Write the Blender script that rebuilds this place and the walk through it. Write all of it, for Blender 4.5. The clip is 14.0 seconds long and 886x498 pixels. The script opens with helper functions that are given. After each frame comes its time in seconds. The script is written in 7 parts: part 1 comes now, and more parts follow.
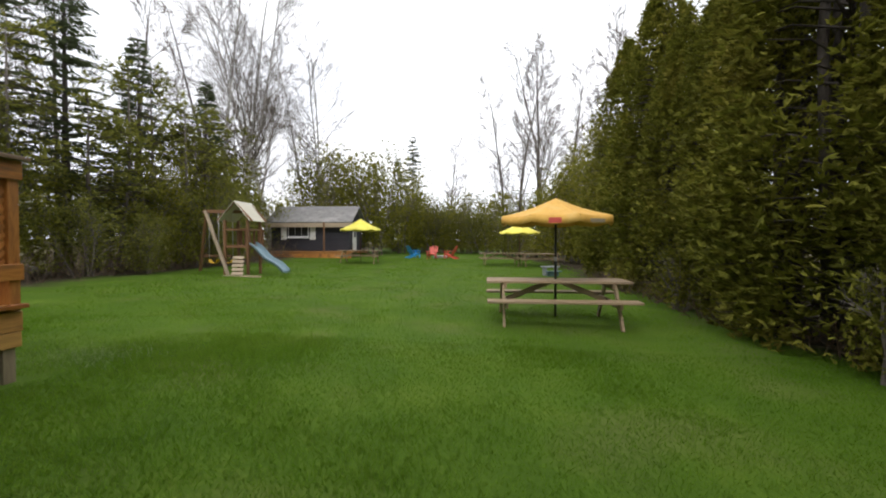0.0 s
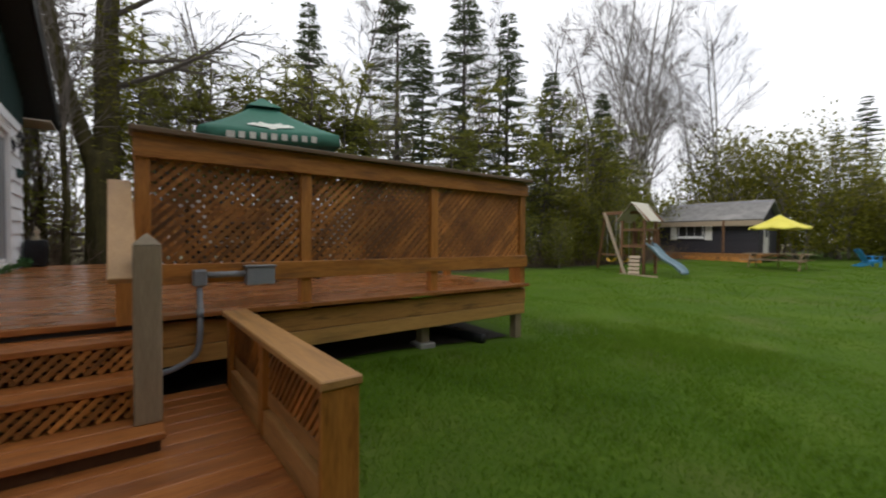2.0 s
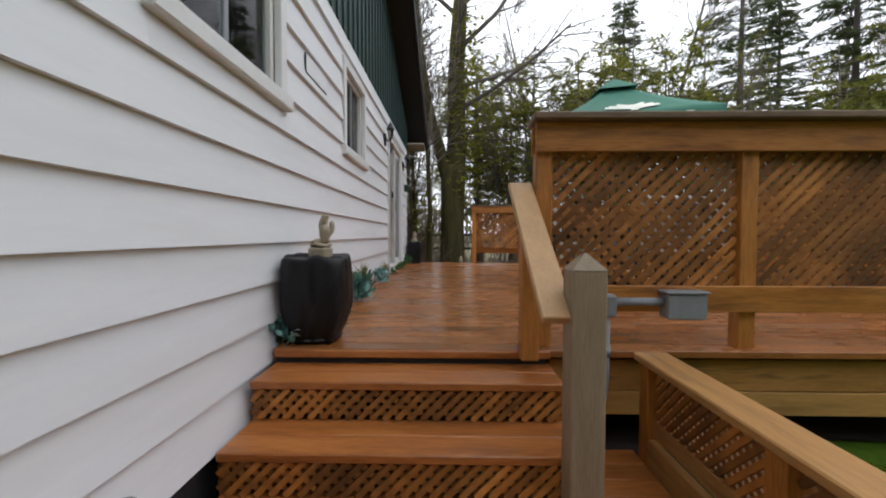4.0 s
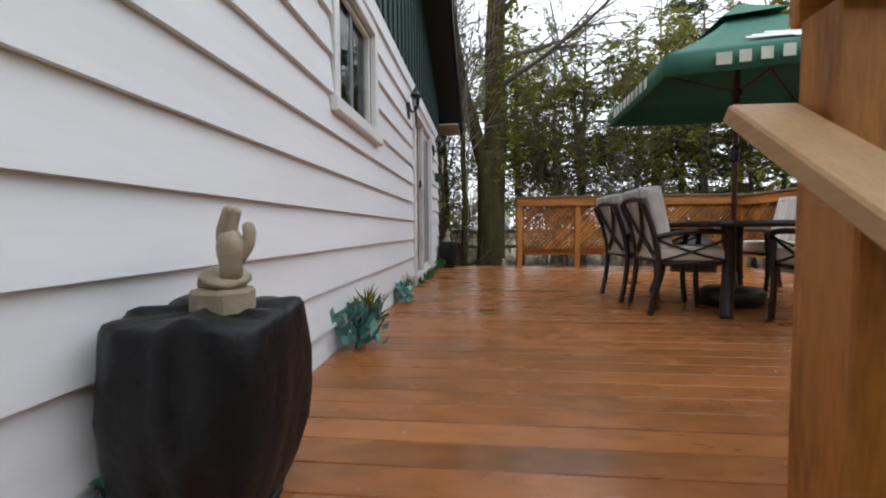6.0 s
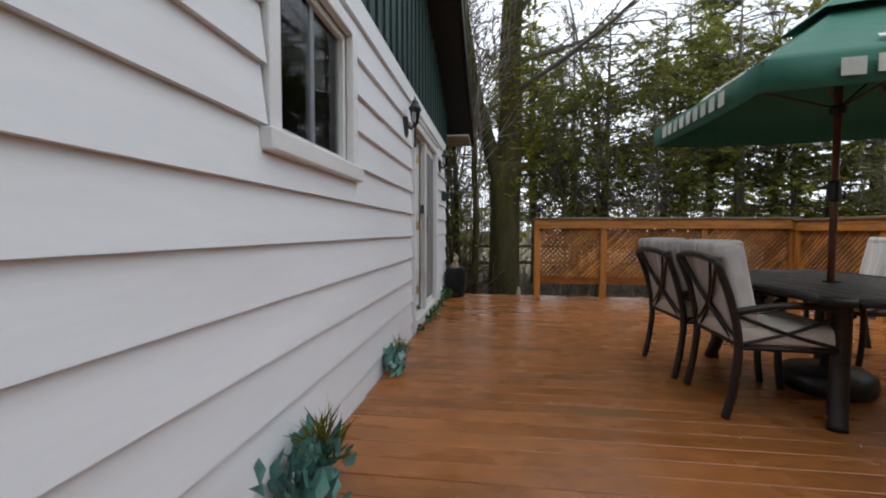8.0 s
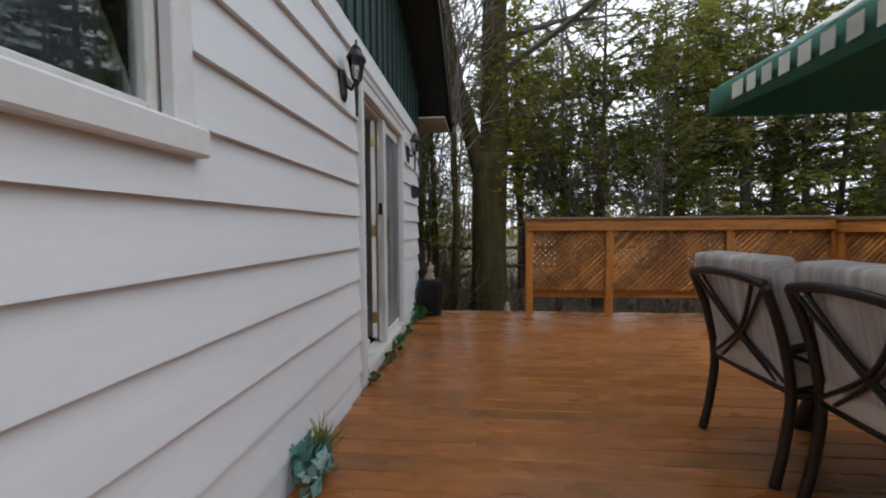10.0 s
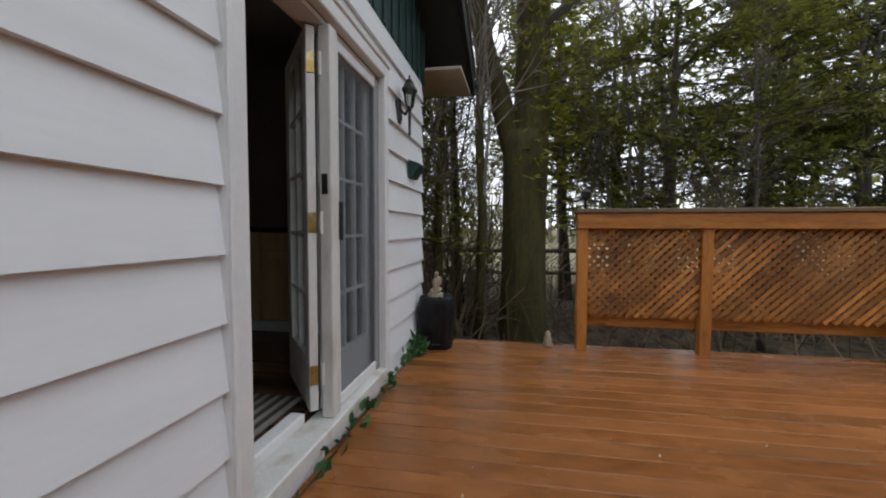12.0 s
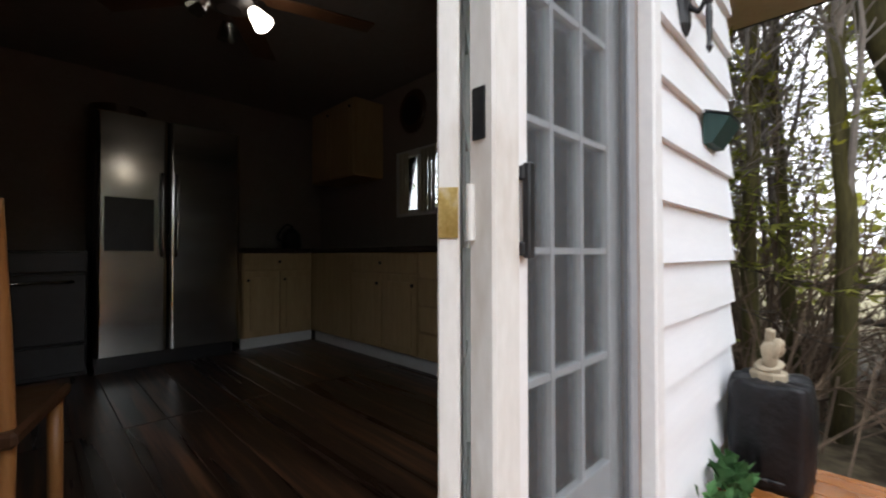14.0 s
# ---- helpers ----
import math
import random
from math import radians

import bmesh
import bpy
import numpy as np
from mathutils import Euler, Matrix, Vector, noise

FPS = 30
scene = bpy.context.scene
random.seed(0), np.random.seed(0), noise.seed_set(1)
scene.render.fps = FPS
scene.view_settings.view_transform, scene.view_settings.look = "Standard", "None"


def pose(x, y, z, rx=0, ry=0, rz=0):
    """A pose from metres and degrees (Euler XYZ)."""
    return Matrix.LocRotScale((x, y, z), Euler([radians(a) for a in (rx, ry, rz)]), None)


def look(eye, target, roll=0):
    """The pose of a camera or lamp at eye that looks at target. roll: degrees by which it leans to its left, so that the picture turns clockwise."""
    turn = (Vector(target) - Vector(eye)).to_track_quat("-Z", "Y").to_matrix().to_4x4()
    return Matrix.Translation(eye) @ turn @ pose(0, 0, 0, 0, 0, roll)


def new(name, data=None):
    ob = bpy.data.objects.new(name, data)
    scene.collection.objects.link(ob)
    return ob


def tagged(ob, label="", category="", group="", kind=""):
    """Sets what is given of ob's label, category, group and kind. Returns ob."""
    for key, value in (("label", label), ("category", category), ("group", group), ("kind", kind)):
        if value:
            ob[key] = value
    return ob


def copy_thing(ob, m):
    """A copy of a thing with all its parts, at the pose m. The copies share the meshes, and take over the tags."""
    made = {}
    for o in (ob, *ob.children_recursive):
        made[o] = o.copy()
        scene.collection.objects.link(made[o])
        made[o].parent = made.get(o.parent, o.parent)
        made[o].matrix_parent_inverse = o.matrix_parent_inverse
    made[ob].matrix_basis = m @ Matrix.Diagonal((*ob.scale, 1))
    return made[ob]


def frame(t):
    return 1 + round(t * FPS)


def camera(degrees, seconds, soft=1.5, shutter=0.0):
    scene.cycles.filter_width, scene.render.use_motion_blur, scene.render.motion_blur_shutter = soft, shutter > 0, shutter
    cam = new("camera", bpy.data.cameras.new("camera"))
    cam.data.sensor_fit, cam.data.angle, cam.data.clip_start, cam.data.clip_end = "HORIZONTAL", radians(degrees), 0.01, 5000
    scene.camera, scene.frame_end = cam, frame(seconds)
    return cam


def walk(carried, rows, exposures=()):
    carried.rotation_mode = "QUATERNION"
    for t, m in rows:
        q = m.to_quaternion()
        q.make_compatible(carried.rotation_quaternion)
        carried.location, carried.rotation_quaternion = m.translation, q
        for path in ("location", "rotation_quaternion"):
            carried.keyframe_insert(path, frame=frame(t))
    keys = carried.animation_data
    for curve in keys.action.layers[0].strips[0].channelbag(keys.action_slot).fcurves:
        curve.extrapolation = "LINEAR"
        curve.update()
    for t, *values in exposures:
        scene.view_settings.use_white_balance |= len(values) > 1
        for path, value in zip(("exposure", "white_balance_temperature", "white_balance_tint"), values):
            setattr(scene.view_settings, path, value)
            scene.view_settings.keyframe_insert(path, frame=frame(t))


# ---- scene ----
cam = camera(93.8, 14.0, soft=2.0, shutter=0.2)
PATH = [
    (0, (0.019, 0.002, 1.487), (-0.096, 1.998, 1.447), 0.0),
    (0.5, (0.053, -0.116, 1.474), (-0.248, 1.86, 1.428), 0.0),
    (1, (0.034, -0.244, 1.476), (-0.692, 1.619, 1.429), 0.3),
    (1.5, (-0.114, -0.401, 1.485), (-1.318, 1.195, 1.438), 0.6),
    (2, (-0.411, -0.566, 1.472), (-1.992, 0.659, 1.427), 0.4),
    (2.5, (-0.621, -0.76, 1.498), (-2.439, 0.071, 1.441), 0.7),
    (3, (-0.909, -0.855, 1.484), (-2.865, -0.443, 1.423), 0.4),
    (3.5, (-1.21, -0.917, 1.516), (-3.208, -0.844, 1.451), 0.2),
    (4, (-1.56, -0.957, 1.562), (-3.558, -0.996, 1.493), 0.1),
    (6.5, (-3.343, -1.109, 1.657), (-5.33, -1.322, 1.573), -0.5),
    (7, (-3.582, -1.098, 1.725), (-5.57, -1.309, 1.662), -0.5),
    (7.5, (-3.741, -1.09, 1.84), (-5.727, -1.317, 1.767), -0.2),
    (8, (-3.892, -1.105, 1.998), (-5.874, -1.359, 1.91), 0.1),
    (10.5, (-5.537, -1.101, 2.077), (-7.527, -1.269, 1.976), -0.4),
    (11, (-5.944, -1.055, 2.071), (-7.933, -1.237, 1.97), -0.2),
    (11.5, (-6.37, -1.014, 2.047), (-8.356, -1.232, 1.944), 0.1),
    (12, (-6.786, -1.035, 2.029), (-8.753, -1.383, 1.933), 0.1),
    (12.5, (-7.184, -1.063, 2.034), (-9.115, -1.577, 1.949), 0.0),
    (13, (-7.539, -1.138, 2.03), (-9.34, -2.004, 1.958), 0.0),
    (13.5, (-7.844, -1.271, 1.992), (-9.496, -2.399, 1.972), -0.2),
    (14, (-8.095, -1.448, 1.977), (-9.499, -2.871, 2.006), -0.1),
]
EXPOSURES = [(0.0, 0.05, 6500, 10), (1.0, 0.02, 6500, 10), (1.5, -0.22, 6500, 10), (2.0, -0.34, 6500, 10), (2.5, -0.2, 6450, 10), (3.0, 0.15, 6400, 10), (4.0, 0.2, 6300, 9), (6.5, 0.36, 6200, 9), (7.5, 0.09, 6150, 8), (11.0, -0.04, 6150, 8), (12.5, 0.1, 6200, 8), (13.3, 0.55, 6250, 8), (14.0, 1.36, 6300, 9)]
walk(cam, [(t, look(eye, target, roll)) for t, eye, target, roll in PATH], EXPOSURES)

# ---- world and light: a bright overcast sky ----
world = bpy.data.worlds.new("overcast_sky")
scene.world = world
world.use_nodes = True
wn, wl = world.node_tree.nodes, world.node_tree.links
SUN_UP, SUN_ROUND = radians(48), radians(200)
sky = wn.new("ShaderNodeTexSky")
sky.sky_type, sky.sun_disc, sky.sun_elevation, sky.sun_rotation = "NISHITA", False, SUN_UP, SUN_ROUND
sky.dust_density, sky.air_density, sky.ozone_density = 4.0, 1.0, 1.0
grey = wn.new("ShaderNodeHueSaturation")
grey.inputs["Saturation"].default_value = 0.12
cover = wn.new("ShaderNodeTexNoise")
cover.inputs["Scale"].default_value, cover.inputs["Detail"].default_value = 2.2, 6
coords = wn.new("ShaderNodeTexCoord")
flat = wn.new("ShaderNodeMapping")
flat.inputs["Scale"].default_value = (1, 1, 2.6)
wl.new(coords.outputs["Generated"], flat.inputs["Vector"])
wl.new(flat.outputs["Vector"], cover.inputs["Vector"])
tone = wn.new("ShaderNodeValToRGB")
tone.color_ramp.elements[0].position, tone.color_ramp.elements[0].color = 0.32, (9.2, 9.5, 10.2, 1)
tone.color_ramp.elements[1].position, tone.color_ramp.elements[1].color = 0.62, (13.2, 13.3, 13.8, 1)
blend = wn.new("ShaderNodeMixRGB")
blend.inputs["Fac"].default_value = 0.88
wl.new(sky.outputs["Color"], grey.inputs["Color"])
wl.new(cover.outputs["Fac"], tone.inputs["Fac"])
wl.new(grey.outputs["Color"], blend.inputs["Color1"])
wl.new(tone.outputs["Color"], blend.inputs["Color2"])
wl.new(blend.outputs["Color"], wn["Background"].inputs["Color"])
wn["Background"].inputs["Strength"].default_value = 0.14

sun = new("sun", bpy.data.lights.new("sun", "SUN"))
sun.data.energy, sun.data.angle, sun.data.color = 1.0, radians(25), (1.0, 0.97, 0.92)
sun.matrix_world = look((0, 0, 30), (30 * math.cos(SUN_UP) * -math.sin(SUN_ROUND), 30 * math.cos(SUN_UP) * -math.cos(SUN_ROUND), 30 - 30 * math.sin(SUN_UP)))

# ---- materials ----


def mat(name, colours, rough=0.7, scale=8.0, stretch=(1, 1, 1), bump=0.15, metal=0.0, fine=6.0, stain=None, spread=0.15, island=0.0, spec=0.5, coat=0.0):
    """Two-scale noise between colours, a relief, an offset and a brightness for each object, and stains."""
    m = bpy.data.materials.new(name)
    m.use_nodes = True
    n, l = m.node_tree.nodes, m.node_tree.links
    b = n["Principled BSDF"]
    b.inputs["Metallic"].default_value = metal
    b.inputs["Specular IOR Level"].default_value = spec
    b.inputs["Coat Weight"].default_value = coat
    tc, mp, info = n.new("ShaderNodeTexCoord"), n.new("ShaderNodeMapping"), n.new("ShaderNodeObjectInfo")
    mp.inputs["Scale"].default_value = stretch
    off = n.new("ShaderNodeVectorMath")
    off.operation = "SCALE"
    off.inputs[0].default_value = (17.0, 31.0, 23.0)
    l.new(info.outputs["Random"], off.inputs["Scale"])
    l.new(off.outputs["Vector"], mp.inputs["Location"])
    l.new(tc.outputs["Object"], mp.inputs["Vector"])
    a, c = n.new("ShaderNodeTexNoise"), n.new("ShaderNodeTexNoise")
    a.inputs["Scale"].default_value, a.inputs["Detail"].default_value = scale, 4
    c.inputs["Scale"].default_value, c.inputs["Detail"].default_value = scale * fine, 3
    for q in (a, c):
        l.new(mp.outputs["Vector"], q.inputs["Vector"])
    mixf = n.new("ShaderNodeMath")
    mixf.operation = "MULTIPLY_ADD"
    mixf.inputs[1].default_value = 0.45
    l.new(c.outputs["Fac"], mixf.inputs[0])
    half = n.new("ShaderNodeMath")
    half.operation = "MULTIPLY"
    half.inputs[1].default_value = 0.55
    l.new(a.outputs["Fac"], half.inputs[0])
    l.new(half.outputs["Value"], mixf.inputs[2])
    ramp = n.new("ShaderNodeValToRGB")
    while len(ramp.color_ramp.elements) < len(colours):
        ramp.color_ramp.elements.new(0.5)
    for i, col in enumerate(colours):
        ramp.color_ramp.elements[i].position = 0.32 + 0.36 * i / max(1, len(colours) - 1)
        ramp.color_ramp.elements[i].color = (*col, 1)
    l.new(mixf.outputs["Value"], ramp.inputs["Fac"])
    out = ramp.outputs["Color"]
    if stain:
        col, size, amount = stain
        s, r, mx = n.new("ShaderNodeTexNoise"), n.new("ShaderNodeValToRGB"), n.new("ShaderNodeMixRGB")
        s.inputs["Scale"].default_value, s.inputs["Detail"].default_value = size, 5
        l.new(mp.outputs["Vector"], s.inputs["Vector"])
        r.color_ramp.elements[0].position, r.color_ramp.elements[1].position = 0.52, 0.72
        r.color_ramp.elements[1].color = (amount, amount, amount, 1)
        l.new(s.outputs["Fac"], r.inputs["Fac"])
        l.new(r.outputs["Color"], mx.inputs["Fac"])
        l.new(out, mx.inputs["Color1"])
        mx.inputs["Color2"].default_value = (*col, 1)
        out = mx.outputs["Color"]
    hs = n.new("ShaderNodeHueSaturation")
    vary = n.new("ShaderNodeMapRange")
    vary.inputs["To Min"].default_value, vary.inputs["To Max"].default_value = 1 - spread, 1 + spread
    l.new(info.outputs["Random"], vary.inputs["Value"])
    if island:
        geo, iv, mul = n.new("ShaderNodeNewGeometry"), n.new("ShaderNodeMapRange"), n.new("ShaderNodeMath")
        iv.inputs["To Min"].default_value, iv.inputs["To Max"].default_value = 1 - island, 1 + island
        l.new(geo.outputs["Random Per Island"], iv.inputs["Value"])
        mul.operation = "MULTIPLY"
        l.new(iv.outputs["Result"], mul.inputs[0])
        l.new(vary.outputs["Result"], mul.inputs[1])
        l.new(mul.outputs["Value"], hs.inputs["Value"])
    else:
        l.new(vary.outputs["Result"], hs.inputs["Value"])
    l.new(out, hs.inputs["Color"])
    l.new(hs.outputs["Color"], b.inputs["Base Color"])
    rr = n.new("ShaderNodeMapRange")
    rr.inputs["To Min"].default_value, rr.inputs["To Max"].default_value = max(0.02, rough - 0.12), min(1, rough + 0.12)
    l.new(a.outputs["Fac"], rr.inputs["Value"])
    l.new(rr.outputs["Result"], b.inputs["Roughness"])
    if bump:
        bp = n.new("ShaderNodeBump")
        bp.inputs["Strength"].default_value, bp.inputs["Distance"].default_value = bump, 0.01
        l.new(mixf.outputs["Value"], bp.inputs["Height"])
        l.new(bp.outputs["Normal"], b.inputs["Normal"])
    return m


def leaf_mat(name, colours, scale=0.9, island=0.45, through_light=0.35):
    m = mat(name, colours, 0.75, scale, bump=0, spread=0.12, island=island, spec=0.08)
    n, l = m.node_tree.nodes, m.node_tree.links
    b, o = n["Principled BSDF"], n["Material Output"]
    t, mx = n.new("ShaderNodeBsdfTranslucent"), n.new("ShaderNodeMixShader")
    l.new(b.inputs["Base Color"].links[0].from_socket, t.inputs["Color"])
    mx.inputs["Fac"].default_value = through_light
    l.new(b.outputs["BSDF"], mx.inputs[1])
    l.new(t.outputs["BSDF"], mx.inputs[2])
    l.new(mx.outputs["Shader"], o.inputs["Surface"])
    return m


def glass_mat(name, colour=(0.9, 0.95, 0.95), rough=0.0, ior=1.3):
    m = bpy.data.materials.new(name)
    m.use_nodes = True
    n, l = m.node_tree.nodes, m.node_tree.links
    b, o = n["Principled BSDF"], n["Material Output"]
    b.inputs["Base Color"].default_value = (0.02, 0.02, 0.02, 1)
    b.inputs["Roughness"].default_value = 0.03 + rough
    t, mx, f = n.new("ShaderNodeBsdfTransparent"), n.new("ShaderNodeMixShader"), n.new("ShaderNodeFresnel")
    g = n.new("ShaderNodeBsdfGlossy")
    g.inputs["Roughness"].default_value = 0.02 + rough
    t.inputs["Color"].default_value = (*colour, 1)
    f.inputs["IOR"].default_value = ior
    l.new(f.outputs["Fac"], mx.inputs["Fac"])
    l.new(t.outputs["BSDF"], mx.inputs[1])
    l.new(g.outputs["BSDF"], mx.inputs[2])
    l.new(mx.outputs["Shader"], o.inputs["Surface"])
    return m


M = {}
M["siding"] = mat("white_siding_paint", [(0.75, 0.765, 0.79), (0.8, 0.81, 0.825)], 0.55, 3, (0.4, 1, 3), 0.06, spread=0.02, stain=((0.62, 0.61, 0.58), 1.4, 0.35))
M["white"] = mat("white_trim_paint", [(0.72, 0.72, 0.72), (0.8, 0.8, 0.79)], 0.45, 5, (1, 1, 1), 0.05, spread=0.02, stain=((0.55, 0.54, 0.5), 5, 0.3))
M["old_white"] = mat("worn_white_paint", [(0.62, 0.61, 0.57), (0.74, 0.73, 0.7)], 0.5, 9, (1, 1, 0.3), 0.1, spread=0.03, stain=((0.32, 0.24, 0.15), 9, 0.5))
M["gable"] = mat("dark_green_boards", [(0.008, 0.032, 0.029), (0.015, 0.05, 0.043)], 0.6, 6, (1, 1, 0.15), 0.2, spread=0.12)
M["soffit"] = mat("black_fascia", [(0.008, 0.01, 0.01), (0.02, 0.022, 0.022)], 0.6, 4, spread=0.05)
M["tan"] = mat("tan_soffit", [(0.42, 0.36, 0.29), (0.5, 0.44, 0.37)], 0.7, 5)
M["shingle"] = mat("roof_shingles", [(0.05, 0.05, 0.05), (0.12, 0.115, 0.11)], 0.9, 6, bump=0.4, island=0.2)
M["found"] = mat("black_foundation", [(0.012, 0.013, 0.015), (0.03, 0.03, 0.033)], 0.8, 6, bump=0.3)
M["deck"] = mat("wet_red_brown_deck", [(0.215, 0.076, 0.019), (0.31, 0.112, 0.029), (0.41, 0.156, 0.044)], 0.27, 2.2, (1.3, 0.5, 1.3), 0.06, spread=0.07, stain=((0.105, 0.058, 0.02), 1.5, 0.6), spec=0.5)
M["tread"] = mat("brown_stair_boards", [(0.23, 0.075, 0.018), (0.39, 0.135, 0.032), (0.48, 0.19, 0.05)], 0.38, 3.2, (5, 0.55, 5), 0.12, spread=0.1, stain=((0.12, 0.045, 0.02), 1.5, 0.5))
M["cedar"] = mat("orange_stained_lumber", [(0.25, 0.088, 0.014), (0.45, 0.175, 0.03), (0.54, 0.23, 0.045)], 0.55, 3.0, (6, 6, 0.8), 0.2, spread=0.14, stain=((0.13, 0.06, 0.025), 2.5, 0.5))
M["cedar_h"] = mat("orange_stained_rail", [(0.22, 0.085, 0.02), (0.37, 0.155, 0.037), (0.46, 0.21, 0.06)], 0.55, 3.0, (6, 0.7, 6), 0.2, spread=0.14, stain=((0.1, 0.05, 0.025), 3.5, 0.6))
M["cap"] = mat("weathered_cap_board", [(0.12, 0.075, 0.04), (0.24, 0.16, 0.09)], 0.6, 3.0, (6, 0.7, 6), 0.25, spread=0.1)
M["lattice"] = mat("brown_lattice_strips", [(0.16, 0.06, 0.013), (0.34, 0.135, 0.028), (0.5, 0.215, 0.048)], 0.6, 2.2, (1, 1, 1), 0.2, spread=0.12, island=0.42, stain=((0.07, 0.035, 0.015), 2.6, 0.7))
M["rim"] = mat("knotty_brown_rim_joist", [(0.36, 0.165, 0.04), (0.54, 0.27, 0.07)], 0.6, 3.0, (6, 0.7, 6), 0.25, spread=0.1, stain=((0.05, 0.028, 0.012), 4.0, 0.85))
M["joist"] = mat("tan_treated_joist", [(0.46, 0.235, 0.062), (0.62, 0.35, 0.1)], 0.6, 3.0, (6, 0.7, 6), 0.2, spread=0.1, stain=((0.12, 0.07, 0.03), 2.5, 0.5))
M["lowrail"] = mat("tan_brown_low_rail", [(0.34, 0.165, 0.05), (0.52, 0.28, 0.095)], 0.5, 3.0, (0.7, 6, 6), 0.2, spread=0.12, stain=((0.13, 0.07, 0.03), 2.5, 0.5))
M["post"] = mat("grey_treated_post", [(0.2, 0.15, 0.09), (0.32, 0.25, 0.16)], 0.65, 4.0, (6, 6, 0.7), 0.25, spread=0.1, stain=((0.14, 0.1, 0.06), 3, 0.5))
M["table_wood"] = mat("weathered_table_wood", [(0.22, 0.15, 0.085), (0.36, 0.26, 0.16)], 0.7, 3.0, (0.7, 6, 6), 0.25, spread=0.14, stain=((0.17, 0.13, 0.09), 2.5, 0.5))
M["play_wood"] = mat("red_brown_play_wood", [(0.13, 0.06, 0.026), (0.23, 0.115, 0.05)], 0.7, 3.0, (3, 3, 1), 0.25, spread=0.14)
M["pale_wood"] = mat("pale_weathered_wood", [(0.33, 0.25, 0.17), (0.42, 0.33, 0.23)], 0.7, 3.0, (3, 3, 1), 0.2, spread=0.1)
M["new_board"] = mat("pale_orange_new_board", [(0.42, 0.24, 0.1), (0.54, 0.33, 0.15)], 0.55, 3.0, (0.7, 6, 6), 0.15, spread=0.05)
M["concrete"] = mat("concrete", [(0.25, 0.25, 0.23), (0.36, 0.35, 0.32)], 0.9, 12, bump=0.4)
# soil tone with the under-deck shadow painted in
M["soil"] = mat("shaded_soil", [(0.014, 0.011, 0.008), (0.04, 0.03, 0.021)], 0.9, 5, bump=0.5, fine=9)
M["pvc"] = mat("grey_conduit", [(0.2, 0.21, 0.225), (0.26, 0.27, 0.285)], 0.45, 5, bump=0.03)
M["galv"] = mat("zinc_metal", [(0.3, 0.3, 0.3), (0.42, 0.42, 0.42)], 0.4, 9, metal=0.9, bump=0.05)
M["black"] = mat("black_paint", [(0.008, 0.008, 0.009), (0.02, 0.02, 0.022)], 0.42, 12, bump=0.1, spread=0.05)
M["vinyl"] = mat("black_vinyl_cover", [(0.004, 0.004, 0.005), (0.012, 0.012, 0.014)], 0.45, 7, bump=0.8, spec=0.3, spread=0.05)
M["bronze"] = mat("dark_bronze_frame", [(0.014, 0.011, 0.01), (0.035, 0.027, 0.023)], 0.38, 14, bump=0.08, metal=0.3, spread=0.05)
M["cushion"] = mat("beige_cushion_cloth", [(0.5, 0.45, 0.38), (0.66, 0.6, 0.52)], 0.9, 9, bump=0.25, spread=0.06)
M["stripe"] = mat("grey_striped_cloth", [(0.27, 0.245, 0.235), (0.48, 0.445, 0.42), (0.68, 0.64, 0.59)], 0.9, 3.2, (9, 0.25, 0.25), 0.2, spread=0.05)
M["green_cloth"] = mat("green_canopy_cloth", [(0.026, 0.125, 0.082), (0.04, 0.165, 0.11)], 0.75, 3, bump=0.15, spread=0.03)
M["cream"] = mat("cream_print", [(0.62, 0.64, 0.56), (0.72, 0.73, 0.66)], 0.8, 7, bump=0.02)
M["mahogany"] = mat("reddish_pole_wood", [(0.09, 0.03, 0.016), (0.15, 0.05, 0.026)], 0.4, 4, (6, 6, 0.6), 0.1)
M["orange_cloth"] = mat("orange_canopy_cloth", [(0.55, 0.3, 0.05), (0.68, 0.4, 0.09)], 0.8, 3, bump=0.15, stain=((0.5, 0.4, 0.2), 3, 0.3))
M["yellow_cloth"] = mat("yellow_canopy_cloth", [(0.62, 0.54, 0.06), (0.74, 0.67, 0.12)], 0.8, 3, bump=0.15)
M["print_red"] = mat("red_print", [(0.45, 0.06, 0.05), (0.55, 0.1, 0.07)], 0.8, 7, bump=0)
M["print_grey"] = mat("grey_print", [(0.3, 0.24, 0.16), (0.38, 0.31, 0.22)], 0.8, 7, bump=0)
M["blue_plastic"] = mat("blue_plastic", [(0.02, 0.22, 0.5), (0.03, 0.28, 0.6)], 0.45, 6, bump=0.03)
M["red_plastic"] = mat("coral_red_plastic", [(0.55, 0.07, 0.045), (0.65, 0.1, 0.065)], 0.45, 6, bump=0.03)
M["slide"] = mat("grey_blue_slide_plastic", [(0.1, 0.17, 0.2), (0.14, 0.22, 0.26)], 0.35, 6, bump=0.03)
M["yellow_plastic"] = mat("yellow_plastic", [(0.62, 0.36, 0.01), (0.7, 0.43, 0.02)], 0.4, 6, bump=0.03)
M["canvas"] = mat("cream_canvas", [(0.6, 0.56, 0.44), (0.7, 0.66, 0.54)], 0.8, 4, bump=0.1)
M["rope"] = mat("pale_rope", [(0.35, 0.34, 0.32), (0.48, 0.47, 0.45)], 0.8, 40, bump=0.2)
M["shed_wall"] = mat("dark_navy_shed_boards", [(0.014, 0.014, 0.02), (0.028, 0.027, 0.034)], 0.7, 4, (1, 1, 3), 0.2, spread=0.12)
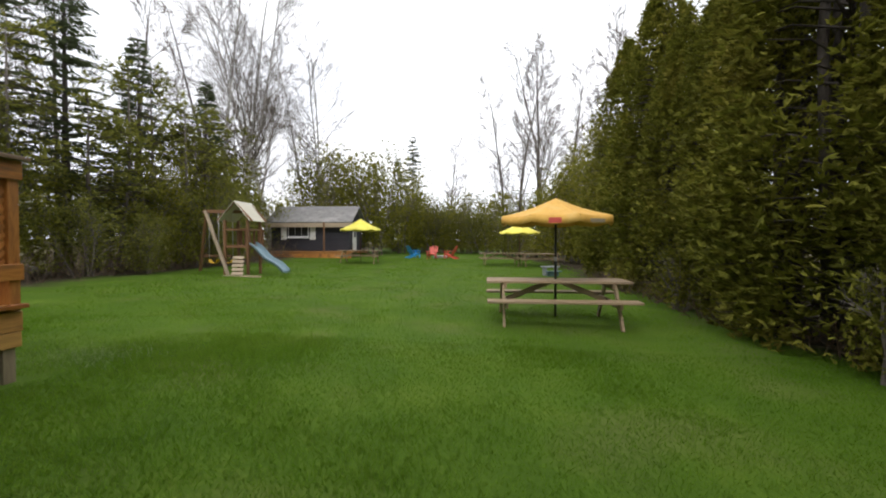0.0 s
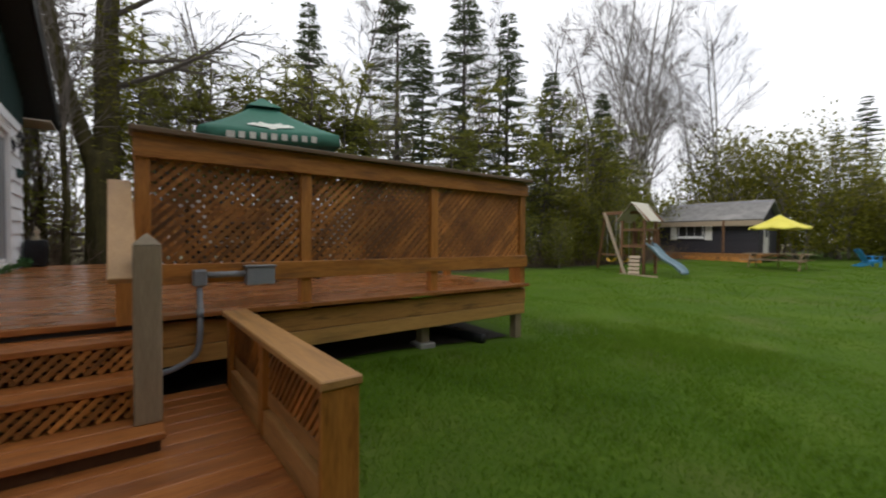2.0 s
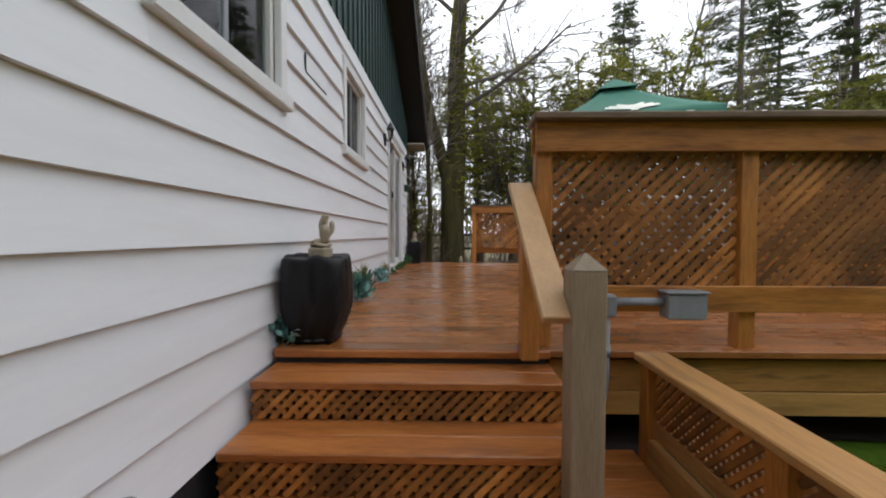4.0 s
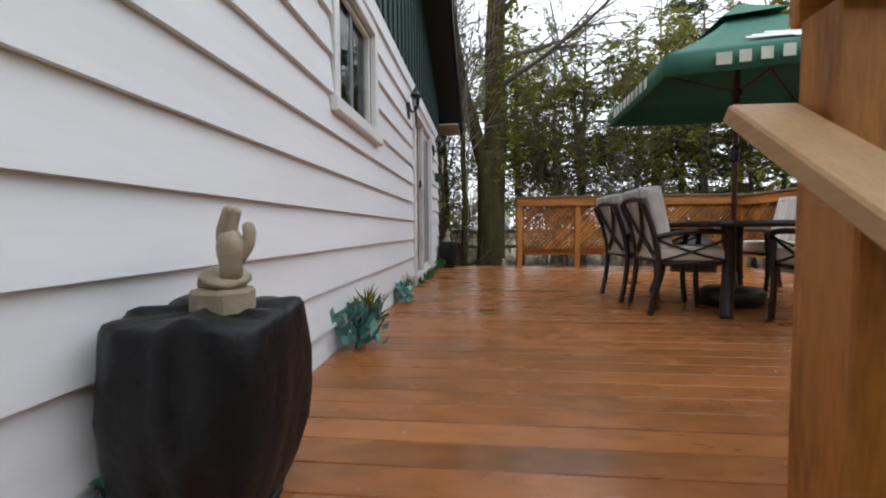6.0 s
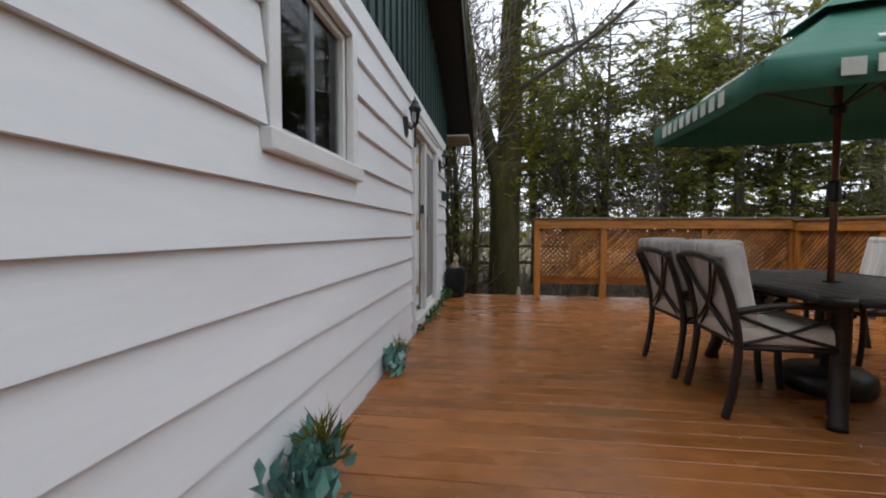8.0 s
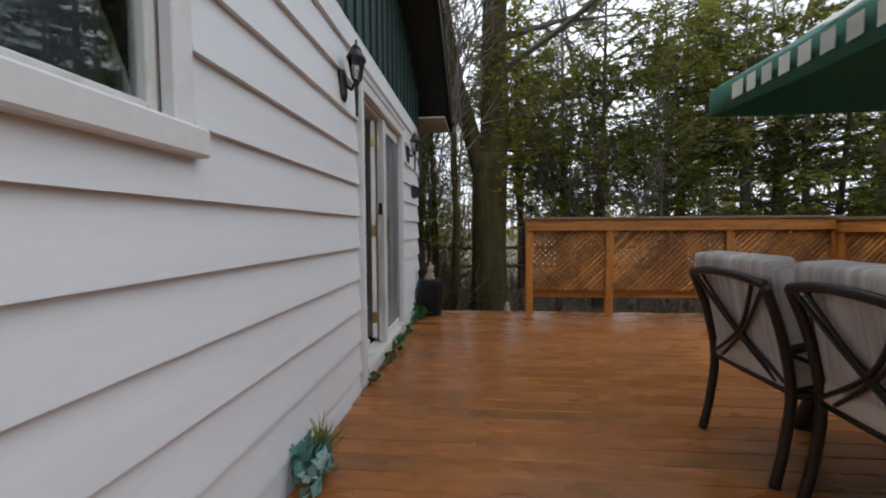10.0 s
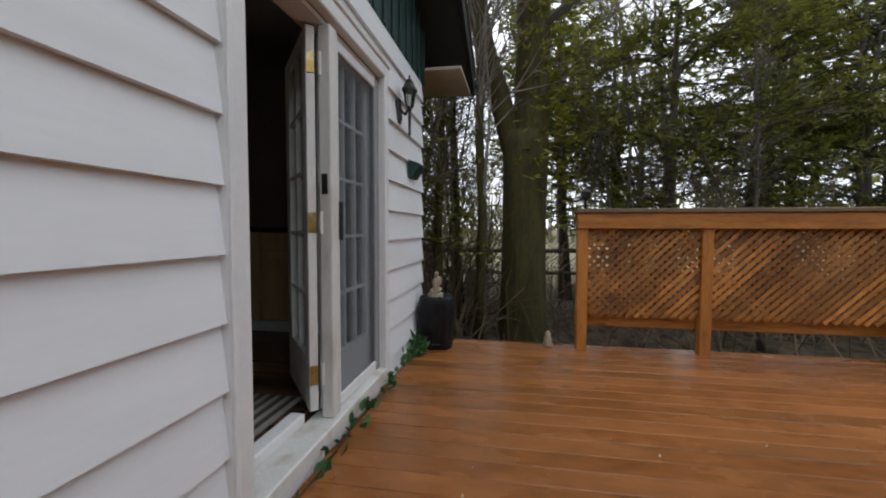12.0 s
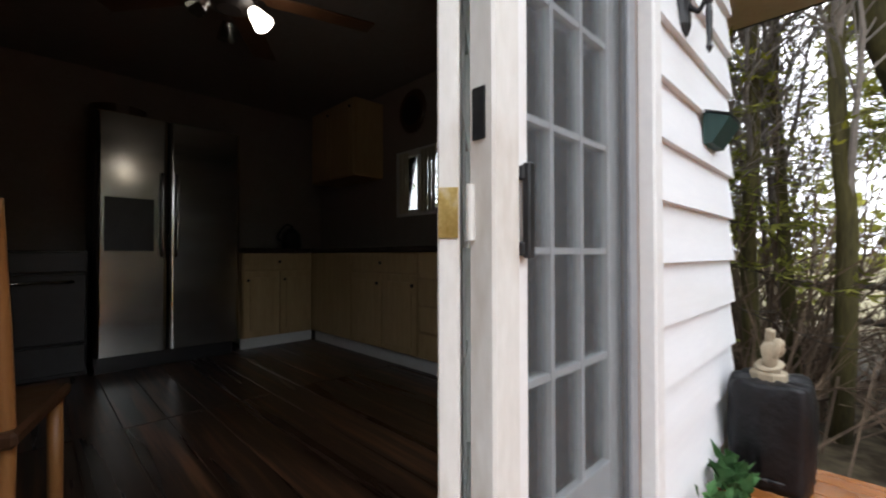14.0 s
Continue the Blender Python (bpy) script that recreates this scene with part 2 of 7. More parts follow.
M["shed_roof"] = mat("grey_shed_shingles", [(0.14, 0.135, 0.13), (0.27, 0.26, 0.25)], 0.85, 3, bump=0.4, stain=((0.36, 0.34, 0.32), 1, 0.6))
M["stone"] = mat("carved_pale_stone", [(0.33, 0.27, 0.18), (0.47, 0.4, 0.29)], 0.75, 14, bump=0.25, stain=((0.22, 0.17, 0.1), 9, 0.5))
M["brass"] = mat("aged_brass", [(0.35, 0.24, 0.07), (0.55, 0.41, 0.16)], 0.35, 20, metal=0.85, bump=0.1, stain=((0.6, 0.58, 0.52), 20, 0.7))
M["steel"] = mat("brushed_steel", [(0.36, 0.35, 0.33), (0.44, 0.43, 0.41)], 0.19, 2, (0.4, 0.4, 2.5), 0.05, metal=1.0, spread=0.02)
M["maple"] = mat("light_maple_cabinet", [(0.46, 0.31, 0.15), (0.58, 0.42, 0.22)], 0.45, 3, (6, 6, 0.6), 0.05, spread=0.05)
M["counter"] = mat("dark_counter", [(0.03, 0.018, 0.014), (0.06, 0.035, 0.027)], 0.3, 30, bump=0.02)
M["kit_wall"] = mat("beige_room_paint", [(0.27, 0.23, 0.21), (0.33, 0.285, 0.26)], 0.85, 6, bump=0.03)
# ceiling colour lowered to grey: the room's dimness is painted in
M["ceiling"] = mat("dimmed_ceiling_paint", [(0.22, 0.2, 0.185), (0.27, 0.25, 0.235)], 0.9, 20, bump=0.1)
# palest tone paints streaks of reflected daylight along the plank grain
M["lam"] = mat("dark_laminate_plank", [(0.016, 0.009, 0.006), (0.035, 0.018, 0.011), (0.19, 0.09, 0.045)], 0.3, 1.3, (8, 0.4, 8), 0.04, spread=0.25, fine=3)
M["mat_light"] = mat("pale_mat_stripe", [(0.2, 0.185, 0.165), (0.26, 0.245, 0.22)], 0.95, 30, bump=0.3)
M["mat_dark"] = mat("dark_mat_stripe", [(0.03, 0.025, 0.022), (0.07, 0.055, 0.05)], 0.95, 30, bump=0.3)
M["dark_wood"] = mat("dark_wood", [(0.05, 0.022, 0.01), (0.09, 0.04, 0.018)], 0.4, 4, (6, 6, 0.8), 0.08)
M["chair_wood"] = mat("honey_chair_wood", [(0.28, 0.12, 0.035), (0.38, 0.17, 0.055)], 0.4, 4, (6, 6, 0.8), 0.08)
M["glass"] = glass_mat("window_glass")
M["lamp_glass"] = glass_mat("seeded_lamp_glass", (0.75, 0.76, 0.74), 0.12)
M["screen"] = glass_mat("insect_screen", (0.74, 0.75, 0.76), 0.5, 1.02)
mesh_grey = M["screen"].node_tree.nodes.new("ShaderNodeBsdfDiffuse")
mesh_grey.inputs["Color"].default_value = (0.4, 0.41, 0.42, 1)
mesh_mix = M["screen"].node_tree.nodes.new("ShaderNodeMixShader")
mesh_mix.inputs["Fac"].default_value = 0.09
mesh_out = M["screen"].node_tree.nodes["Material Output"]
M["screen"].node_tree.links.new(mesh_out.inputs["Surface"].links[0].from_socket, mesh_mix.inputs[1])
M["screen"].node_tree.links.new(mesh_grey.outputs["BSDF"], mesh_mix.inputs[2])
M["screen"].node_tree.links.new(mesh_mix.outputs["Shader"], mesh_out.inputs["Surface"])
M["curtain"] = mat("dark_curtain", [(0.05, 0.05, 0.055), (0.09, 0.09, 0.1)], 0.95, 3, (6, 1, 0.3), 0.3)
bulb = bpy.data.materials.new("lit_frosted_glass")
bulb.use_nodes = True
bulb.node_tree.nodes["Principled BSDF"].inputs["Emission Color"].default_value = (1.0, 0.9, 0.78, 1)
bulb.node_tree.nodes["Principled BSDF"].inputs["Emission Strength"].default_value = 3.0
M["bulb"] = bulb
M["bark"] = mat("grey_brown_bark", [(0.06, 0.05, 0.04), (0.14, 0.12, 0.1)], 0.9, 7, (1, 1, 0.3), 0.6, spread=0.2)
M["dark_bark"] = mat("dark_bark", [(0.025, 0.02, 0.016), (0.075, 0.06, 0.048)], 0.9, 9, (1, 1, 0.3), 0.6, spread=0.2)
M["moss_bark"] = mat("mossy_ridged_bark", [(0.024, 0.019, 0.005), (0.058, 0.048, 0.012), (0.09, 0.074, 0.02)], 0.95, 7, (1.6, 1.6, 0.22), 1.0, stain=((0.07, 0.064, 0.01), 1.2, 0.8), spread=0.02)
M["birch_bark"] = mat("pale_birch_bark", [(0.32, 0.3, 0.28), (0.55, 0.53, 0.5)], 0.8, 6, (1, 1, 3), 0.3, stain=((0.05, 0.045, 0.04), 5, 0.8), spread=0.1)
M["twig"] = mat("grey_twigs", [(0.1, 0.085, 0.07), (0.2, 0.17, 0.145)], 0.9, 5, bump=0, spread=0.15, island=0.25)
M["red_twig"] = mat("brown_dead_twigs", [(0.09, 0.06, 0.04), (0.19, 0.13, 0.085)], 0.9, 5, bump=0, spread=0.15, island=0.3)
M["cedar_leaf"] = leaf_mat("cedar_sprays", [(0.08, 0.088, 0.012), (0.16, 0.16, 0.024), (0.24, 0.21, 0.042)])
M["dark_leaf"] = leaf_mat("spruce_needles", [(0.065, 0.085, 0.042), (0.115, 0.14, 0.068)], through_light=0.45)
M["spring_leaf"] = leaf_mat("young_spring_leaves", [(0.15, 0.15, 0.018), (0.25, 0.24, 0.04)], through_light=0.5)
M["olive_leaf"] = leaf_mat("olive_evergreen_leaves", [(0.14, 0.15, 0.028), (0.25, 0.25, 0.055)], through_light=0.5)
M["blade"] = leaf_mat("grass_blades", [(0.094, 0.19, 0.013), (0.128, 0.232, 0.018), (0.165, 0.255, 0.031)], 0.35, 0.1, 0.68)
M["pale_blade"] = leaf_mat("pale_seeding_grass", [(0.2, 0.28, 0.1), (0.3, 0.36, 0.18)], 0.35, 0.1, 0.5)
M["teal_leaf"] = leaf_mat("dusty_teal_leaves", [(0.07, 0.19, 0.155), (0.2, 0.38, 0.34)], 6, 0.4, 0.2)
M["pale_petal"] = leaf_mat("pale_blue_petals", [(0.35, 0.5, 0.5), (0.55, 0.66, 0.66)], 6, 0.2, 0.3)
M["ivy"] = leaf_mat("bright_ivy_leaves", [(0.04, 0.11, 0.035), (0.1, 0.2, 0.08)], 6, 0.4, 0.3)


def ground_mat():
    m = mat("lawn_and_leaf_litter", [(0.042, 0.086, 0.006), (0.06, 0.112, 0.009), (0.09, 0.14, 0.015)], 0.9, 1.1, bump=0.35, fine=22, spec=0.1, stain=((0.13, 0.12, 0.05), 0.8, 0.35))
    n, l = m.node_tree.nodes, m.node_tree.links
    b = n["Principled BSDF"]
    grass = b.inputs["Base Color"].links[0].from_socket
    geo, sep = n.new("ShaderNodeNewGeometry"), n.new("ShaderNodeSeparateXYZ")
    wob, add = n.new("ShaderNodeTexNoise"), n.new("ShaderNodeMath")
    wob.inputs["Scale"].default_value, wob.inputs["Detail"].default_value = 0.7, 5
    l.new(geo.outputs["Position"], sep.inputs["Vector"])
    l.new(geo.outputs["Position"], wob.inputs["Vector"])
    add.operation = "MULTIPLY_ADD"
    add.inputs[1].default_value = 3.0
    l.new(wob.outputs["Fac"], add.inputs[0])
    l.new(sep.outputs["X"], add.inputs[2])

    def edge(sock, a, c):
        r = n.new("ShaderNodeMapRange")
        r.inputs["From Min"].default_value, r.inputs["From Max"].default_value = a, c
        l.new(sock, r.inputs["Value"])
        return r.outputs["Result"]
    west, east = edge(add.outputs["Value"], -9.6, -10.4), edge(add.outputs["Value"], 6.3, 6.9)
    top = n.new("ShaderNodeMath")
    top.operation = "MAXIMUM"
    l.new(west, top.inputs[0])
    l.new(east, top.inputs[1])
    ln, lr = n.new("ShaderNodeTexNoise"), n.new("ShaderNodeValToRGB")
    ln.inputs["Scale"].default_value, ln.inputs["Detail"].default_value = 5, 8
    l.new(geo.outputs["Position"], ln.inputs["Vector"])
    lr.color_ramp.elements[0].position, lr.color_ramp.elements[0].color = 0.35, (0.032, 0.024, 0.015, 1)
    lr.color_ramp.elements[1].position, lr.color_ramp.elements[1].color = 0.65, (0.11, 0.09, 0.058, 1)
    l.new(ln.outputs["Fac"], lr.inputs["Fac"])
    far, mx2 = edge(sep.outputs["X"], -18, -24), n.new("ShaderNodeMixRGB")
    mx2.inputs["Color2"].default_value = (0.17, 0.15, 0.09, 1)
    l.new(far, mx2.inputs["Fac"])
    l.new(lr.outputs["Color"], mx2.inputs["Color1"])
    mx = n.new("ShaderNodeMixRGB")
    l.new(top.outputs["Value"], mx.inputs["Fac"])
    l.new(grass, mx.inputs["Color1"])
    l.new(mx2.outputs["Color"], mx.inputs["Color2"])
    l.new(mx.outputs["Color"], b.inputs["Base Color"])
    return m


M["ground"] = ground_mat()

# ---- mesh helpers ----


def mesh_of(bm, name, material, smooth=False):
    me = bpy.data.meshes.new(name)
    bm.normal_update()
    bm.to_mesh(me)
    bm.free()
    me.materials.append(material)
    if smooth:
        for p in me.polygons:
            p.use_smooth = True
    return me


def part(name, bm, material, parent=None, label="", smooth=False):
    ob = new(name, mesh_of(bm, name, material, smooth) if isinstance(bm, bmesh.types.BMesh) else bm)
    if parent is not None:
        ob.parent = parent
    return tagged(ob, label)


def thing(name, label, category, m=None, group="", kind=""):
    ob = new(name)
    if m is not None:
        ob.matrix_basis = m
    return tagged(ob, label, category, group, kind)


def box(bm, centre, size, turn=None, bevel=0.0):
    """A box, turned about its centre by (rx, ry, rz) degrees, with soft edges."""
    m = Matrix.Translation(centre)
    if turn:
        m = m @ pose(0, 0, 0, *turn)
    got = bmesh.ops.create_cube(bm, size=1, matrix=m @ Matrix.Diagonal((*size, 1)))
    if bevel:
        edges = {e for v in got["verts"] for e in v.link_edges}
        bmesh.ops.bevel(bm, geom=list(edges), offset=bevel, segments=1, affect="EDGES", profile=0.5)
    return bm


def boxes(*items, bevel=0.0):
    bm = bmesh.new()
    for it in items:
        box(bm, *it, bevel=bevel)
    return bm


def span(bm, x0, x1, y0, y1, z0, z1, bevel=0.0):
    return box(bm, ((x0 + x1) / 2, (y0 + y1) / 2, (z0 + z1) / 2), (abs(x1 - x0), abs(y1 - y0), abs(z1 - z0)), None, bevel)


def spanned(x0, x1, y0, y1, z0, z1, bevel=0.0):
    return span(bmesh.new(), x0, x1, y0, y1, z0, z1, bevel)


def bar(bm, a, b, w, h, up=(0, 0, 1), bevel=0.0):
    """A straight bar of section w by h from a to b."""
    a, b = Vector(a), Vector(b)
    d = b - a
    y = d.normalized()
    x = y.cross(Vector(up))
    x = x.normalized() if x.length > 1e-4 else Vector((1, 0, 0))
    z = x.cross(y)
    r = Matrix((x, y, z)).transposed().to_4x4()
    got = bmesh.ops.create_cube(bm, size=1, matrix=Matrix.Translation((a + b) / 2) @ r @ Matrix.Diagonal((w, d.length, h, 1)))
    if bevel:
        bmesh.ops.bevel(bm, geom=list({e for v in got["verts"] for e in v.link_edges}), offset=bevel, segments=1, affect="EDGES", profile=0.5)
    return bm


class Soup:
    """Vertices and faces, gathered fast."""

    def __init__(self):
        self.v, self.f = [], []

    def tube(self, pts, radii, sides=5, cap=True):
        pts = [Vector(p) for p in pts]
        base = len(self.v)
        ref = Vector((0.31, 0.87, 0.2)).normalized()
        for i, p in enumerate(pts):
            d = (pts[min(i + 1, len(pts) - 1)] - pts[max(i - 1, 0)]).normalized()
            x = d.cross(ref)
            x = x.normalized() if x.length > 1e-3 else Vector((1, 0, 0))
            y = d.cross(x)
            for k in range(sides):
                a = 2 * math.pi * k / sides
                self.v.append(p + (x * math.cos(a) + y * math.sin(a)) * radii[i])
        for i in range(len(pts) - 1):
            for k in range(sides):
                q, w = base + i * sides + k, base + i * sides + (k + 1) % sides
                self.f.append((q, w, w + sides, q + sides))
        if cap:
            self.f.append(tuple(base + k for k in reversed(range(sides))))
            self.f.append(tuple(base + (len(pts) - 1) * sides + k for k in range(sides)))

    def leaf(self, p, d, side, length, width, droop=0.25):
        """A small bent leaf or spray: four corners and a fold."""
        n = d.cross(side)
        mid = p + d * (length * 0.5) - n * (droop * 0.15 * length)
        tip = p + d * length - n * (droop * length)
        b = len(self.v)
        self.v += [p, mid + side * (width / 2), tip, mid - side * (width / 2)]
        self.f.append((b, b + 1, b + 2, b + 3))

    def mesh(self, name, material, smooth=False):
        me = bpy.data.meshes.new(name)
        me.from_pydata([tuple(v) for v in self.v], [], self.f)
        me.materials.append(material)
        if smooth:
            me.polygons.foreach_set("use_smooth", [True] * len(me.polygons))
        me.update()
        return me


def lathe(bm, profile, sides=20, at=(0, 0, 0), closed=True):
    """A turned body: (radius, height) pairs from bottom to top."""
    rings = []
    for r, z in profile:
        rings.append([bm.verts.new((at[0] + r * math.cos(2 * math.pi * k / sides), at[1] + r * math.sin(2 * math.pi * k / sides), at[2] + z)) for k in range(sides)])
    for a, b in zip(rings, rings[1:]):
        for k in range(sides):
            bm.faces.new((a[k], a[(k + 1) % sides], b[(k + 1) % sides], b[k]))
    if closed:
        bm.faces.new(list(reversed(rings[0])))
        bm.faces.new(rings[-1])
    return bm


def tube_mesh(name, material, pts, r, sides=8):
    s = Soup()
    s.tube(pts, [r] * len(pts) if isinstance(r, (int, float)) else r, sides)
    return s.mesh(name, material, True)


def arc(points, steps=6):
    """A smooth line through points."""
    pts = [Vector(p) for p in points]
    out = []
    for i in range(len(pts) - 1):
        p0, p1, p2, p3 = pts[max(i - 1, 0)], pts[i], pts[i + 1], pts[min(i + 2, len(pts) - 1)]
        for k in range(steps):
            t = k / steps
            out.append(0.5 * ((2 * p1) + (p2 - p0) * t + (2 * p0 - 5 * p1 + 4 * p2 - p3) * t * t + (3 * p1 - p0 - 3 * p2 + p3) * t ** 3))
    return out + [pts[-1]]


def ground_z(x, y):
    z = 0.06 - 0.02 * max(-16.0, min(7.0, x)) + 0.2 * math.exp(-((x + 4) ** 2 / 22 + (y - 1) ** 2 / 26))
    if y > 20:
        z += 0.006 * min(y - 20, 40)
    z += 0.05 * noise.noise((x * 0.35, y * 0.35, 0.0)) + 0.03 * noise.noise((x * 0.9, y * 0.9, 3.0))
    return z

# ---- the large structure ----
DECK_Z, PLAT_Z, KIT_Z = 0.95, 0.40, 1.10
DX0, DX1, DY0, DY1 = -10.78, -3.75, -1.93, 3.36
SEAM, RISE = 3.42, 0.40


def roof_under(x):
    return 3.59 + RISE * (x + 11.6) if x < -4.9 else 3.59 + RISE * (1.8 - x)


def make_ground():
    s = Soup()
    xs = [-4000, -900, -250, -90, -50] + [-30 + 0.5 * i for i in range(93)] + [22, 30, 50, 90, 250, 900, 4000]
    ys = [-4000, -900, -250, -90, -40, -20] + [-10 + 0.5 * i for i in range(121)] + [56, 65, 90, 250, 900, 4000]
    for y in ys:
        for x in xs:
            s.v.append((x, y, ground_z(x, y) if -60 < x < 60 and -30 < y < 80 else 0.1))
    w = len(xs)
    for j in range(len(ys) - 1):
        for i in range(w - 1):
            s.f.append((j * w + i, j * w + i + 1, (j + 1) * w + i + 1, (j + 1) * w + i))
    tagged(new("ground", s.mesh("ground", M["ground"], True)), "lush green lawn with brown leaf litter under the trees", "ground", kind="structure")


make_ground()

OPENINGS = [(-3.91, -2.99, 2.40, 3.1), (-6.19, -5.41, 2.40, 3.1), (-9.46, -8.05, 1.0, 3.06)]


def wall_pieces(bm, x0, x1, z0, z1, holes, put):
    """Cut the rectangle by the holes, and call put(xa, xb, za, zb) for what is left."""
    holes = [h for h in holes if h[2] < z1 and h[3] > z0]
    cuts = sorted({x0, x1, *[h[0] for h in holes if x0 < h[0] < x1], *[h[1] for h in holes if x0 < h[1] < x1]})
    for xa, xb in zip(cuts, cuts[1:]):
        xm = (xa + xb) / 2
        zs = [(z0, z1)]
        for h in holes:
            if h[0] < xm < h[1]:
                nxt = []
                for a, b in zs:
                    if h[2] > a:
                        nxt.append((a, min(b, h[2])))
                    if h[3] < b:
                        nxt.append((max(a, h[3]), b))
                zs = [(a, b) for a, b in nxt if b - a > 0.004]
        for a, b in zs:
            put(xa, xb, a, b)


wb = bmesh.new()
wall_pieces(wb, -10.7, 1.0, 0.62, 3.42, OPENINGS, lambda a, b, c, d: span(wb, a, b, -2.08, -1.962, c, d))
wall_n = part("wall_north", wb, M["kit_wall"])
tagged(wall_n, "white lap-sided house wall with two windows and a double door", "wall", kind="structure")
tagged(part("foundation", spanned(-10.68, 0.98, -2.08, -1.975, -0.2, 0.62), M["found"]), "black coated foundation wall below the siding", "wall", kind="structure")
tagged(part("wall_west", boxes(((-10.65, -3.03, 1.5), (0.1, 1.9, 4.24)), ((-10.65, -5.37, 1.5), (0.1, 1.5, 4.24)), ((-10.65, -4.3, 0.865), (0.1, 0.64, 2.97)), ((-10.65, -4.3, 3.285), (0.1, 0.64, 0.67))), M["kit_wall"]), "end wall of the house with a small kitchen window", "wall", kind="structure")
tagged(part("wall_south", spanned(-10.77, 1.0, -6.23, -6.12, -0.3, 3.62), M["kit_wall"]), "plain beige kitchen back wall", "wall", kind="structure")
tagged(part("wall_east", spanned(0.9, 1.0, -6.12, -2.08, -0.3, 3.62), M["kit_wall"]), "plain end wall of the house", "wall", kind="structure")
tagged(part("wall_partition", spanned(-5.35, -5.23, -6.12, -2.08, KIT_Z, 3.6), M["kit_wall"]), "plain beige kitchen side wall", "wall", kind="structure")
tagged(part("ceiling", spanned(-10.68, 0.9, -6.12, -2.08, 3.6, 3.66), M["ceiling"]), "flat kitchen ceiling, room dimness put into its grey colour", "ceiling", kind="structure")
tagged(part("floor_slab", spanned(-10.68, 0.9, -6.12, -2.08, KIT_Z - 0.16, KIT_Z - 0.014), M["dark_wood"]), "dark subfloor under the kitchen planks", "floor", kind="structure")

# gable boards and roof
gable = thing("gable_wall", "dark green board-and-batten gable above the white siding", "wall", kind="structure")
gb = bmesh.new()
x = -10.77
while x < 1.0:
    w = min(0.2, 1.0 - x)
    h = min(roof_under(x), roof_under(x + w)) + 0.02
    if x < -3.2:
        part("board", spanned(x + 0.006, x + w - 0.006, -1.985, -1.945, SEAM, h, 0.004), M["gable"], gable)
        part("batten", spanned(x - 0.022, x + 0.022, -1.945, -1.925, SEAM + 0.002, roof_under(x) + 0.02, 0.004), M["gable"], gable)
    else:
        span(gb, x, x + w, -1.985, -1.945, SEAM, h)
    x += w
part("far_boards", gb, M["gable"], gable)
part("backing", spanned(-10.77, 1.0, -2.08, -1.99, SEAM, 3.62), M["gable"], gable)


def slope_slab(x0, x1, y0, y1, lift, thick, material):
    bm = bmesh.new()
    vs = []
    for y in (y0, y1):
        for xx, dz in ((x0, 0), (x1, 0), (x1, thick), (x0, thick)):
            z = 3.59 + RISE * (xx + 11.6) if max(x0, x1) <= -4.9 else 3.59 + RISE * (1.8 - xx)
            vs.append(bm.verts.new((xx, y, z + lift + dz)))
    for q in ((0, 1, 2, 3), (7, 6, 5, 4), (0, 4, 5, 1), (1, 5, 6, 2), (2, 6, 7, 3), (3, 7, 4, 0)):
        bm.faces.new([vs[i] for i in q])
    bmesh.ops.recalc_face_normals(bm, faces=bm.faces)
    return bm


roof = thing("roof", "shallow gabled roof with black fascia and dark soffit", "roof", kind="structure")
for side, (xa, xb) in enumerate(((-11.6, -4.9), (-4.9, 1.8))):
    part("soffit", slope_slab(xa, xb, -1.56, -6.5, 0.02, 0.05, None), M["soffit"], roof)
    part("rake_fascia", slope_slab(xa, xb, -1.55, -1.525, 0.0, 0.2, None), M["soffit"], roof)
    part("shingles", slope_slab(xa, xb, -1.51, -6.55, 0.2, 0.03, None), M["shingle"], roof)
part("eave_fascia", spanned(-11.63, -11.602, -6.5, -1.525, 3.56, 3.78), M["soffit"], roof)
part("eave_soffit", spanned(-11.6, -10.78, -6.45, -1.57, 3.56, 3.585), M["tan"], roof, "tan eave soffit")
s = Soup()
s.tube([(-11.66, -6.5, 3.7), (-11.66, -1.5, 3.7)], [0.055, 0.055], 8)
part("gutter", s.mesh("gutter", M["soffit"], True), None, roof)

# kitchen floor planks
kit_floor = thing("floor", "dark brown laminate plank floor with painted streaks of reflected light", "floor", kind="structure")
pl = mesh_of(spanned(-0.094, 0.094, -0.998, 0.998, -0.012, 0, 0.002), "plank", M["lam"])
for i in range(28):
    for j in range(2):
        o = part("plank", pl, None, kit_floor)
        o.location = (-5.48 - 0.19 * i, -3.09 - 2.0 * j - (0.0, 0.01)[i % 2], KIT_Z - 0.0006 * ((i * 7 + j * 3) % 5))

# ---- deck ----
deck = thing("deck", "raised wooden deck stained wet reddish orange-brown", "deck", kind="structure")
NB = 50
pitch = (DX1 - DX0) / NB
bd = mesh_of(spanned(-pitch / 2 + 0.0018, pitch / 2 - 0.0018, DY0 + 0.012, DY1, -0.036, 0, 0.003), "deck_board", M["deck"])
for i in range(NB):
    o = part("deck_board", bd, None, deck)
    o.location = (DX0 + pitch * (i + 0.5), 0.004 * ((i * 5) % 3) - 0.004, DECK_Z - 0.0005 * ((i * 7) % 4))
for yy in (-1.5, -0.5, 0.6, 1.7, 2.8):
    part("joist", spanned(DX0 + 0.05, DX1 - 0.13, yy - 0.02, yy + 0.02, 0.72, DECK_Z - 0.042), M["joist"], deck)
part("rim_joist", spanned(-3.86, -3.82, -0.42, DY1 + 0.01, 0.71, 0.885, 0.006), M["rim"], deck, "knotty dark brown upper rim joist")
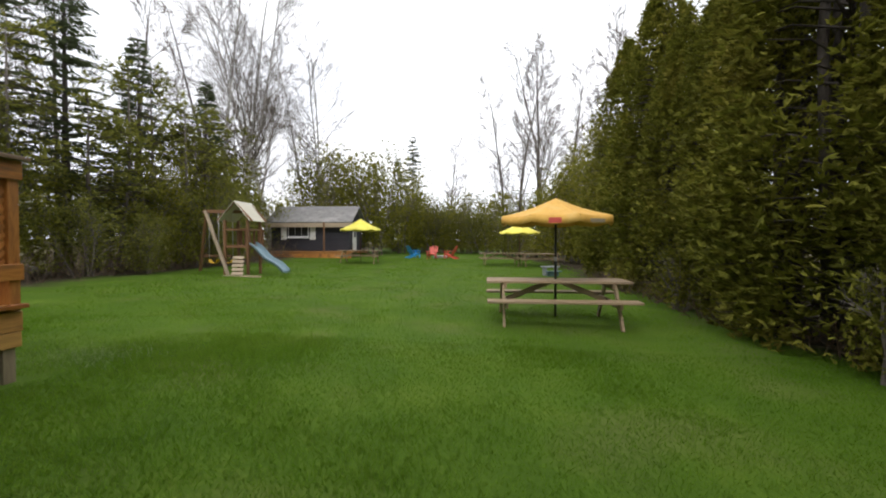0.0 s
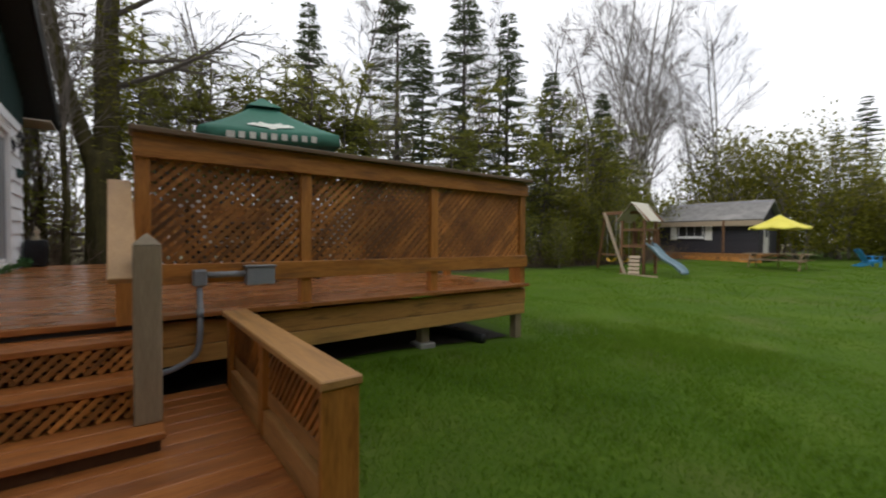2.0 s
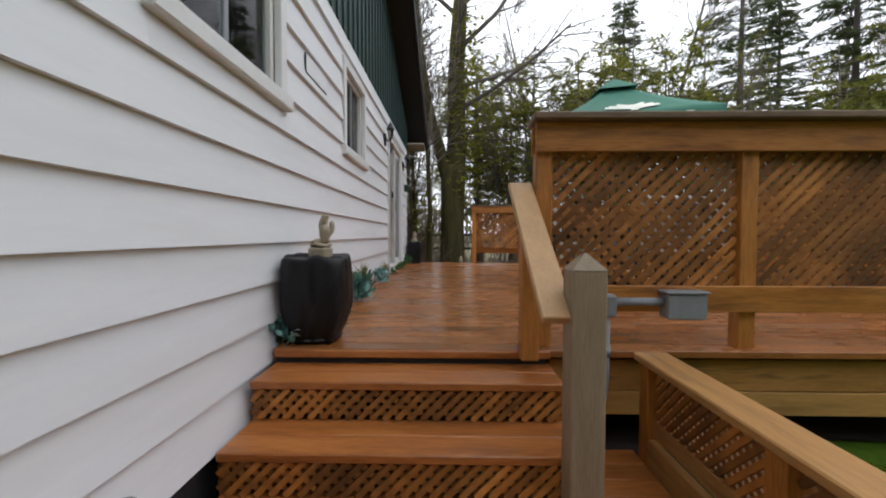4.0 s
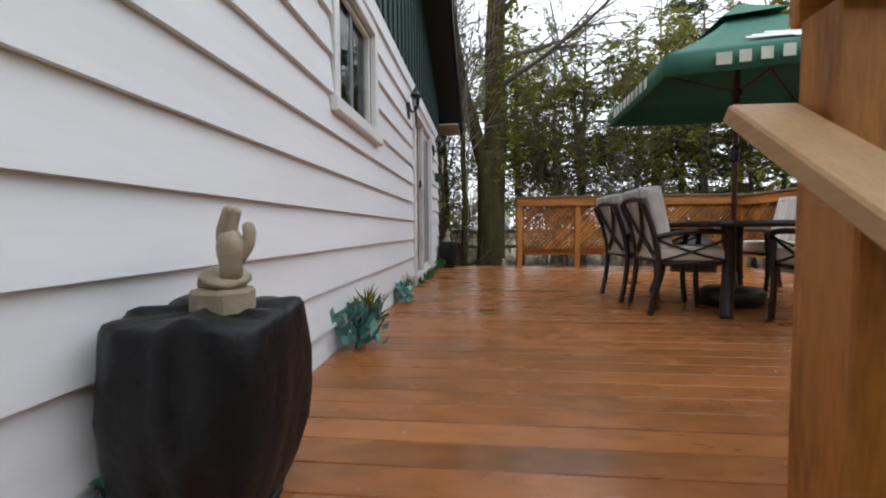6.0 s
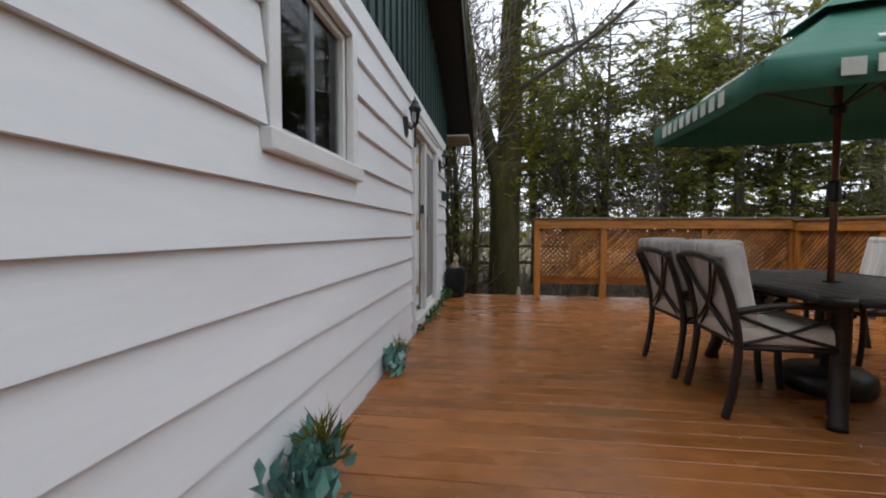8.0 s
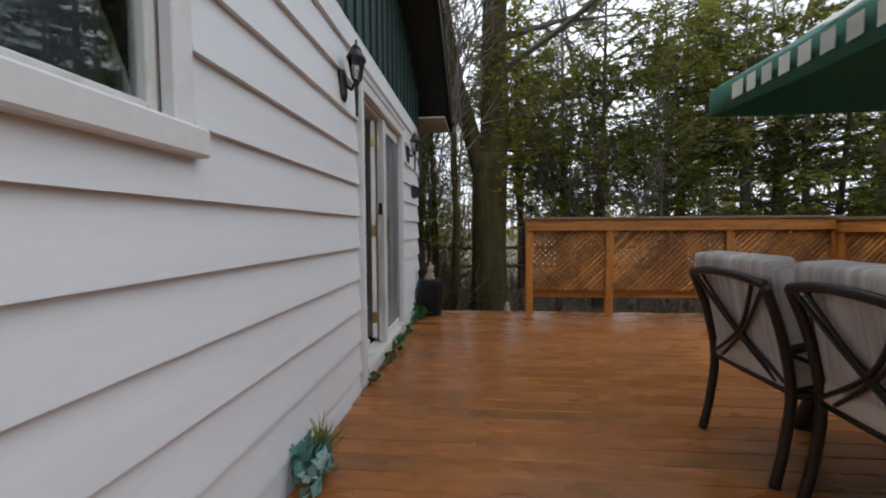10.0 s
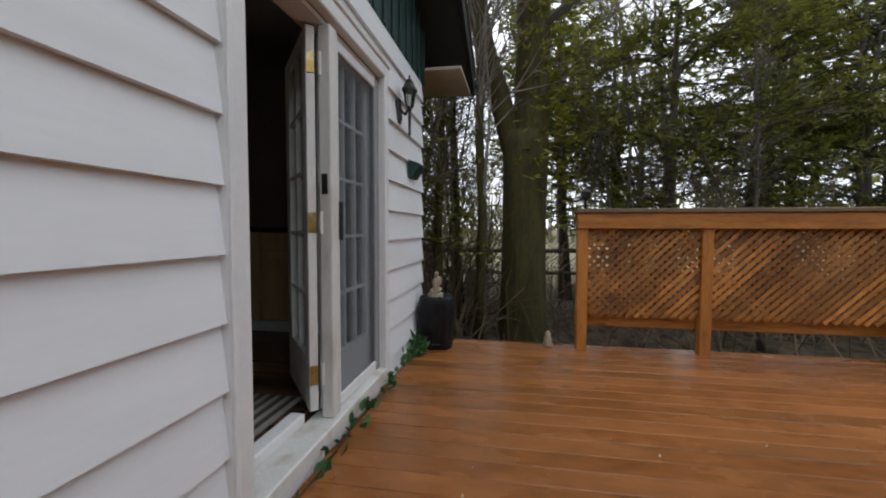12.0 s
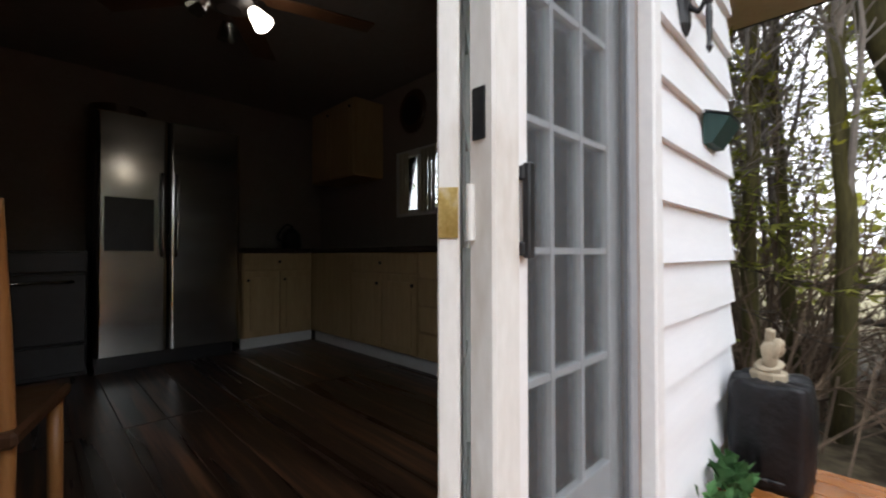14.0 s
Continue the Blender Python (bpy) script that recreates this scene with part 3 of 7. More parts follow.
part("lower_beam", spanned(-3.88, -3.822, -0.42, DY1, 0.575, 0.706, 0.006), M["joist"], deck, "tan lower beam")
part("side_joist", spanned(DX0, -3.87, DY1 - 0.01, DY1 + 0.03, 0.71, 0.9, 0.006), M["joist"], deck)
part("far_joist", spanned(DX0 - 0.04, DX0 - 0.001, DY0 + 0.02, DY1, 0.71, 0.91, 0.006), M["joist"], deck)
for x, y in ((-4.0, 0.65), (-4.0, 1.95), (-3.9, 3.28), (-7.0, 3.2), (-10.6, 3.2), (-10.6, 0.5), (-7.0, 0.6)):
    part("support_post", spanned(x - 0.05, x + 0.05, y - 0.05, y + 0.05, 0.1, 0.71, 0.004), M["post"], deck)
    if (x, y) != (-3.9, 3.28):
        gz = ground_z(x, y)
        part("footing", spanned(x - 0.1, x + 0.1, y - 0.1, y + 0.1, gz - 0.1, gz + 0.05, 0.012), M["concrete"], deck, "rough concrete block")
pz = ground_z(-4.2, 2.6) + 0.05
drain = thing("drain_pipe", "black corrugated drain pipe lying under the deck edge", "pipe")
ribbed = Soup()
pp = [Vector((-5.0, 2.36, pz)).lerp(Vector((-3.82, 2.68, pz)), k / 70) for k in range(71)]
ribbed.tube(pp, [0.062 if k % 2 else 0.05 for k in range(71)], 12)
part("pipe", ribbed.mesh("pipe", M["black"], True), None, drain)

# bare soil under the deck, its colour darkened to paint in the deck's shadow
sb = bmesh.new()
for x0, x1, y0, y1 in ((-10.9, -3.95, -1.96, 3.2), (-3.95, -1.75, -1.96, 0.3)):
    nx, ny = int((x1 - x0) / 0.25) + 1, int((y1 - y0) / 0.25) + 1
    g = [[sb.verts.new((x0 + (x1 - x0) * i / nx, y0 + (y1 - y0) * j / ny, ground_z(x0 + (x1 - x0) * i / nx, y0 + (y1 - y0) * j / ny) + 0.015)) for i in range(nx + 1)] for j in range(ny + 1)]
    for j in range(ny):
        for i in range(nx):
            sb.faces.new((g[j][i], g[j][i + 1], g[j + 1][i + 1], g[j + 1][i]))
tagged(part("soil_bed", sb, M["soil"], None, "", True), "bare soil under the deck, shade put into its dark colour", "ground", kind="structure")

# lower landing
landing = thing("landing", "low landing of reddish brown boards beside the stairs", "deck", kind="structure")
lb = mesh_of(spanned(-0.067, 0.067, -1.9, 0.03, -0.036, 0, 0.004), "landing_board", M["tread"])
for i in range(15):
    o = part("landing_board", lb, None, landing)
    o.location = (-3.72 + 0.14 * i, 0, PLAT_Z - 0.0015 * ((i * 5) % 3))
part("edge_joist", spanned(-3.78, -1.68, -0.02, 0.015, 0.2, PLAT_Z - 0.04), M["joist"], landing)
part("end_joist", spanned(-1.69, -1.655, -1.9, 0.02, 0.2, PLAT_Z - 0.038), M["joist"], landing)
# added black sheet that stands in for the shade below the deck edge
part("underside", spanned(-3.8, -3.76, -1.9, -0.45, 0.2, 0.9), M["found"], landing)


def lattice_strips(u0, u1, v0, v1, step=0.052, wide=0.0295, thick=0.013):
    """Diagonal strips both ways in a rectangle, one layer over the other: returns two strip soups in (u, depth, v)."""
    out = []
    for sgn in (1, -1):
        s = Soup()
        span_ = (u1 - u0) + (v1 - v0)
        k = 0
        while k * step * 1.414 < span_:
            c = k * step * 1.414
            if sgn > 0:
                p = [(u0 + c, v0), (u0, v0 + c)]
            else:
                p = [(u1 - c, v0), (u1, v0 + c)]

            def clip(a, b):
                ta, tb = -99.0, 99.0
                for q, lo, hi in ((0, u0, u1), (1, v0, v1)):
                    d = b[q] - a[q]
                    if abs(d) < 1e-9:
                        continue
                    t1, t2 = sorted(((lo - a[q]) / d, (hi - a[q]) / d))
                    ta, tb = max(ta, t1), min(tb, t2)
                if tb - ta < 1e-4:
                    return None
                return [tuple(a[q] + (b[q] - a[q]) * t for q in (0, 1)) for t in (ta, tb)]
            g = clip(*p)
            if g:
                (ua, va), (ub, vb) = g
                if math.hypot(ub - ua, vb - va) < 0.01:
                    k += 1
                    continue
                du, dv = ub - ua, vb - va
                ln = math.hypot(du, dv)
                nu, nv = -dv / ln * wide / 2, du / ln * wide / 2
                y0, y1 = (0, thick) if sgn > 0 else (-thick, 0)
                b = len(s.v)
                for yy in (y0, y1):
                    s.v += [(ua + nu, yy, va + nv), (ub + nu, yy, vb + nv), (ub - nu, yy, vb - nv), (ua - nu, yy, va - nv)]
                s.f += [(b, b + 1, b + 2, b + 3), (b + 7, b + 6, b + 5, b + 4), (b, b + 4, b + 5, b + 1), (b + 1, b + 5, b + 6, b + 2), (b + 2, b + 6, b + 7, b + 3), (b + 3, b + 7, b + 4, b)]
            k += 1
        out.append(s)
    return out


def lattice(parent, m, u0, u1, v0, v1, **kw):
    for s in lattice_strips(u0, u1, v0, v1, **kw):
        o = part("lattice_panel", s.mesh("lattice_panel", M["lattice"]), None, parent)
        o.matrix_basis = m
        o["kind"] = "stuff"


# stairs
stairs = thing("stairs", "wide wooden stairs with lattice risers, wet brown treads", "stairs", kind="structure")
for x0, x1, z in ((-3.78, -3.46, 0.872), (-3.5, -3.17, 0.685), (-3.25, -2.88, 0.5)):
    n = 2
    w = (x1 - x0) / n
    for k in range(n):
        part("tread", spanned(x0 + w * k + 0.003, x0 + w * (k + 1) - 0.003, -1.9, -0.43 if z > 0.6 else -0.40, z - 0.038, z, 0.005), M["tread"], stairs)
part("deck_nosing", spanned(-3.775, -3.735, -1.9, -0.43, 0.905, 0.945, 0.005), M["tread"], stairs)
for x, z0, z1 in ((-3.5, 0.69, 0.834), (-3.21, 0.505, 0.647)):
    lattice(stairs, pose(x + 0.012, -1.17, 0, 0, 0, 90), -0.73, 0.73, z0, z1, step=0.042, wide=0.024)
    # added dark sheet in place of the shade behind the lattice
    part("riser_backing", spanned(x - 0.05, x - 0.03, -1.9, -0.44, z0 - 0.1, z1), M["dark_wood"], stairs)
    for y in (-1.885, -0.45):
        part("stringer", spanned(x - 0.02, x + 0.012, y - 0.015, y + 0.015, z0 - 0.02, z1), M["tread"], stairs)
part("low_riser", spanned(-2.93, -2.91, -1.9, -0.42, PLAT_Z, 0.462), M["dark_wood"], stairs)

# the newel post
newel = thing("newel_post", "square grey-brown treated wood post with pointed cap", "post")
nb = spanned(-3.16, -3.035, -0.525, -0.4, 0.5, 1.435, 0.006)
part("shaft", nb, M["post"], newel)
nb = bmesh.new()
bmesh.ops.create_cone(nb, cap_ends=True, segments=4, radius1=0.09, radius2=0.008, depth=0.06, matrix=Matrix.Translation((-3.0975, -0.4625, 1.465)) @ pose(0, 0, 0, 0, 0, 45))
part("cap", nb, M["post"], newel)

# ---- fences round the deck ----


def fence_panel_run(name, label, m, posts, z0, z1, rail_h=0.135, front=0.1):
    """A privacy rail in its own frame: u along, the back of the posts at v=0."""
    f = thing(name, label, "fence", m)
    a, b = posts[0], posts[-1]
    for i, u in enumerate(posts):
        part("post", spanned(u - 0.045, u + 0.045, -0.045, 0.045, DECK_Z - 0.06, z1 - rail_h - 0.025, 0.005), M["cedar"], f)
    part("top_rail", spanned(a - 0.05, b + 0.05, -0.075, -0.046, z1 - rail_h - 0.03, z1 - 0.03, 0.004), M["rail_u"], f)
    part("back_rail", spanned(a - 0.05, b + 0.05, 0.046, 0.07, z1 - rail_h - 0.03, z1 - 0.03, 0.004), M["rail_u"], f)
    part("cap", spanned(a - 0.07, b + 0.07, -front, 0.09, z1 - 0.028, z1 + 0.008, 0.005), M["cap_u"], f, "weathered brown cap board")
    part("bottom_rail", spanned(a - 0.05, b + 0.05, -0.075, -0.046, z0, z0 + 0.14, 0.004), M["rail_u"], f)
    for u0, u1 in zip(posts, posts[1:]):
        lattice(f, Matrix.Identity(4), u0 + 0.046, u1 - 0.046, z0 + 0.1, z1 - rail_h)
    return f


M["rail_u"] = mat("orange_stained_rail_along", [(0.27, 0.095, 0.016), (0.46, 0.18, 0.032), (0.55, 0.24, 0.05)], 0.5, 3.0, (0.7, 6, 6), 0.2, spread=0.12, stain=((0.1, 0.05, 0.025), 3.5, 0.6))
M["cap_u"] = mat("weathered_cap_along", [(0.1, 0.06, 0.032), (0.2, 0.13, 0.072)], 0.55, 3.0, (0.7, 6, 6), 0.25, spread=0.1)
fence_panel_run("lattice_fence", "orange-stained wooden deck fence with diagonal lattice panels", pose(-3.865, 0, 0, 0, 0, 90), [-0.455, 0.645, 1.97, 3.31], 1.15, 2.192, rail_h=0.157, front=0.135)
fence_panel_run("lattice_fence", "orange-stained wooden deck fence with lattice, end against the trees", pose(-10.66, 0, 0, 0, 0, -90), [-3.25, -2.02, -0.56, 0.455], 1.155, 2.2)
fence_panel_run("lattice_fence", "orange-stained wooden deck fence with lattice, beside the lawn", pose(0, 3.3, 0, 0, 0, 0), [-10.57, -9.2, -7.9, -6.6, -5.3, -3.95], 1.15, 2.17)

# hand rail board from the fence down to the stairs
rail = thing("stair_handrail", "pale new sloping board handrail on a short post", "handrail")
hb = bmesh.new()
bar(hb, (-3.9, -0.575, 1.84), (-3.06, -0.565, 1.25), 0.125, 0.036, bevel=0.005)
part("board", hb, M["new_board"], rail)
part("rail_post", spanned(-3.74, -3.65, -0.6, -0.51, DECK_Z - 0.03, 1.655, 0.005), M["cedar"], rail)

# low rail along the landing
low = thing("low_rail", "tan brown low wooden rail with lattice panels and flat cap", "fence")
part("cap", spanned(-3.72, -1.85, -0.005, 0.165, 0.915, 0.953, 0.006), M["lowrail"], low)
for x in (-1.92, -2.82, -3.68):
    part("post", spanned(x - 0.045, x + 0.045, 0.03, 0.12, 0.12, 0.914, 0.006), M["cedar"], low)
part("end_face", spanned(-1.872, -1.86, 0.0, 0.155, 0.3, 0.913, 0.004), M["cedar"], low)
part("rail", spanned(-3.63, -1.97, 0.06, 0.09, 0.55, 0.64, 0.004), M["lowrail"], low)
part("toe_board", spanned(-3.63, -1.97, 0.034, 0.075, PLAT_Z - 0.03, 0.535, 0.004), M["lowrail"], low)
for u0, u1 in ((-3.63, -2.87), (-2.77, -1.97)):
    lattice(low, pose(0, 0.075, 0, 0, 0, 0), u0, u1, 0.62, 0.912, step=0.042, wide=0.024)

# ---- lap siding, course by course ----
def lap(x0, x1, za, zb, c0, c1):
    bm = bmesh.new()
    ta, tb = [-1.955 + 0.005 + 0.027 * (c1 - z) / (c1 - c0) for z in (za, zb)]
    vs = [bm.verts.new(p) for x in (x0, x1) for p in ((x, -1.96, za), (x, ta, za), (x, tb, zb), (x, -1.96, zb))]
    for q in ((0, 1, 2, 3), (7, 6, 5, 4), (0, 4, 5, 1), (1, 5, 6, 2), (2, 6, 7, 3), (3, 7, 4, 0)):
        bm.faces.new([vs[i] for i in q])
    bmesh.ops.recalc_face_normals(bm, faces=bm.faces)
    return bm


HOLES = [(-4.01, -2.89, 2.29, 3.18), (-6.29, -5.31, 2.29, 3.18), (-9.575, -7.935, 0.97, 3.125)]
c0 = 0.655
while c0 < SEAM:
    c1 = c0 + 0.2155
    top = min(c1 + 0.012, SEAM)
    wall_pieces(None, -10.725, 1.0, c0, top, HOLES, lambda a, b, c, d: part("siding_board", lap(a, b, c, d, c0, c1 + 0.012), M["siding"], wall_n))
    c0 = c1

# ---- windows and doors of the house ----


def house_window(name, x0, x1, label):
    """A sliding window: x0 is the east edge of the casing, x1 the west edge."""
    w = thing(name, label, "window", kind="structure")
    for a, b, c, d in ((x0 - 0.08, x0, 2.37, 3.18), (x1, x1 + 0.08, 2.37, 3.18), (x1 + 0.08, x0 - 0.08, 3.1, 3.18)):
        part("casing", spanned(a, b, -1.96, -1.915, c, d, 0.005), M["white"], w)
    part("window_sill", spanned(x1 - 0.03, x0 + 0.03, -1.96, -1.89, 2.285, 2.37, 0.008), M["white"], w)
    i0, i1 = x0 - 0.085, x1 + 0.085
    for a, b, c, d in ((i0 - 0.035, i0, 2.372, 3.098), (i1, i1 + 0.035, 2.372, 3.098), (i1 + 0.035, i0 - 0.035, 2.372, 2.41), (i1 + 0.035, i0 - 0.035, 3.06, 3.098)):
        part("window_frame", spanned(a, b, -2.02, -1.96, c, d, 0.004), M["old_white"], w)
    mid = (i0 + i1) / 2
    part("meeting_rail", spanned(mid - 0.02, mid + 0.02, -2.0, -1.975, 2.412, 3.058, 0.004), M["pvc"], w)
    for a, b, y in ((i1 + 0.037, mid - 0.022, -1.99), (mid + 0.022, i0 - 0.037, -1.985)):
        p = part("pane", spanned(a, b, y - 0.002, y + 0.002, 2.412, 3.058), M["glass"], w)
        p.visible_shadow = False
    part("curtain", spanned(i1, i0, -2.11, -2.1, 2.36, 3.1), M["curtain"], w, "dark curtain behind the glass")
    return w


house_window("window_1", -2.9, -4.0, "white-framed sliding window with dark glass")
house_window("window_2", -5.32, -6.28, "white-framed sliding window with dark glass and wide sill")


def lites(parent, u0, u1, z0, z1, cols, rows, th, material, pane):
    """A glazed leaf in u and z at y = 0: stiles, rails, muntins and panes."""
    st, bot, top = 0.1, 0.265, 0.06
    part("stile", spanned(u0, u0 + st, -th / 2, th / 2, z0, z1, 0.004), material, parent)
    part("stile", spanned(u1 - st, u1, -th / 2, th / 2, z0, z1, 0.004), material, parent)
    part("bottom_rail", spanned(u0 + st, u1 - st, -th / 2, th / 2, z0, z0 + bot, 0.003), material, parent)
    part("top_rail", spanned(u0 + st, u1 - st, -th / 2, th / 2, z1 - top, z1, 0.003), material, parent)
    a, b, c, d = u0 + st, u1 - st, z0 + bot, z1 - top
    for i in range(1, cols):
        u = a + (b - a) * i / cols
        part("muntin", spanned(u - 0.009, u + 0.009, -0.016, 0.016, c, d), material, parent)
    for j in range(1, rows):
        z = c + (d - c) * j / rows
        part("muntin", spanned(a, b, -0.014, 0.014, z - 0.009, z + 0.009), material, parent)
    for i in range(cols):
        for j in range(rows):
            p = part("pane", spanned(a + (b - a) * i / cols + 0.006, a + (b - a) * (i + 1) / cols - 0.006, -0.003, 0.003, c + (d - c) * j / rows + 0.006, c + (d - c) * (j + 1) / rows - 0.006), pane, parent)
            p.visible_shadow = False


door = thing("door_1", "white double door, one leaf swung open, one behind a screen", "door", kind="structure")
for a, b, c, d in ((-8.04, -7.935, 0.97, 3.125), (-9.575, -9.5, 0.97, 3.125), (-9.5, -8.04, 3.045, 3.125)):
    part("casing", spanned(a, b, -1.965, -1.91, c, d, 0.006), M["white"], door)
part("casing_bead", spanned(-7.958, -7.934, -1.909, -1.9, 0.975, 3.12, 0.003), M["white"], door)
part("head_moulding", spanned(-9.6, -7.92, -1.93, -1.9, 3.127, 3.15, 0.005), M["white"], door)
part("sill", spanned(-9.5, -8.054, -2.06, -1.905, 0.99, 1.07, 0.006), M["old_white"], door)
part("threshold", spanned(-8.66, -8.08, -2.14, -2.062, 1.02, 1.112, 0.006), M["white"], door)
part("jamb", spanned(-8.06, -8.046, -2.09, -1.966, 1.072, 3.043), M["white"], door)
part("jamb", spanned(-9.498, -9.475, -2.09, -1.966, 1.072, 3.043), M["white"], door)
part("head_jamb", spanned(-9.474, -8.068, -2.09, -1.966, 3.02, 3.043), M["white"], door)
part("mullion", spanned(-8.79, -8.705, -1.995, -1.93, 1.072, 3.019, 0.006), M["old_white"], door)
# the open leaf, folded back behind the fixed one: its hinge edge faces the deck
leaf = thing("open_leaf", "", "", pose(-8.674, -2.02, 0, 0, 0, 219))
leaf.parent = door
lites(leaf, 0.0, 0.62, 1.118, 3.005, 2, 5, 0.044, M["old_white"], M["glass"])
for z in (1.3, 2.06, 2.83):
    h = part("hinge", spanned(-0.004, -0.001, -0.02, 0.02, z - 0.05, z + 0.05, 0.001), M["brass"], leaf, "aged brass hinge plate")
    k = bmesh.new()
    bmesh.ops.create_cone(k, cap_ends=True, segments=10, radius1=0.009, radius2=0.009, depth=0.11, matrix=Matrix.Translation((-8.7, -1.985, z)))
    part("hinge_pin", k, M["old_white"], door)
part("strike_plate", spanned(-8.7048, -8.70, -1.98, -1.95, 2.2, 2.3), M["black"], door)
# the fixed leaf and the sliding screen
fixed = thing("fixed_leaf", "", "", pose(0, -2.028, 0))
fixed.parent = door
lites(fixed, -9.474, -8.787, 1.075, 3.018, 3, 5, 0.044, M["white"], M["glass"])
scr = thing("screen_door", "", "", pose(0, -1.968, 0))
scr.parent = door
for a, b, c, d in ((-8.855, -8.8, 1.08, 3.01), (-9.42, -8.855, 1.08, 1.14), (-9.42, -8.855, 2.95, 3.01)):
    part("screen_frame", spanned(a, b, -0.012, 0.012, c, d, 0.004), M["white"], scr)
# same white frame, but painted grey to imitate the stile dimmed behind the mesh
part("screen_frame", spanned(-9.47, -9.42, -0.012, 0.012, 1.08, 3.01, 0.004), M["pvc"], scr, "far screen frame stile, dimming by the mesh put into its grey")
p = part("screen_mesh", spanned(-9.42, -8.855, -0.001, 0.001, 1.14, 2.95), M["screen"], scr, "grey insect screen")
p.visible_shadow = False
part("handle", boxes(((-8.83, 0.03, 2.07), (0.022, 0.02, 0.2)), ((-8.83, 0.018, 2.15), (0.03, 0.02, 0.03)), ((-8.83, 0.018, 1.99), (0.03, 0.02, 0.03)), bevel=0.004), M["black"], scr, "black pull handle")


# ---- things on the house wall ----
def wall_lantern(m):
    t = thing("wall_lantern", "black coach lantern with seeded glass on the siding", "lamp", m, "wall lanterns beside the door")
    part("backplate", lathe(bmesh.new(), [(0.03, -0.09), (0.042, -0.06), (0.042, 0.06), (0.03, 0.09)], 12, (0, 0.0, -0.08)), M["black"], t)
    part("arm", tube_mesh("arm", M["black"], arc([(0, 0.02, -0.05), (0, 0.08, -0.1), (0, 0.125, -0.04)]), 0.011), None, t)
    part("tail", lathe(bmesh.new(), [(0.004, -0.27), (0.017, -0.25), (0.012, -0.23), (0.018, -0.12), (0.013, -0.09), (0.035, -0.05)], 10, (0, 0.13, 0)), M["black"], t)
    part("glass", lathe(bmesh.new(), [(0.038, -0.05), (0.068, 0.07)], 6, (0, 0.13, 0), False), M["lamp_glass"], t).visible_shadow = False
    for k in range(6):
        a = 2 * math.pi * k / 6
        part("cage_bar", tube_mesh("cage_bar", M["black"], [(0.04 * math.cos(a), 0.13 + 0.04 * math.sin(a), -0.05), (0.071 * math.cos(a), 0.13 + 0.071 * math.sin(a), 0.072)], 0.005, 4), None, t)
    part("roof", lathe(bmesh.new(), [(0.085, 0.07), (0.085, 0.08), (0.045, 0.125), (0.05, 0.13), (0.03, 0.15), (0.008, 0.165), (0.012, 0.18), (0.003, 0.19)], 12, (0, 0.13, 0)), M["black"], t)
    return t


lan = wall_lantern(pose(-7.63, -1.93, 3.02) @ Matrix.Diagonal((1, 0.68, 1, 1)))
place = pose(-9.88, -1.93, 3.0) @ Matrix.Diagonal((1, 0.68, 1, 1))
lan_keep = lan.matrix_basis.copy()
lan.matrix_basis = Matrix.Identity(4)
copy_thing(lan, place)
lan.matrix_basis = lan_keep

wedge = thing("wall_pocket", "small dark green wedge-shaped letter pocket on the siding", "mailbox", pose(-10.27, -1.932, 2.46) @ Matrix.Scale(0.66, 4))
wbm = bmesh.new()
vs = [wbm.verts.new(q) for x in (-0.16, 0.16) for q in ((x, 0, 0), (x, 0.05, 0), (x, 0.15, 0.15), (x, 0.0, 0.21))]
for q in ((0, 1, 2, 3), (7, 6, 5, 4), (0, 4, 5, 1), (1, 5, 6, 2), (2, 6, 7, 3), (3, 7, 4, 0)):
    wbm.faces.new([vs[i] for i in q])
bmesh.ops.recalc_face_normals(wbm, faces=wbm.faces)
part("body", wbm, M["gable"], wedge)
part("lid", boxes(((0, 0.075, 0.195), (0.34, 0.17, 0.008), (-21, 0, 0))), M["black"], wedge)

tap = thing("garden_tap", "zinc garden tap with a green and yellow hose fitting", "tap", pose(-2.67, -1.935, 0.75))
part("flange", lathe(bmesh.new(), [(0.035, -0.006), (0.035, 0.006)], 12), M["galv"], tap).matrix_basis = pose(0, 0.012, 0, 90, 0, 0)
part("spout", tube_mesh("spout", M["galv"], arc([(0, 0, 0), (0, 0.07, 0.015), (0.0, 0.12, -0.02), (-0.0, 0.15, -0.09)]), 0.016), None, tap)
part("valve_wheel", lathe(bmesh.new(), [(0.028, 0.05), (0.033, 0.058), (0.028, 0.066)], 10, (0, 0.07, 0)), M["galv"], tap)
part("valve_stem", tube_mesh("valve_stem", M["galv"], [(0, 0.07, 0.01), (0, 0.07, 0.06)], 0.008), None, tap)
part("hose_fitting", lathe(bmesh.new(), [(0.022, -0.17), (0.026, -0.16), (0.026, -0.11), (0.02, -0.09)], 10, (0, 0.15, 0)), M["gable"], tap)
part("fitting_ring", lathe(bmesh.new(), [(0.028, -0.135), (0.028, -0.12)], 10, (0, 0.15, 0)), M["yellow_plastic"], tap)
part("hose", tube_mesh("hose", M["galv"], arc([(0, 0.15, -0.16), (0.02, 0.15, -0.24), (0.15, 0.12, -0.3), (0.5, 0.1, -0.3)]), 0.012), None, tap)

patch = thing("siding_patch", "small white framed plate set in the siding", "plate", pose(-4.57, -1.93, 2.71))
part("plate", boxes(((0, 0, 0), (0.45, 0.014, 0.125)), bevel=0.003), M["siding"], patch)
part("edge_gap", boxes(((0.228, 0.0, 0), (0.006, 0.012, 0.125)), ((0, 0.0, -0.066), (0.45, 0.012, 0.006))), M["found"], patch, "dark open joint")

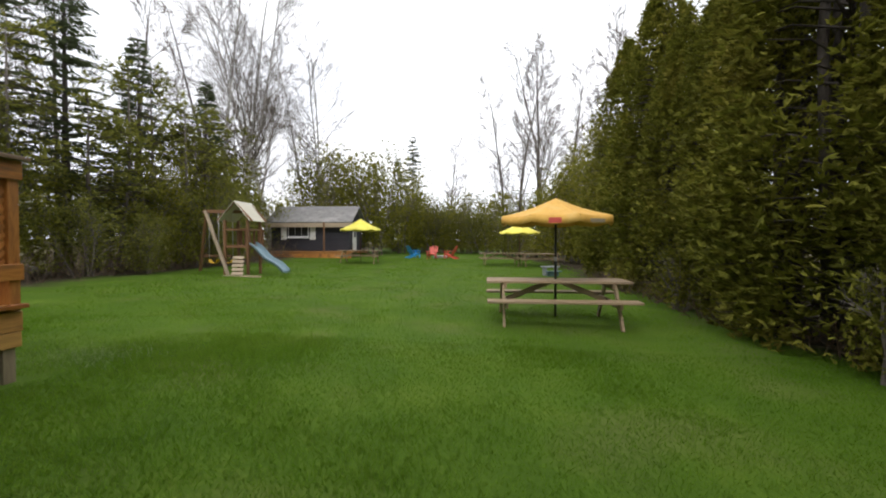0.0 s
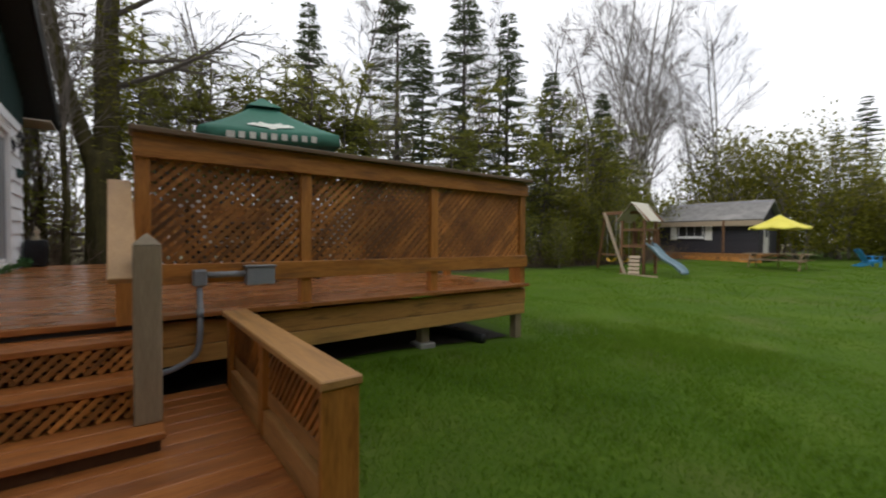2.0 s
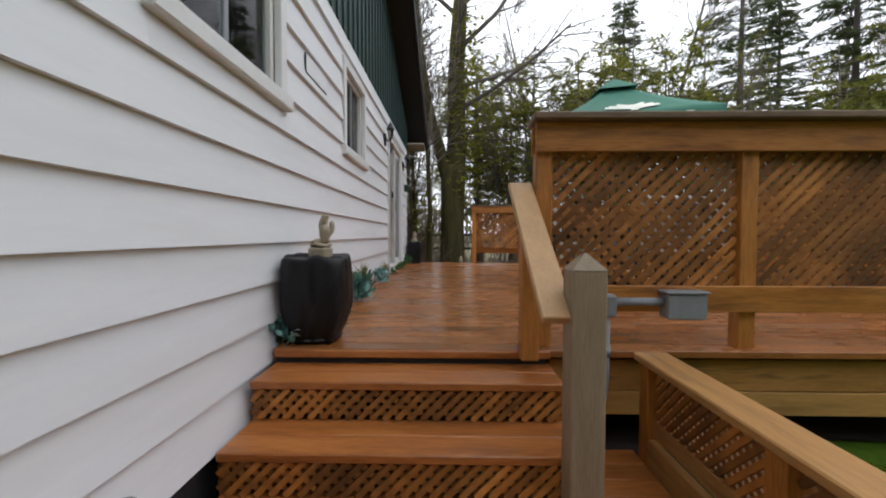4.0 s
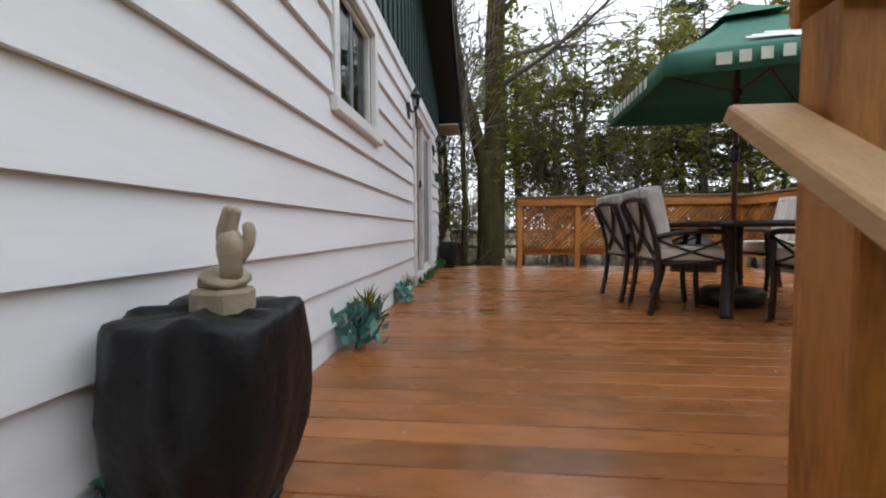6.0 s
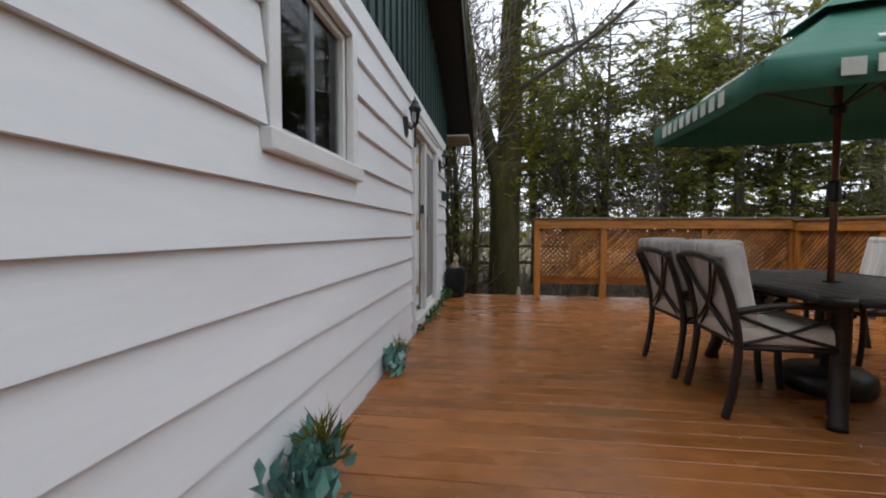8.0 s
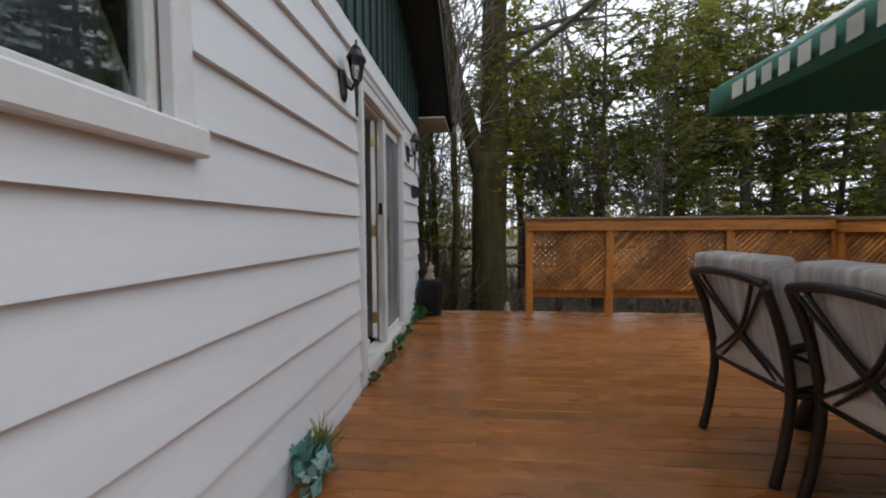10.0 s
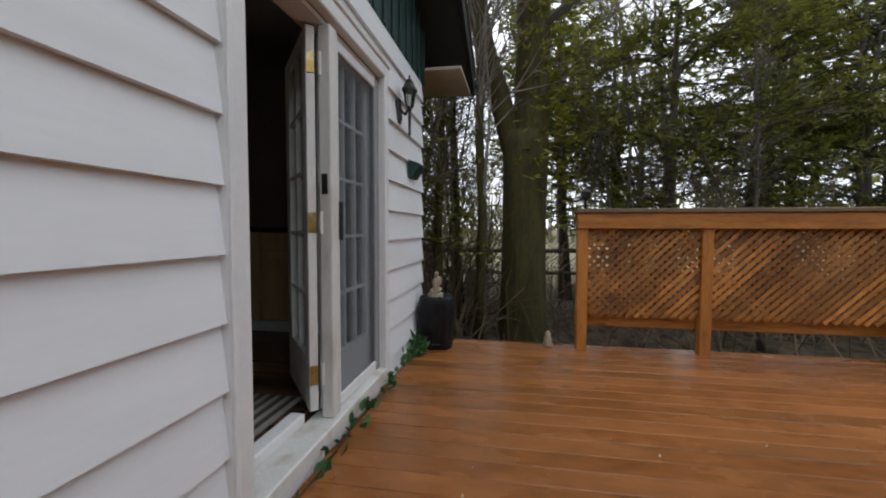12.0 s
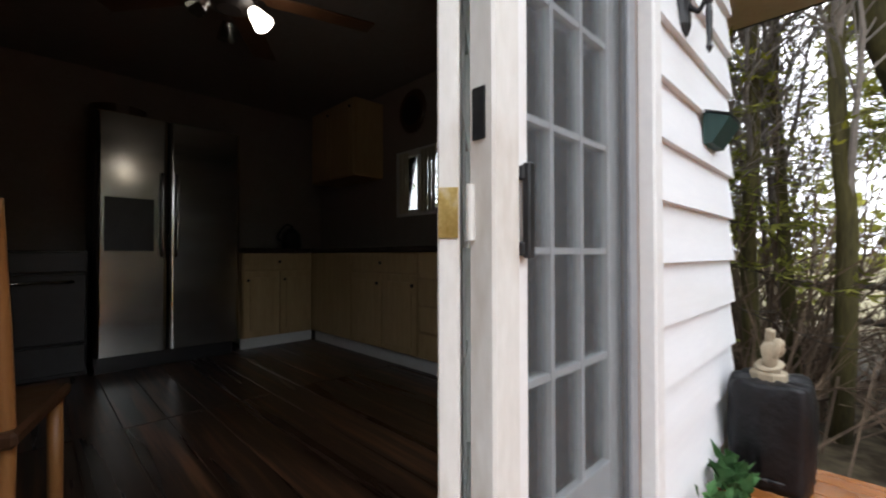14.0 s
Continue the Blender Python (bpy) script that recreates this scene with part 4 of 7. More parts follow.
ebox = thing("junction_box", "grey electrical box and conduit on the deck fence", "electrical box")
part("box", spanned(-3.8, -3.7, 0.16, 0.36, 1.125, 1.255, 0.006), M["pvc"], ebox)
part("box_lid", spanned(-3.812, -3.69, 0.15, 0.37, 1.257, 1.272, 0.004), M["pvc"], ebox)
part("conduit", tube_mesh("conduit", M["pvc"], [(-3.755, 0.165, 1.21), (-3.755, -0.1, 1.21)], 0.022, 10), None, ebox)
part("elbow_body", spanned(-3.79, -3.72, -0.18, -0.09, 1.13, 1.25, 0.012), M["pvc"], ebox)
part("downpipe", tube_mesh("downpipe", M["pvc"], [(-3.755, -0.135, 1.14)] + arc([(-3.755, -0.135, 0.8), (-3.755, -0.16, 0.66), (-3.755, -0.28, 0.58), (-3.755, -0.42, 0.55)]), 0.02, 10), None, ebox)
part("pipe_collar", tube_mesh("pipe_collar", M["pvc"], [(-3.755, -0.135, 0.92), (-3.755, -0.135, 0.97)], 0.025, 10), None, ebox)


# ---- the covered grill and the carved statues ----
def cover_mesh(wx, wy, h, seed, pinch=1.0):
    """A draped vinyl cover: a rounded box pinched towards the floor, with folds."""
    bm = bmesh.new()
    rings, n = [], 64
    prof = [(0.66, 0.0), (0.7, 0.06), (0.79, 0.13), (0.87, 0.2), (0.95, 0.3), (1.0, 0.4), (1.02, 0.5), (1.02, 0.6), (1.02, 0.7), (1.0, 0.8), (0.985, 0.9), (0.965, 0.96), (0.93, 0.99), (0.86, 1.0), (0.5, 1.0), (0.1, 1.0)]
    for r, z in prof:
        r = r if z > 0.85 else 1 - (1 - r) * pinch
        ring = []
        for k in range(n):
            a = 2 * math.pi * k / n
            c, s_ = math.cos(a), math.sin(a)
            p = (abs(c) ** 4.5 + abs(s_) ** 4.5) ** (-1 / 4.5)
            fold = 1 + (0.08 * (1 - z) + 0.025) * noise.noise((3.2 * c + seed, 3.2 * s_, z * 1.1)) + 0.05 * noise.noise((5 * c + 2 * z, 5 * s_ + seed, 4 * z)) + 0.022 * (1 - abs(2 * noise.noise((4 * c + 3 * z, 4 * s_ - 2 * z, seed + 3)))) * (1.1 - z)
            ring.append(bm.verts.new((wx * r * p * c * fold, wy * r * p * s_ * fold, h * z + 0.03 * noise.noise((2 * c, 2 * s_, seed)) * z)))
        rings.append(ring)
    for a, b in zip(rings, rings[1:]):
        for k in range(n):
            bm.faces.new((a[k], a[(k + 1) % n], b[(k + 1) % n], b[k]))
    bm.faces.new(rings[-1])
    bm.faces.new(list(reversed(rings[0])))
    return bm


def statue_mesh():
    """A carved stone statue: an octagonal plinth, a tilted collar and an upright palm with two tall fingers held together."""
    bm = bmesh.new()
    lathe(bm, [(0.096, 0.0), (0.096, 0.062), (0.088, 0.074), (0.05, 0.08)], 8)
    flat = set(bm.faces)
    for c, r, sc in (((-0.046, 0.0, 0.09), 0.046, (0.8, 1.0, 0.95)), ((0.03, -0.005, 0.085), 0.056, (0.9, 1.0, 0.5))):
        bmesh.ops.create_uvsphere(bm, u_segments=14, v_segments=9, radius=r, matrix=Matrix.Translation(c) @ Matrix.Diagonal((*sc, 1)))
    bmesh.ops.create_cone(bm, cap_ends=True, segments=24, radius1=0.078, radius2=0.066, depth=0.014, matrix=Matrix.Translation((0.012, 0.0, 0.115)) @ pose(0, 0, 0, 14, 17, 0))
    s = Soup()
    s.tube([(0.034, 0, 0.1), (0.036, 0, 0.145), (0.04, 0, 0.18), (0.04, 0, 0.215), (0.03, 0, 0.25)], [0.034, 0.034, 0.044, 0.046, 0.03], 14)
    for pts, r in (([(0.012, 0, 0.2), (0.004, 0, 0.25), (0.022, 0, 0.3), (0.036, 0, 0.334)], 0.019), ([(0.036, 0.01, 0.215), (0.034, 0.01, 0.265), (0.046, 0.01, 0.305), (0.056, 0.008, 0.33)], 0.0175), ([(0.062, 0.01, 0.17), (0.086, 0.022, 0.215), (0.084, 0.028, 0.262), (0.07, 0.034, 0.275)], 0.019), ([(0.05, 0.03, 0.2), (0.074, 0.046, 0.235), (0.07, 0.05, 0.262), (0.056, 0.046, 0.245)], 0.015), ([(0.03, 0.034, 0.17), (0.05, 0.052, 0.2), (0.062, 0.052, 0.232)], 0.016)):
        line = arc(pts, 4)
        n = len(line)
        s.tube(line, [r * (1 if i < n - 2 else (0.85 if i < n - 1 else 0.5)) for i in range(n)], 10)
    vs = [bm.verts.new(v) for v in s.v]
    for f in s.f:
        bm.faces.new([vs[i] for i in f])
    for f in bm.faces:
        f.smooth = f not in flat
    return bm


grill = thing("covered_grill", "grill under a black vinyl cover against the siding", "grill", pose(-3.965, -1.74, DECK_Z, 0, 0, 4))
part("fold_band", tube_mesh("fold_band", M["black"], [(0.137 * math.cos(0.2618 * k), 0.13 * math.sin(0.2618 * k), 0.02) for k in range(25)], 0.012, 6), None, grill, "gathered black hem cord")
part("cover", cover_mesh(0.19, 0.18, 0.485, 2.0), M["vinyl"], grill, "", True)
tagged(part("statue", statue_mesh(), M["stone"], None, "carved pale stone statue on the black grill cover"), category="statue").matrix_basis = pose(-3.97, -1.72, DECK_Z + 0.48, 0, 0, 78) @ Matrix.Scale(0.74, 4)
tub = thing("covered_barrel", "barrel under a black vinyl cover at the deck corner", "barrel", pose(-10.5, -1.75, DECK_Z))
part("cover", cover_mesh(0.15, 0.15, 0.46, 7.0, 0.35), M["vinyl"], tub, "", True)
part("drawstring", tube_mesh("drawstring", M["black"], [(0.142 * math.cos(0.2618 * k), 0.142 * math.sin(0.2618 * k), 0.05) for k in range(25)], 0.008, 6), None, tub, "gathered cord at the hem")
tagged(part("statue", statue_mesh(), M["stone"], None, "carved pale stone statue on the covered barrel"), category="statue").matrix_basis = pose(-10.5, -1.76, DECK_Z + 0.44, 0, 0, 20) @ Matrix.Scale(0.75, 4)
orn = bmesh.new()
lathe(orn, [(0.09, 0), (0.1, 0.04), (0.07, 0.1), (0.085, 0.14), (0.05, 0.2), (0.055, 0.24), (0.02, 0.3)], 10)
tagged(part("garden_ornament", orn, M["stone"], None, "small weathered stone garden ornament at the deck edge", True), category="ornament").matrix_basis = pose(-10.68, -0.74, DECK_Z, 0, 0, 0) @ Matrix.Scale(0.48, 4)


# ---- plants along the wall ----
def clump(leaves, size, spread, height, seed, wide=0.6):
    r = random.Random(seed)
    s = Soup()
    for _ in range(leaves):
        a, e = r.uniform(0, 6.283), r.uniform(0.15, 1.45)
        d = Vector((math.cos(a) * math.cos(e), math.sin(a) * math.cos(e), math.sin(e)))
        p = Vector((r.gauss(0, spread * 0.5), r.gauss(0, spread * 0.3), r.uniform(0.0, height)))
        side = d.cross(Vector((r.gauss(0, 1), r.gauss(0, 1), 1.5))).normalized()
        s.leaf(p, d, side, size * r.uniform(0.6, 1.2), size * wide * r.uniform(0.7, 1.2), r.uniform(0.1, 0.5))
    return s


def wall_plant(x, y, z, label, seed, sc, pale):
    t = thing("wall_plant", label, "plant", pose(x, y, z), "plants along the house wall")
    part("leaves", clump(120, 0.09 * sc, 0.13 * sc, 0.17 * sc, seed).mesh("leaves", M["teal_leaf"]), None, t)
    o = part("grassy_tuft", clump(130, 0.12 * sc, 0.05 * sc, 0.1 * sc, seed + 1, 0.07).mesh("grassy_tuft", M["olive_leaf"]), None, t)
    o.location = (-0.06 * sc, 0.03, 0.1 * sc)
    if pale:
        o = part("petals", clump(26, 0.06 * sc, 0.07 * sc, 0.08 * sc, seed + 2, 0.9).mesh("petals", M["pale_petal"]), None, t)
        o.location = (0.06 * sc, 0.05, 0.06 * sc)


wall_plant(-5.36, -1.82, DECK_Z, "dusty teal artificial plant with a green tuft on the deck", 3, 1.15, False)
wall_plant(-6.88, -1.85, DECK_Z, "small teal plant with pale blue flowers on the deck", 13, 0.85, True)
wall_plant(-3.9, -1.87, DECK_Z, "dusty teal plant at the foot of the grill", 23, 0.8, True)
for i, (x0, x1) in enumerate(((-8.0, -8.9), (-8.9, -9.7), (-9.7, -10.3))):
    r = random.Random(40 + i)
    s = Soup()
    for _ in range(26):
        a, e = r.uniform(0, 6.283), r.uniform(0.2, 1.3)
        d = Vector((math.cos(a) * math.cos(e), abs(math.sin(a)) * math.cos(e), math.sin(e)))
        s.leaf(Vector((r.uniform(x0, x1), -1.9 + r.uniform(0, 0.06), DECK_Z + r.uniform(0.0, 0.05 + 0.04 * i))), d, d.cross(Vector((r.gauss(0, 1), 0.2, 1))).normalized(), r.uniform(0.04, 0.085), r.uniform(0.03, 0.05), 0.4)
    t = thing("ivy_garland", "bright green ivy strip along the wall foot", "plant", group="ivy along the wall foot")
    part("leaves", s.mesh("leaves", M["ivy"]), None, t)
    part("vine", tube_mesh("vine", M["dark_bark"], arc([(x0, -1.9, DECK_Z + 0.01), ((x0 + x1) / 2, -1.87, DECK_Z + 0.015), (x1, -1.9, DECK_Z + 0.01)]), 0.004, 5), None, t)
t = thing("ivy_tuft", "bright green leafy plant beside the covered barrel", "plant", pose(-10.2, -1.86, DECK_Z))
part("leaves", clump(40, 0.11, 0.07, 0.12, 61, 0.6).mesh("leaves", M["ivy"]), None, t)


# ---- patio furniture ----
def patio_chair(m):
    """Faces +y; the origin is on the floor under the middle of the seat."""
    t = thing("patio_chair", "dark bronze metal patio chair with grey-beige cushions", "chair", m, "patio chairs round the table")
    for sx in (-1, 1):
        x = 0.27 * sx
        part("back_leg", tube_mesh("back_leg", M["bronze"], arc([(x, -0.3, 0.0), (x, -0.265, 0.18), (x, -0.245, 0.42), (x * 1.0, -0.29, 0.66), (x * 1.02, -0.37, 0.88)]), 0.022, 8), None, t)
        part("front_leg", tube_mesh("front_leg", M["bronze"], arc([(x, 0.27, 0.0), (x, 0.25, 0.2), (x, 0.25, 0.4), (x, 0.27, 0.6)]), 0.022, 8), None, t)
        part("armrest", tube_mesh("armrest", M["bronze"], arc([(x, -0.27, 0.6), (x * 1.06, -0.05, 0.645), (x * 1.08, 0.2, 0.64), (x * 1.03, 0.29, 0.6)]), 0.021, 8), None, t)
        part("side_cross", tube_mesh("side_cross", M["bronze"], arc([(x, -0.25, 0.58), (x, 0.02, 0.48), (x, 0.25, 0.42)]), 0.01, 6), None, t)
        part("side_cross", tube_mesh("side_cross", M["bronze"], arc([(x, -0.24, 0.42), (x, 0.02, 0.5), (x, 0.26, 0.6)]), 0.01, 6), None, t)
    part("top_bar", tube_mesh("top_bar", M["bronze"], arc([(-0.276, -0.37, 0.88), (-0.1, -0.385, 0.905), (0.1, -0.385, 0.905), (0.276, -0.37, 0.88)]), 0.02, 8), None, t)
    for z, y in ((0.42, -0.245), (0.4, 0.25)):
        part("seat_bar", tube_mesh("seat_bar", M["bronze"], [(-0.27, y, z), (0.27, y, z)], 0.016, 6), None, t)
    for sx in (-1, 1):
        part("seat_bar", tube_mesh("seat_bar", M["bronze"], [(0.268 * sx, -0.245, 0.405), (0.268 * sx, 0.25, 0.405)], 0.016, 6), None, t)
        for off in (0.0, 0.075):
            part("back_cross", tube_mesh("back_cross", M["bronze"], arc([(sx * (-0.27 + off), -0.25, 0.44), (sx * (0.02 + off * 0.4), -0.3, 0.64), (sx * (0.2 + off), -0.372, 0.89)]), 0.0095, 6), None, t)
    cb = boxes(((0, 0.015, 0.472), (0.53, 0.54, 0.115)))
    bmesh.ops.bevel(cb, geom=list(cb.edges), offset=0.035, segments=3, affect="EDGES", profile=0.6)
    part("seat_cushion", cb, M["cushion"], t, "", True)
    cb = boxes(((0, -0.235, 0.73), (0.53, 0.125, 0.5), (12, 0, 0)))
    bmesh.ops.bevel(cb, geom=list(cb.edges), offset=0.042, segments=3, affect="EDGES", profile=0.6)
    part("back_cushion", cb, M["stripe"], t, "grey-beige striped back cushion", True)
    cb = boxes(((0, -0.3, 0.945), (0.51, 0.165, 0.1), (4, 0, 0)))
    bmesh.ops.bevel(cb, geom=list(cb.edges), offset=0.033, segments=3, affect="EDGES", profile=0.6)
    part("cushion_roll", cb, M["stripe"], t, "", True)
    return t


TX, TY = -6.93, 1.1
ch = patio_chair(pose(-6.61, 0.49, DECK_Z, 0, 0, -3))
copy_thing(ch, pose(-7.27, 0.45, DECK_Z, 0, 0, 2))
copy_thing(ch, pose(-6.65, 1.98, DECK_Z, 0, 0, 178))
copy_thing(ch, pose(-7.75, 1.95, DECK_Z, 0, 0, 184))
copy_thing(ch, pose(-5.93, 1.2, DECK_Z, 0, 0, 82))

table = thing("patio_table", "dark metal oblong patio table with slatted top", "table", pose(TX, TY, DECK_Z))
slat = mesh_of(spanned(-0.78, 0.78, -0.058, 0.058, 0.695, 0.712, 0.003), "top_slat", M["bronze"])
for k in range(9):
    part("top_slat", slat, None, table).location = (0, -0.5 + 0.125 * k, 0)
rim = Soup()
cn = [(-0.72, -0.57), (0.72, -0.57), (0.82, -0.47), (0.82, 0.47), (0.72, 0.57), (-0.72, 0.57), (-0.82, 0.47), (-0.82, -0.47)]
for a, b in zip(cn, cn[1:] + cn[:1]):
    rim.tube([(a[0], a[1], 0.7), (b[0], b[1], 0.7)], [0.024, 0.024], 8)
part("rim", rim.mesh("rim", M["bronze"], True), None, table)
for sx in (-1, 1):
    for sy in (-1, 1):
        part("leg", tube_mesh("leg", M["bronze"], arc([(0.66 * sx, 0.42 * sy, 0), (0.6 * sx, 0.38 * sy, 0.2), (0.58 * sx, 0.36 * sy, 0.45), (0.63 * sx, 0.4 * sy, 0.69)]), 0.045, 8), None, table)
part("centre_ring", lathe(bmesh.new(), [(0.045, 0.714), (0.045, 0.722), (0.03, 0.722)], 14), M["bronze"], table)
bowl = thing("covered_fire_bowl", "round fire bowl under a dark cover behind the table", "fire bowl", pose(-9.95, 2.2, DECK_Z))
part("cover", lathe(bmesh.new(), [(0.3, 0.0), (0.33, 0.1), (0.37, 0.24), (0.365, 0.34), (0.3, 0.45), (0.18, 0.52), (0.04, 0.55)], 24), M["vinyl"], bowl, "", True)
part("base_ring", lathe(bmesh.new(), [(0.32, 0.0), (0.32, 0.03)], 20), M["bronze"], bowl)


def umbrella(name, label, m, corners, half, edge_z, apex_z, drop, cloth, pole_mat, pole_r, tilt=(0, 0, 0), vent=False, sag=0.0, turn=0.0, ring=None):
    u = thing(name, label, "umbrella", m)
    part("pole", tube_mesh("pole", pole_mat, [(0, 0, 0.06), (0, 0, apex_z - 0.02)], pole_r, 10), None, u)
    ring = ring or [(half * math.cos(radians(turn) + 2 * math.pi * k / corners), half * math.sin(radians(turn) + 2 * math.pi * k / corners), edge_z) for k in range(corners)]
    bm = bmesh.new()
    R = Matrix.Translation((0, 0, edge_z)) @ pose(0, 0, 0, *tilt) @ Matrix.Translation((0, 0, -edge_z))
    steps = 8
    for i in range(corners):
        a, b = Vector(ring[i]), Vector(ring[(i + 1) % corners])
        grid = []
        for r in range(steps + 1):
            f = r / steps
            row = []
            for k in range(steps + 1):
                t = k / steps
                p = Vector((0, 0, apex_z)).lerp(a.lerp(b, t), f)
                p.z -= (0.015 if corners == 4 else 0.035) * half * 4 * t * (1 - t) * f + 0.06 * half * math.sin(math.pi * f) * 0.6
                row.append(bm.verts.new(p))
            grid.append(row)
        for r in range(steps):
            for k in range(steps):
                bm.faces.new((grid[r][k], grid[r + 1][k], grid[r + 1][k + 1], grid[r][k + 1]))
        prev = None
        for k in range(steps + 1):
            t = k / steps
            p = grid[steps][k].co
            v2 = bm.verts.new(p - Vector((0, 0, drop * (1 - sag * abs(2 * t - 1) ** 1.5))) + Vector((p.x, p.y, 0)).normalized() * 0.01)
            if prev:
                bm.faces.new((grid[steps][k - 1], prev, v2, grid[steps][k]))
            prev = v2
    bmesh.ops.remove_doubles(bm, verts=bm.verts, dist=0.002)
    bmesh.ops.recalc_face_normals(bm, faces=bm.faces)
    bmesh.ops.transform(bm, matrix=R, verts=bm.verts)
    c = part("canopy", bm, cloth, u, "", True)
    sol = c.modifiers.new("thickness", "SOLIDIFY")
    sol.thickness = 0.003
    for k in range(corners):
        a = R @ (Vector(ring[k]) - Vector((0, 0, 0.015)))
        part("rib", tube_mesh("rib", pole_mat, [R @ Vector((0, 0, apex_z - 0.03)), (R @ Vector((0, 0, apex_z - 0.03))).lerp(a, 0.5) - Vector((0, 0, 0.045 * half)), a], 0.008, 6), None, u)
        mid = (R @ Vector((0, 0, apex_z - 0.03))).lerp(a, 0.5) - Vector((0, 0, 0.05 * half))
        part("strut", tube_mesh("strut", pole_mat, [(0, 0, edge_z - 0.1), mid], 0.007, 6), None, u)
    part("hub", lathe(bmesh.new(), [(0.04, edge_z - 0.14), (0.045, edge_z - 0.1), (0.03, edge_z - 0.08)], 10), M["black"], u)
    part("finial", lathe(bmesh.new(), [(0.012, 0), (0.018, 0.012), (0.01, 0.025), (0.003, 0.032)], 10, tuple(R @ Vector((0, 0, apex_z + (0.045 if vent else -0.005))))), pole_mat, u)
    if vent:
        vb = bmesh.new()
        top = vb.verts.new(R @ Vector((0, 0, apex_z + 0.055)))
        rg = [vb.verts.new(R @ (Vector((0, 0, apex_z + 0.035)).lerp(Vector(ring[k]), 0.27) + Vector((0, 0, 0.012)))) for k in range(corners)]
        for k in range(corners):
            vb.faces.new((top, rg[k], rg[(k + 1) % corners]))
        v = part("vent", vb, cloth, u)
        v.modifiers.new("thickness", "SOLIDIFY").thickness = 0.003
    return u, R, ring


HALF = 1.2
gu, GR, gring = umbrella("patio_umbrella", "dark green square market umbrella with cream print, standing open", pose(TX + 0.02, TY - 0.02, DECK_Z), 4, HALF, 1.94, 2.53, 0.15, M["green_cloth"], M["mahogany"], 0.021, vent=True, ring=[(1.05, 0.75, 1.95), (-0.75, 1.0, 1.95), (-0.9, -0.8, 1.94), (0.82, -0.93, 1.86)])
part("crank_box", lathe(bmesh.new(), [(0.026, 1.24), (0.036, 1.26), (0.036, 1.36), (0.026, 1.38)], 10), M["black"], gu)
part("crank_handle", tube_mesh("crank_handle", M["black"], [(0.03, 0, 1.3), (0.08, 0, 1.3), (0.08, 0, 1.25)], 0.008), None, gu)
part("base", lathe(bmesh.new(), [(0.22, 0.0), (0.245, 0.02), (0.25, 0.07), (0.245, 0.12), (0.215, 0.145), (0.06, 0.155), (0.04, 0.17), (0.035, 0.28)], 24), M["black"], gu, "", True)
UPZ = Vector((0, 0, 1))
# printed shapes: a row of blocks low on each panel and a pale antler-like mark above
for k in range(4):
    a, b = Vector(gring[k]), Vector(gring[(k + 1) % 4])
    along = (b - a).normalized()
    mid, top = (a + b) / 2, Vector((0, 0, 2.53))
    up = (top - mid).normalized()
    nrm = along.cross(up).normalized()
    if nrm.z < 0:
        nrm = -nrm

    def on_panel(u, f):
        """A point u metres along the panel and f of the way up, just above the sagging cloth."""
        return mid.lerp(top, f) + along * u - Vector((0, 0, 0.036 * HALF * math.sin(math.pi * (1 - f)))) + nrm * 0.006
    out = Vector((along.y, -along.x, 0))
    for i in range(9):
        pb = bmesh.new()
        u = (i - 4) * 0.125
        w = 0.095 if i == 0 else 0.07
        c = on_panel(u, 0.0) - Vector((0, 0, 0.015 * HALF + 0.07)) + out * 0.022
        bar(pb, c - UPZ * 0.04, c + UPZ * 0.04, w, 0.004, up=tuple(out))
        part("valance_print", pb, M["cream"], gu, "cream printed block")
    lb2 = bmesh.new()
    o = on_panel(0, 0.16)
    for sgn in (-1, 1):
        for da, du, ln in ((0.02, 0.0, 0.26), (0.03, 0.035, 0.2), (0.02, 0.075, 0.12)):
            bar(lb2, o + along * sgn * da + up * (du - 0.03), o + along * sgn * (da + ln) + up * (du + 0.05), 0.05, 0.004, up=tuple(nrm))
    bar(lb2, o - up * 0.09, o + up * 0.09, 0.08, 0.004, up=tuple(nrm))
    part("canopy_print", lb2, M["cream"], gu, "cream printed mark")


# ---- lawn furniture ----
def picnic_table(m, label, length=2.44, group="picnic tables on the lawn"):
    """Long side along x."""
    t = thing("picnic_table", label, "table", m, group)
    L = length / 2
    for k in range(5):
        y = -0.3 + 0.15 * k
        part("top_plank", spanned(-L, L, y - 0.07, y + 0.07, 0.7, 0.738, 0.005), M["table_wood"], t)
    for sy in (-1, 1):
        for dy in (0.63, 0.775):
            part("seat_plank", spanned(-L, L, sy * dy - 0.068, sy * dy + 0.068, 0.42, 0.458, 0.005), M["table_wood"], t)
    for sx in (-1, 1):
        x = sx * (L - 0.32)
        part("cleat", spanned(x - 0.02, x + 0.02, -0.36, 0.36, 0.61, 0.699, 0.004), M["table_wood"], t)
        part("seat_beam", spanned(x - 0.02, x + 0.02, -0.78, 0.78, 0.33, 0.419, 0.004), M["table_wood"], t)
        for sy in (-1, 1):
            lg = bmesh.new()
            bar(lg, (x + 0.042 * sx, sy * 0.72, -0.04), (x + 0.042 * sx, sy * 0.27, 0.69), 0.04, 0.09, up=(0, 1, 0), bevel=0.004)
            part("leg", lg, M["table_wood"], t)
        bb = bmesh.new()
        bar(bb, (x - 0.03 * sx, 0, 0.38), (sx * 0.12, 0, 0.69), 0.09, 0.038, up=(0, 1, 0), bevel=0.004)
        part("brace", bb, M["table_wood"], t)
    return t


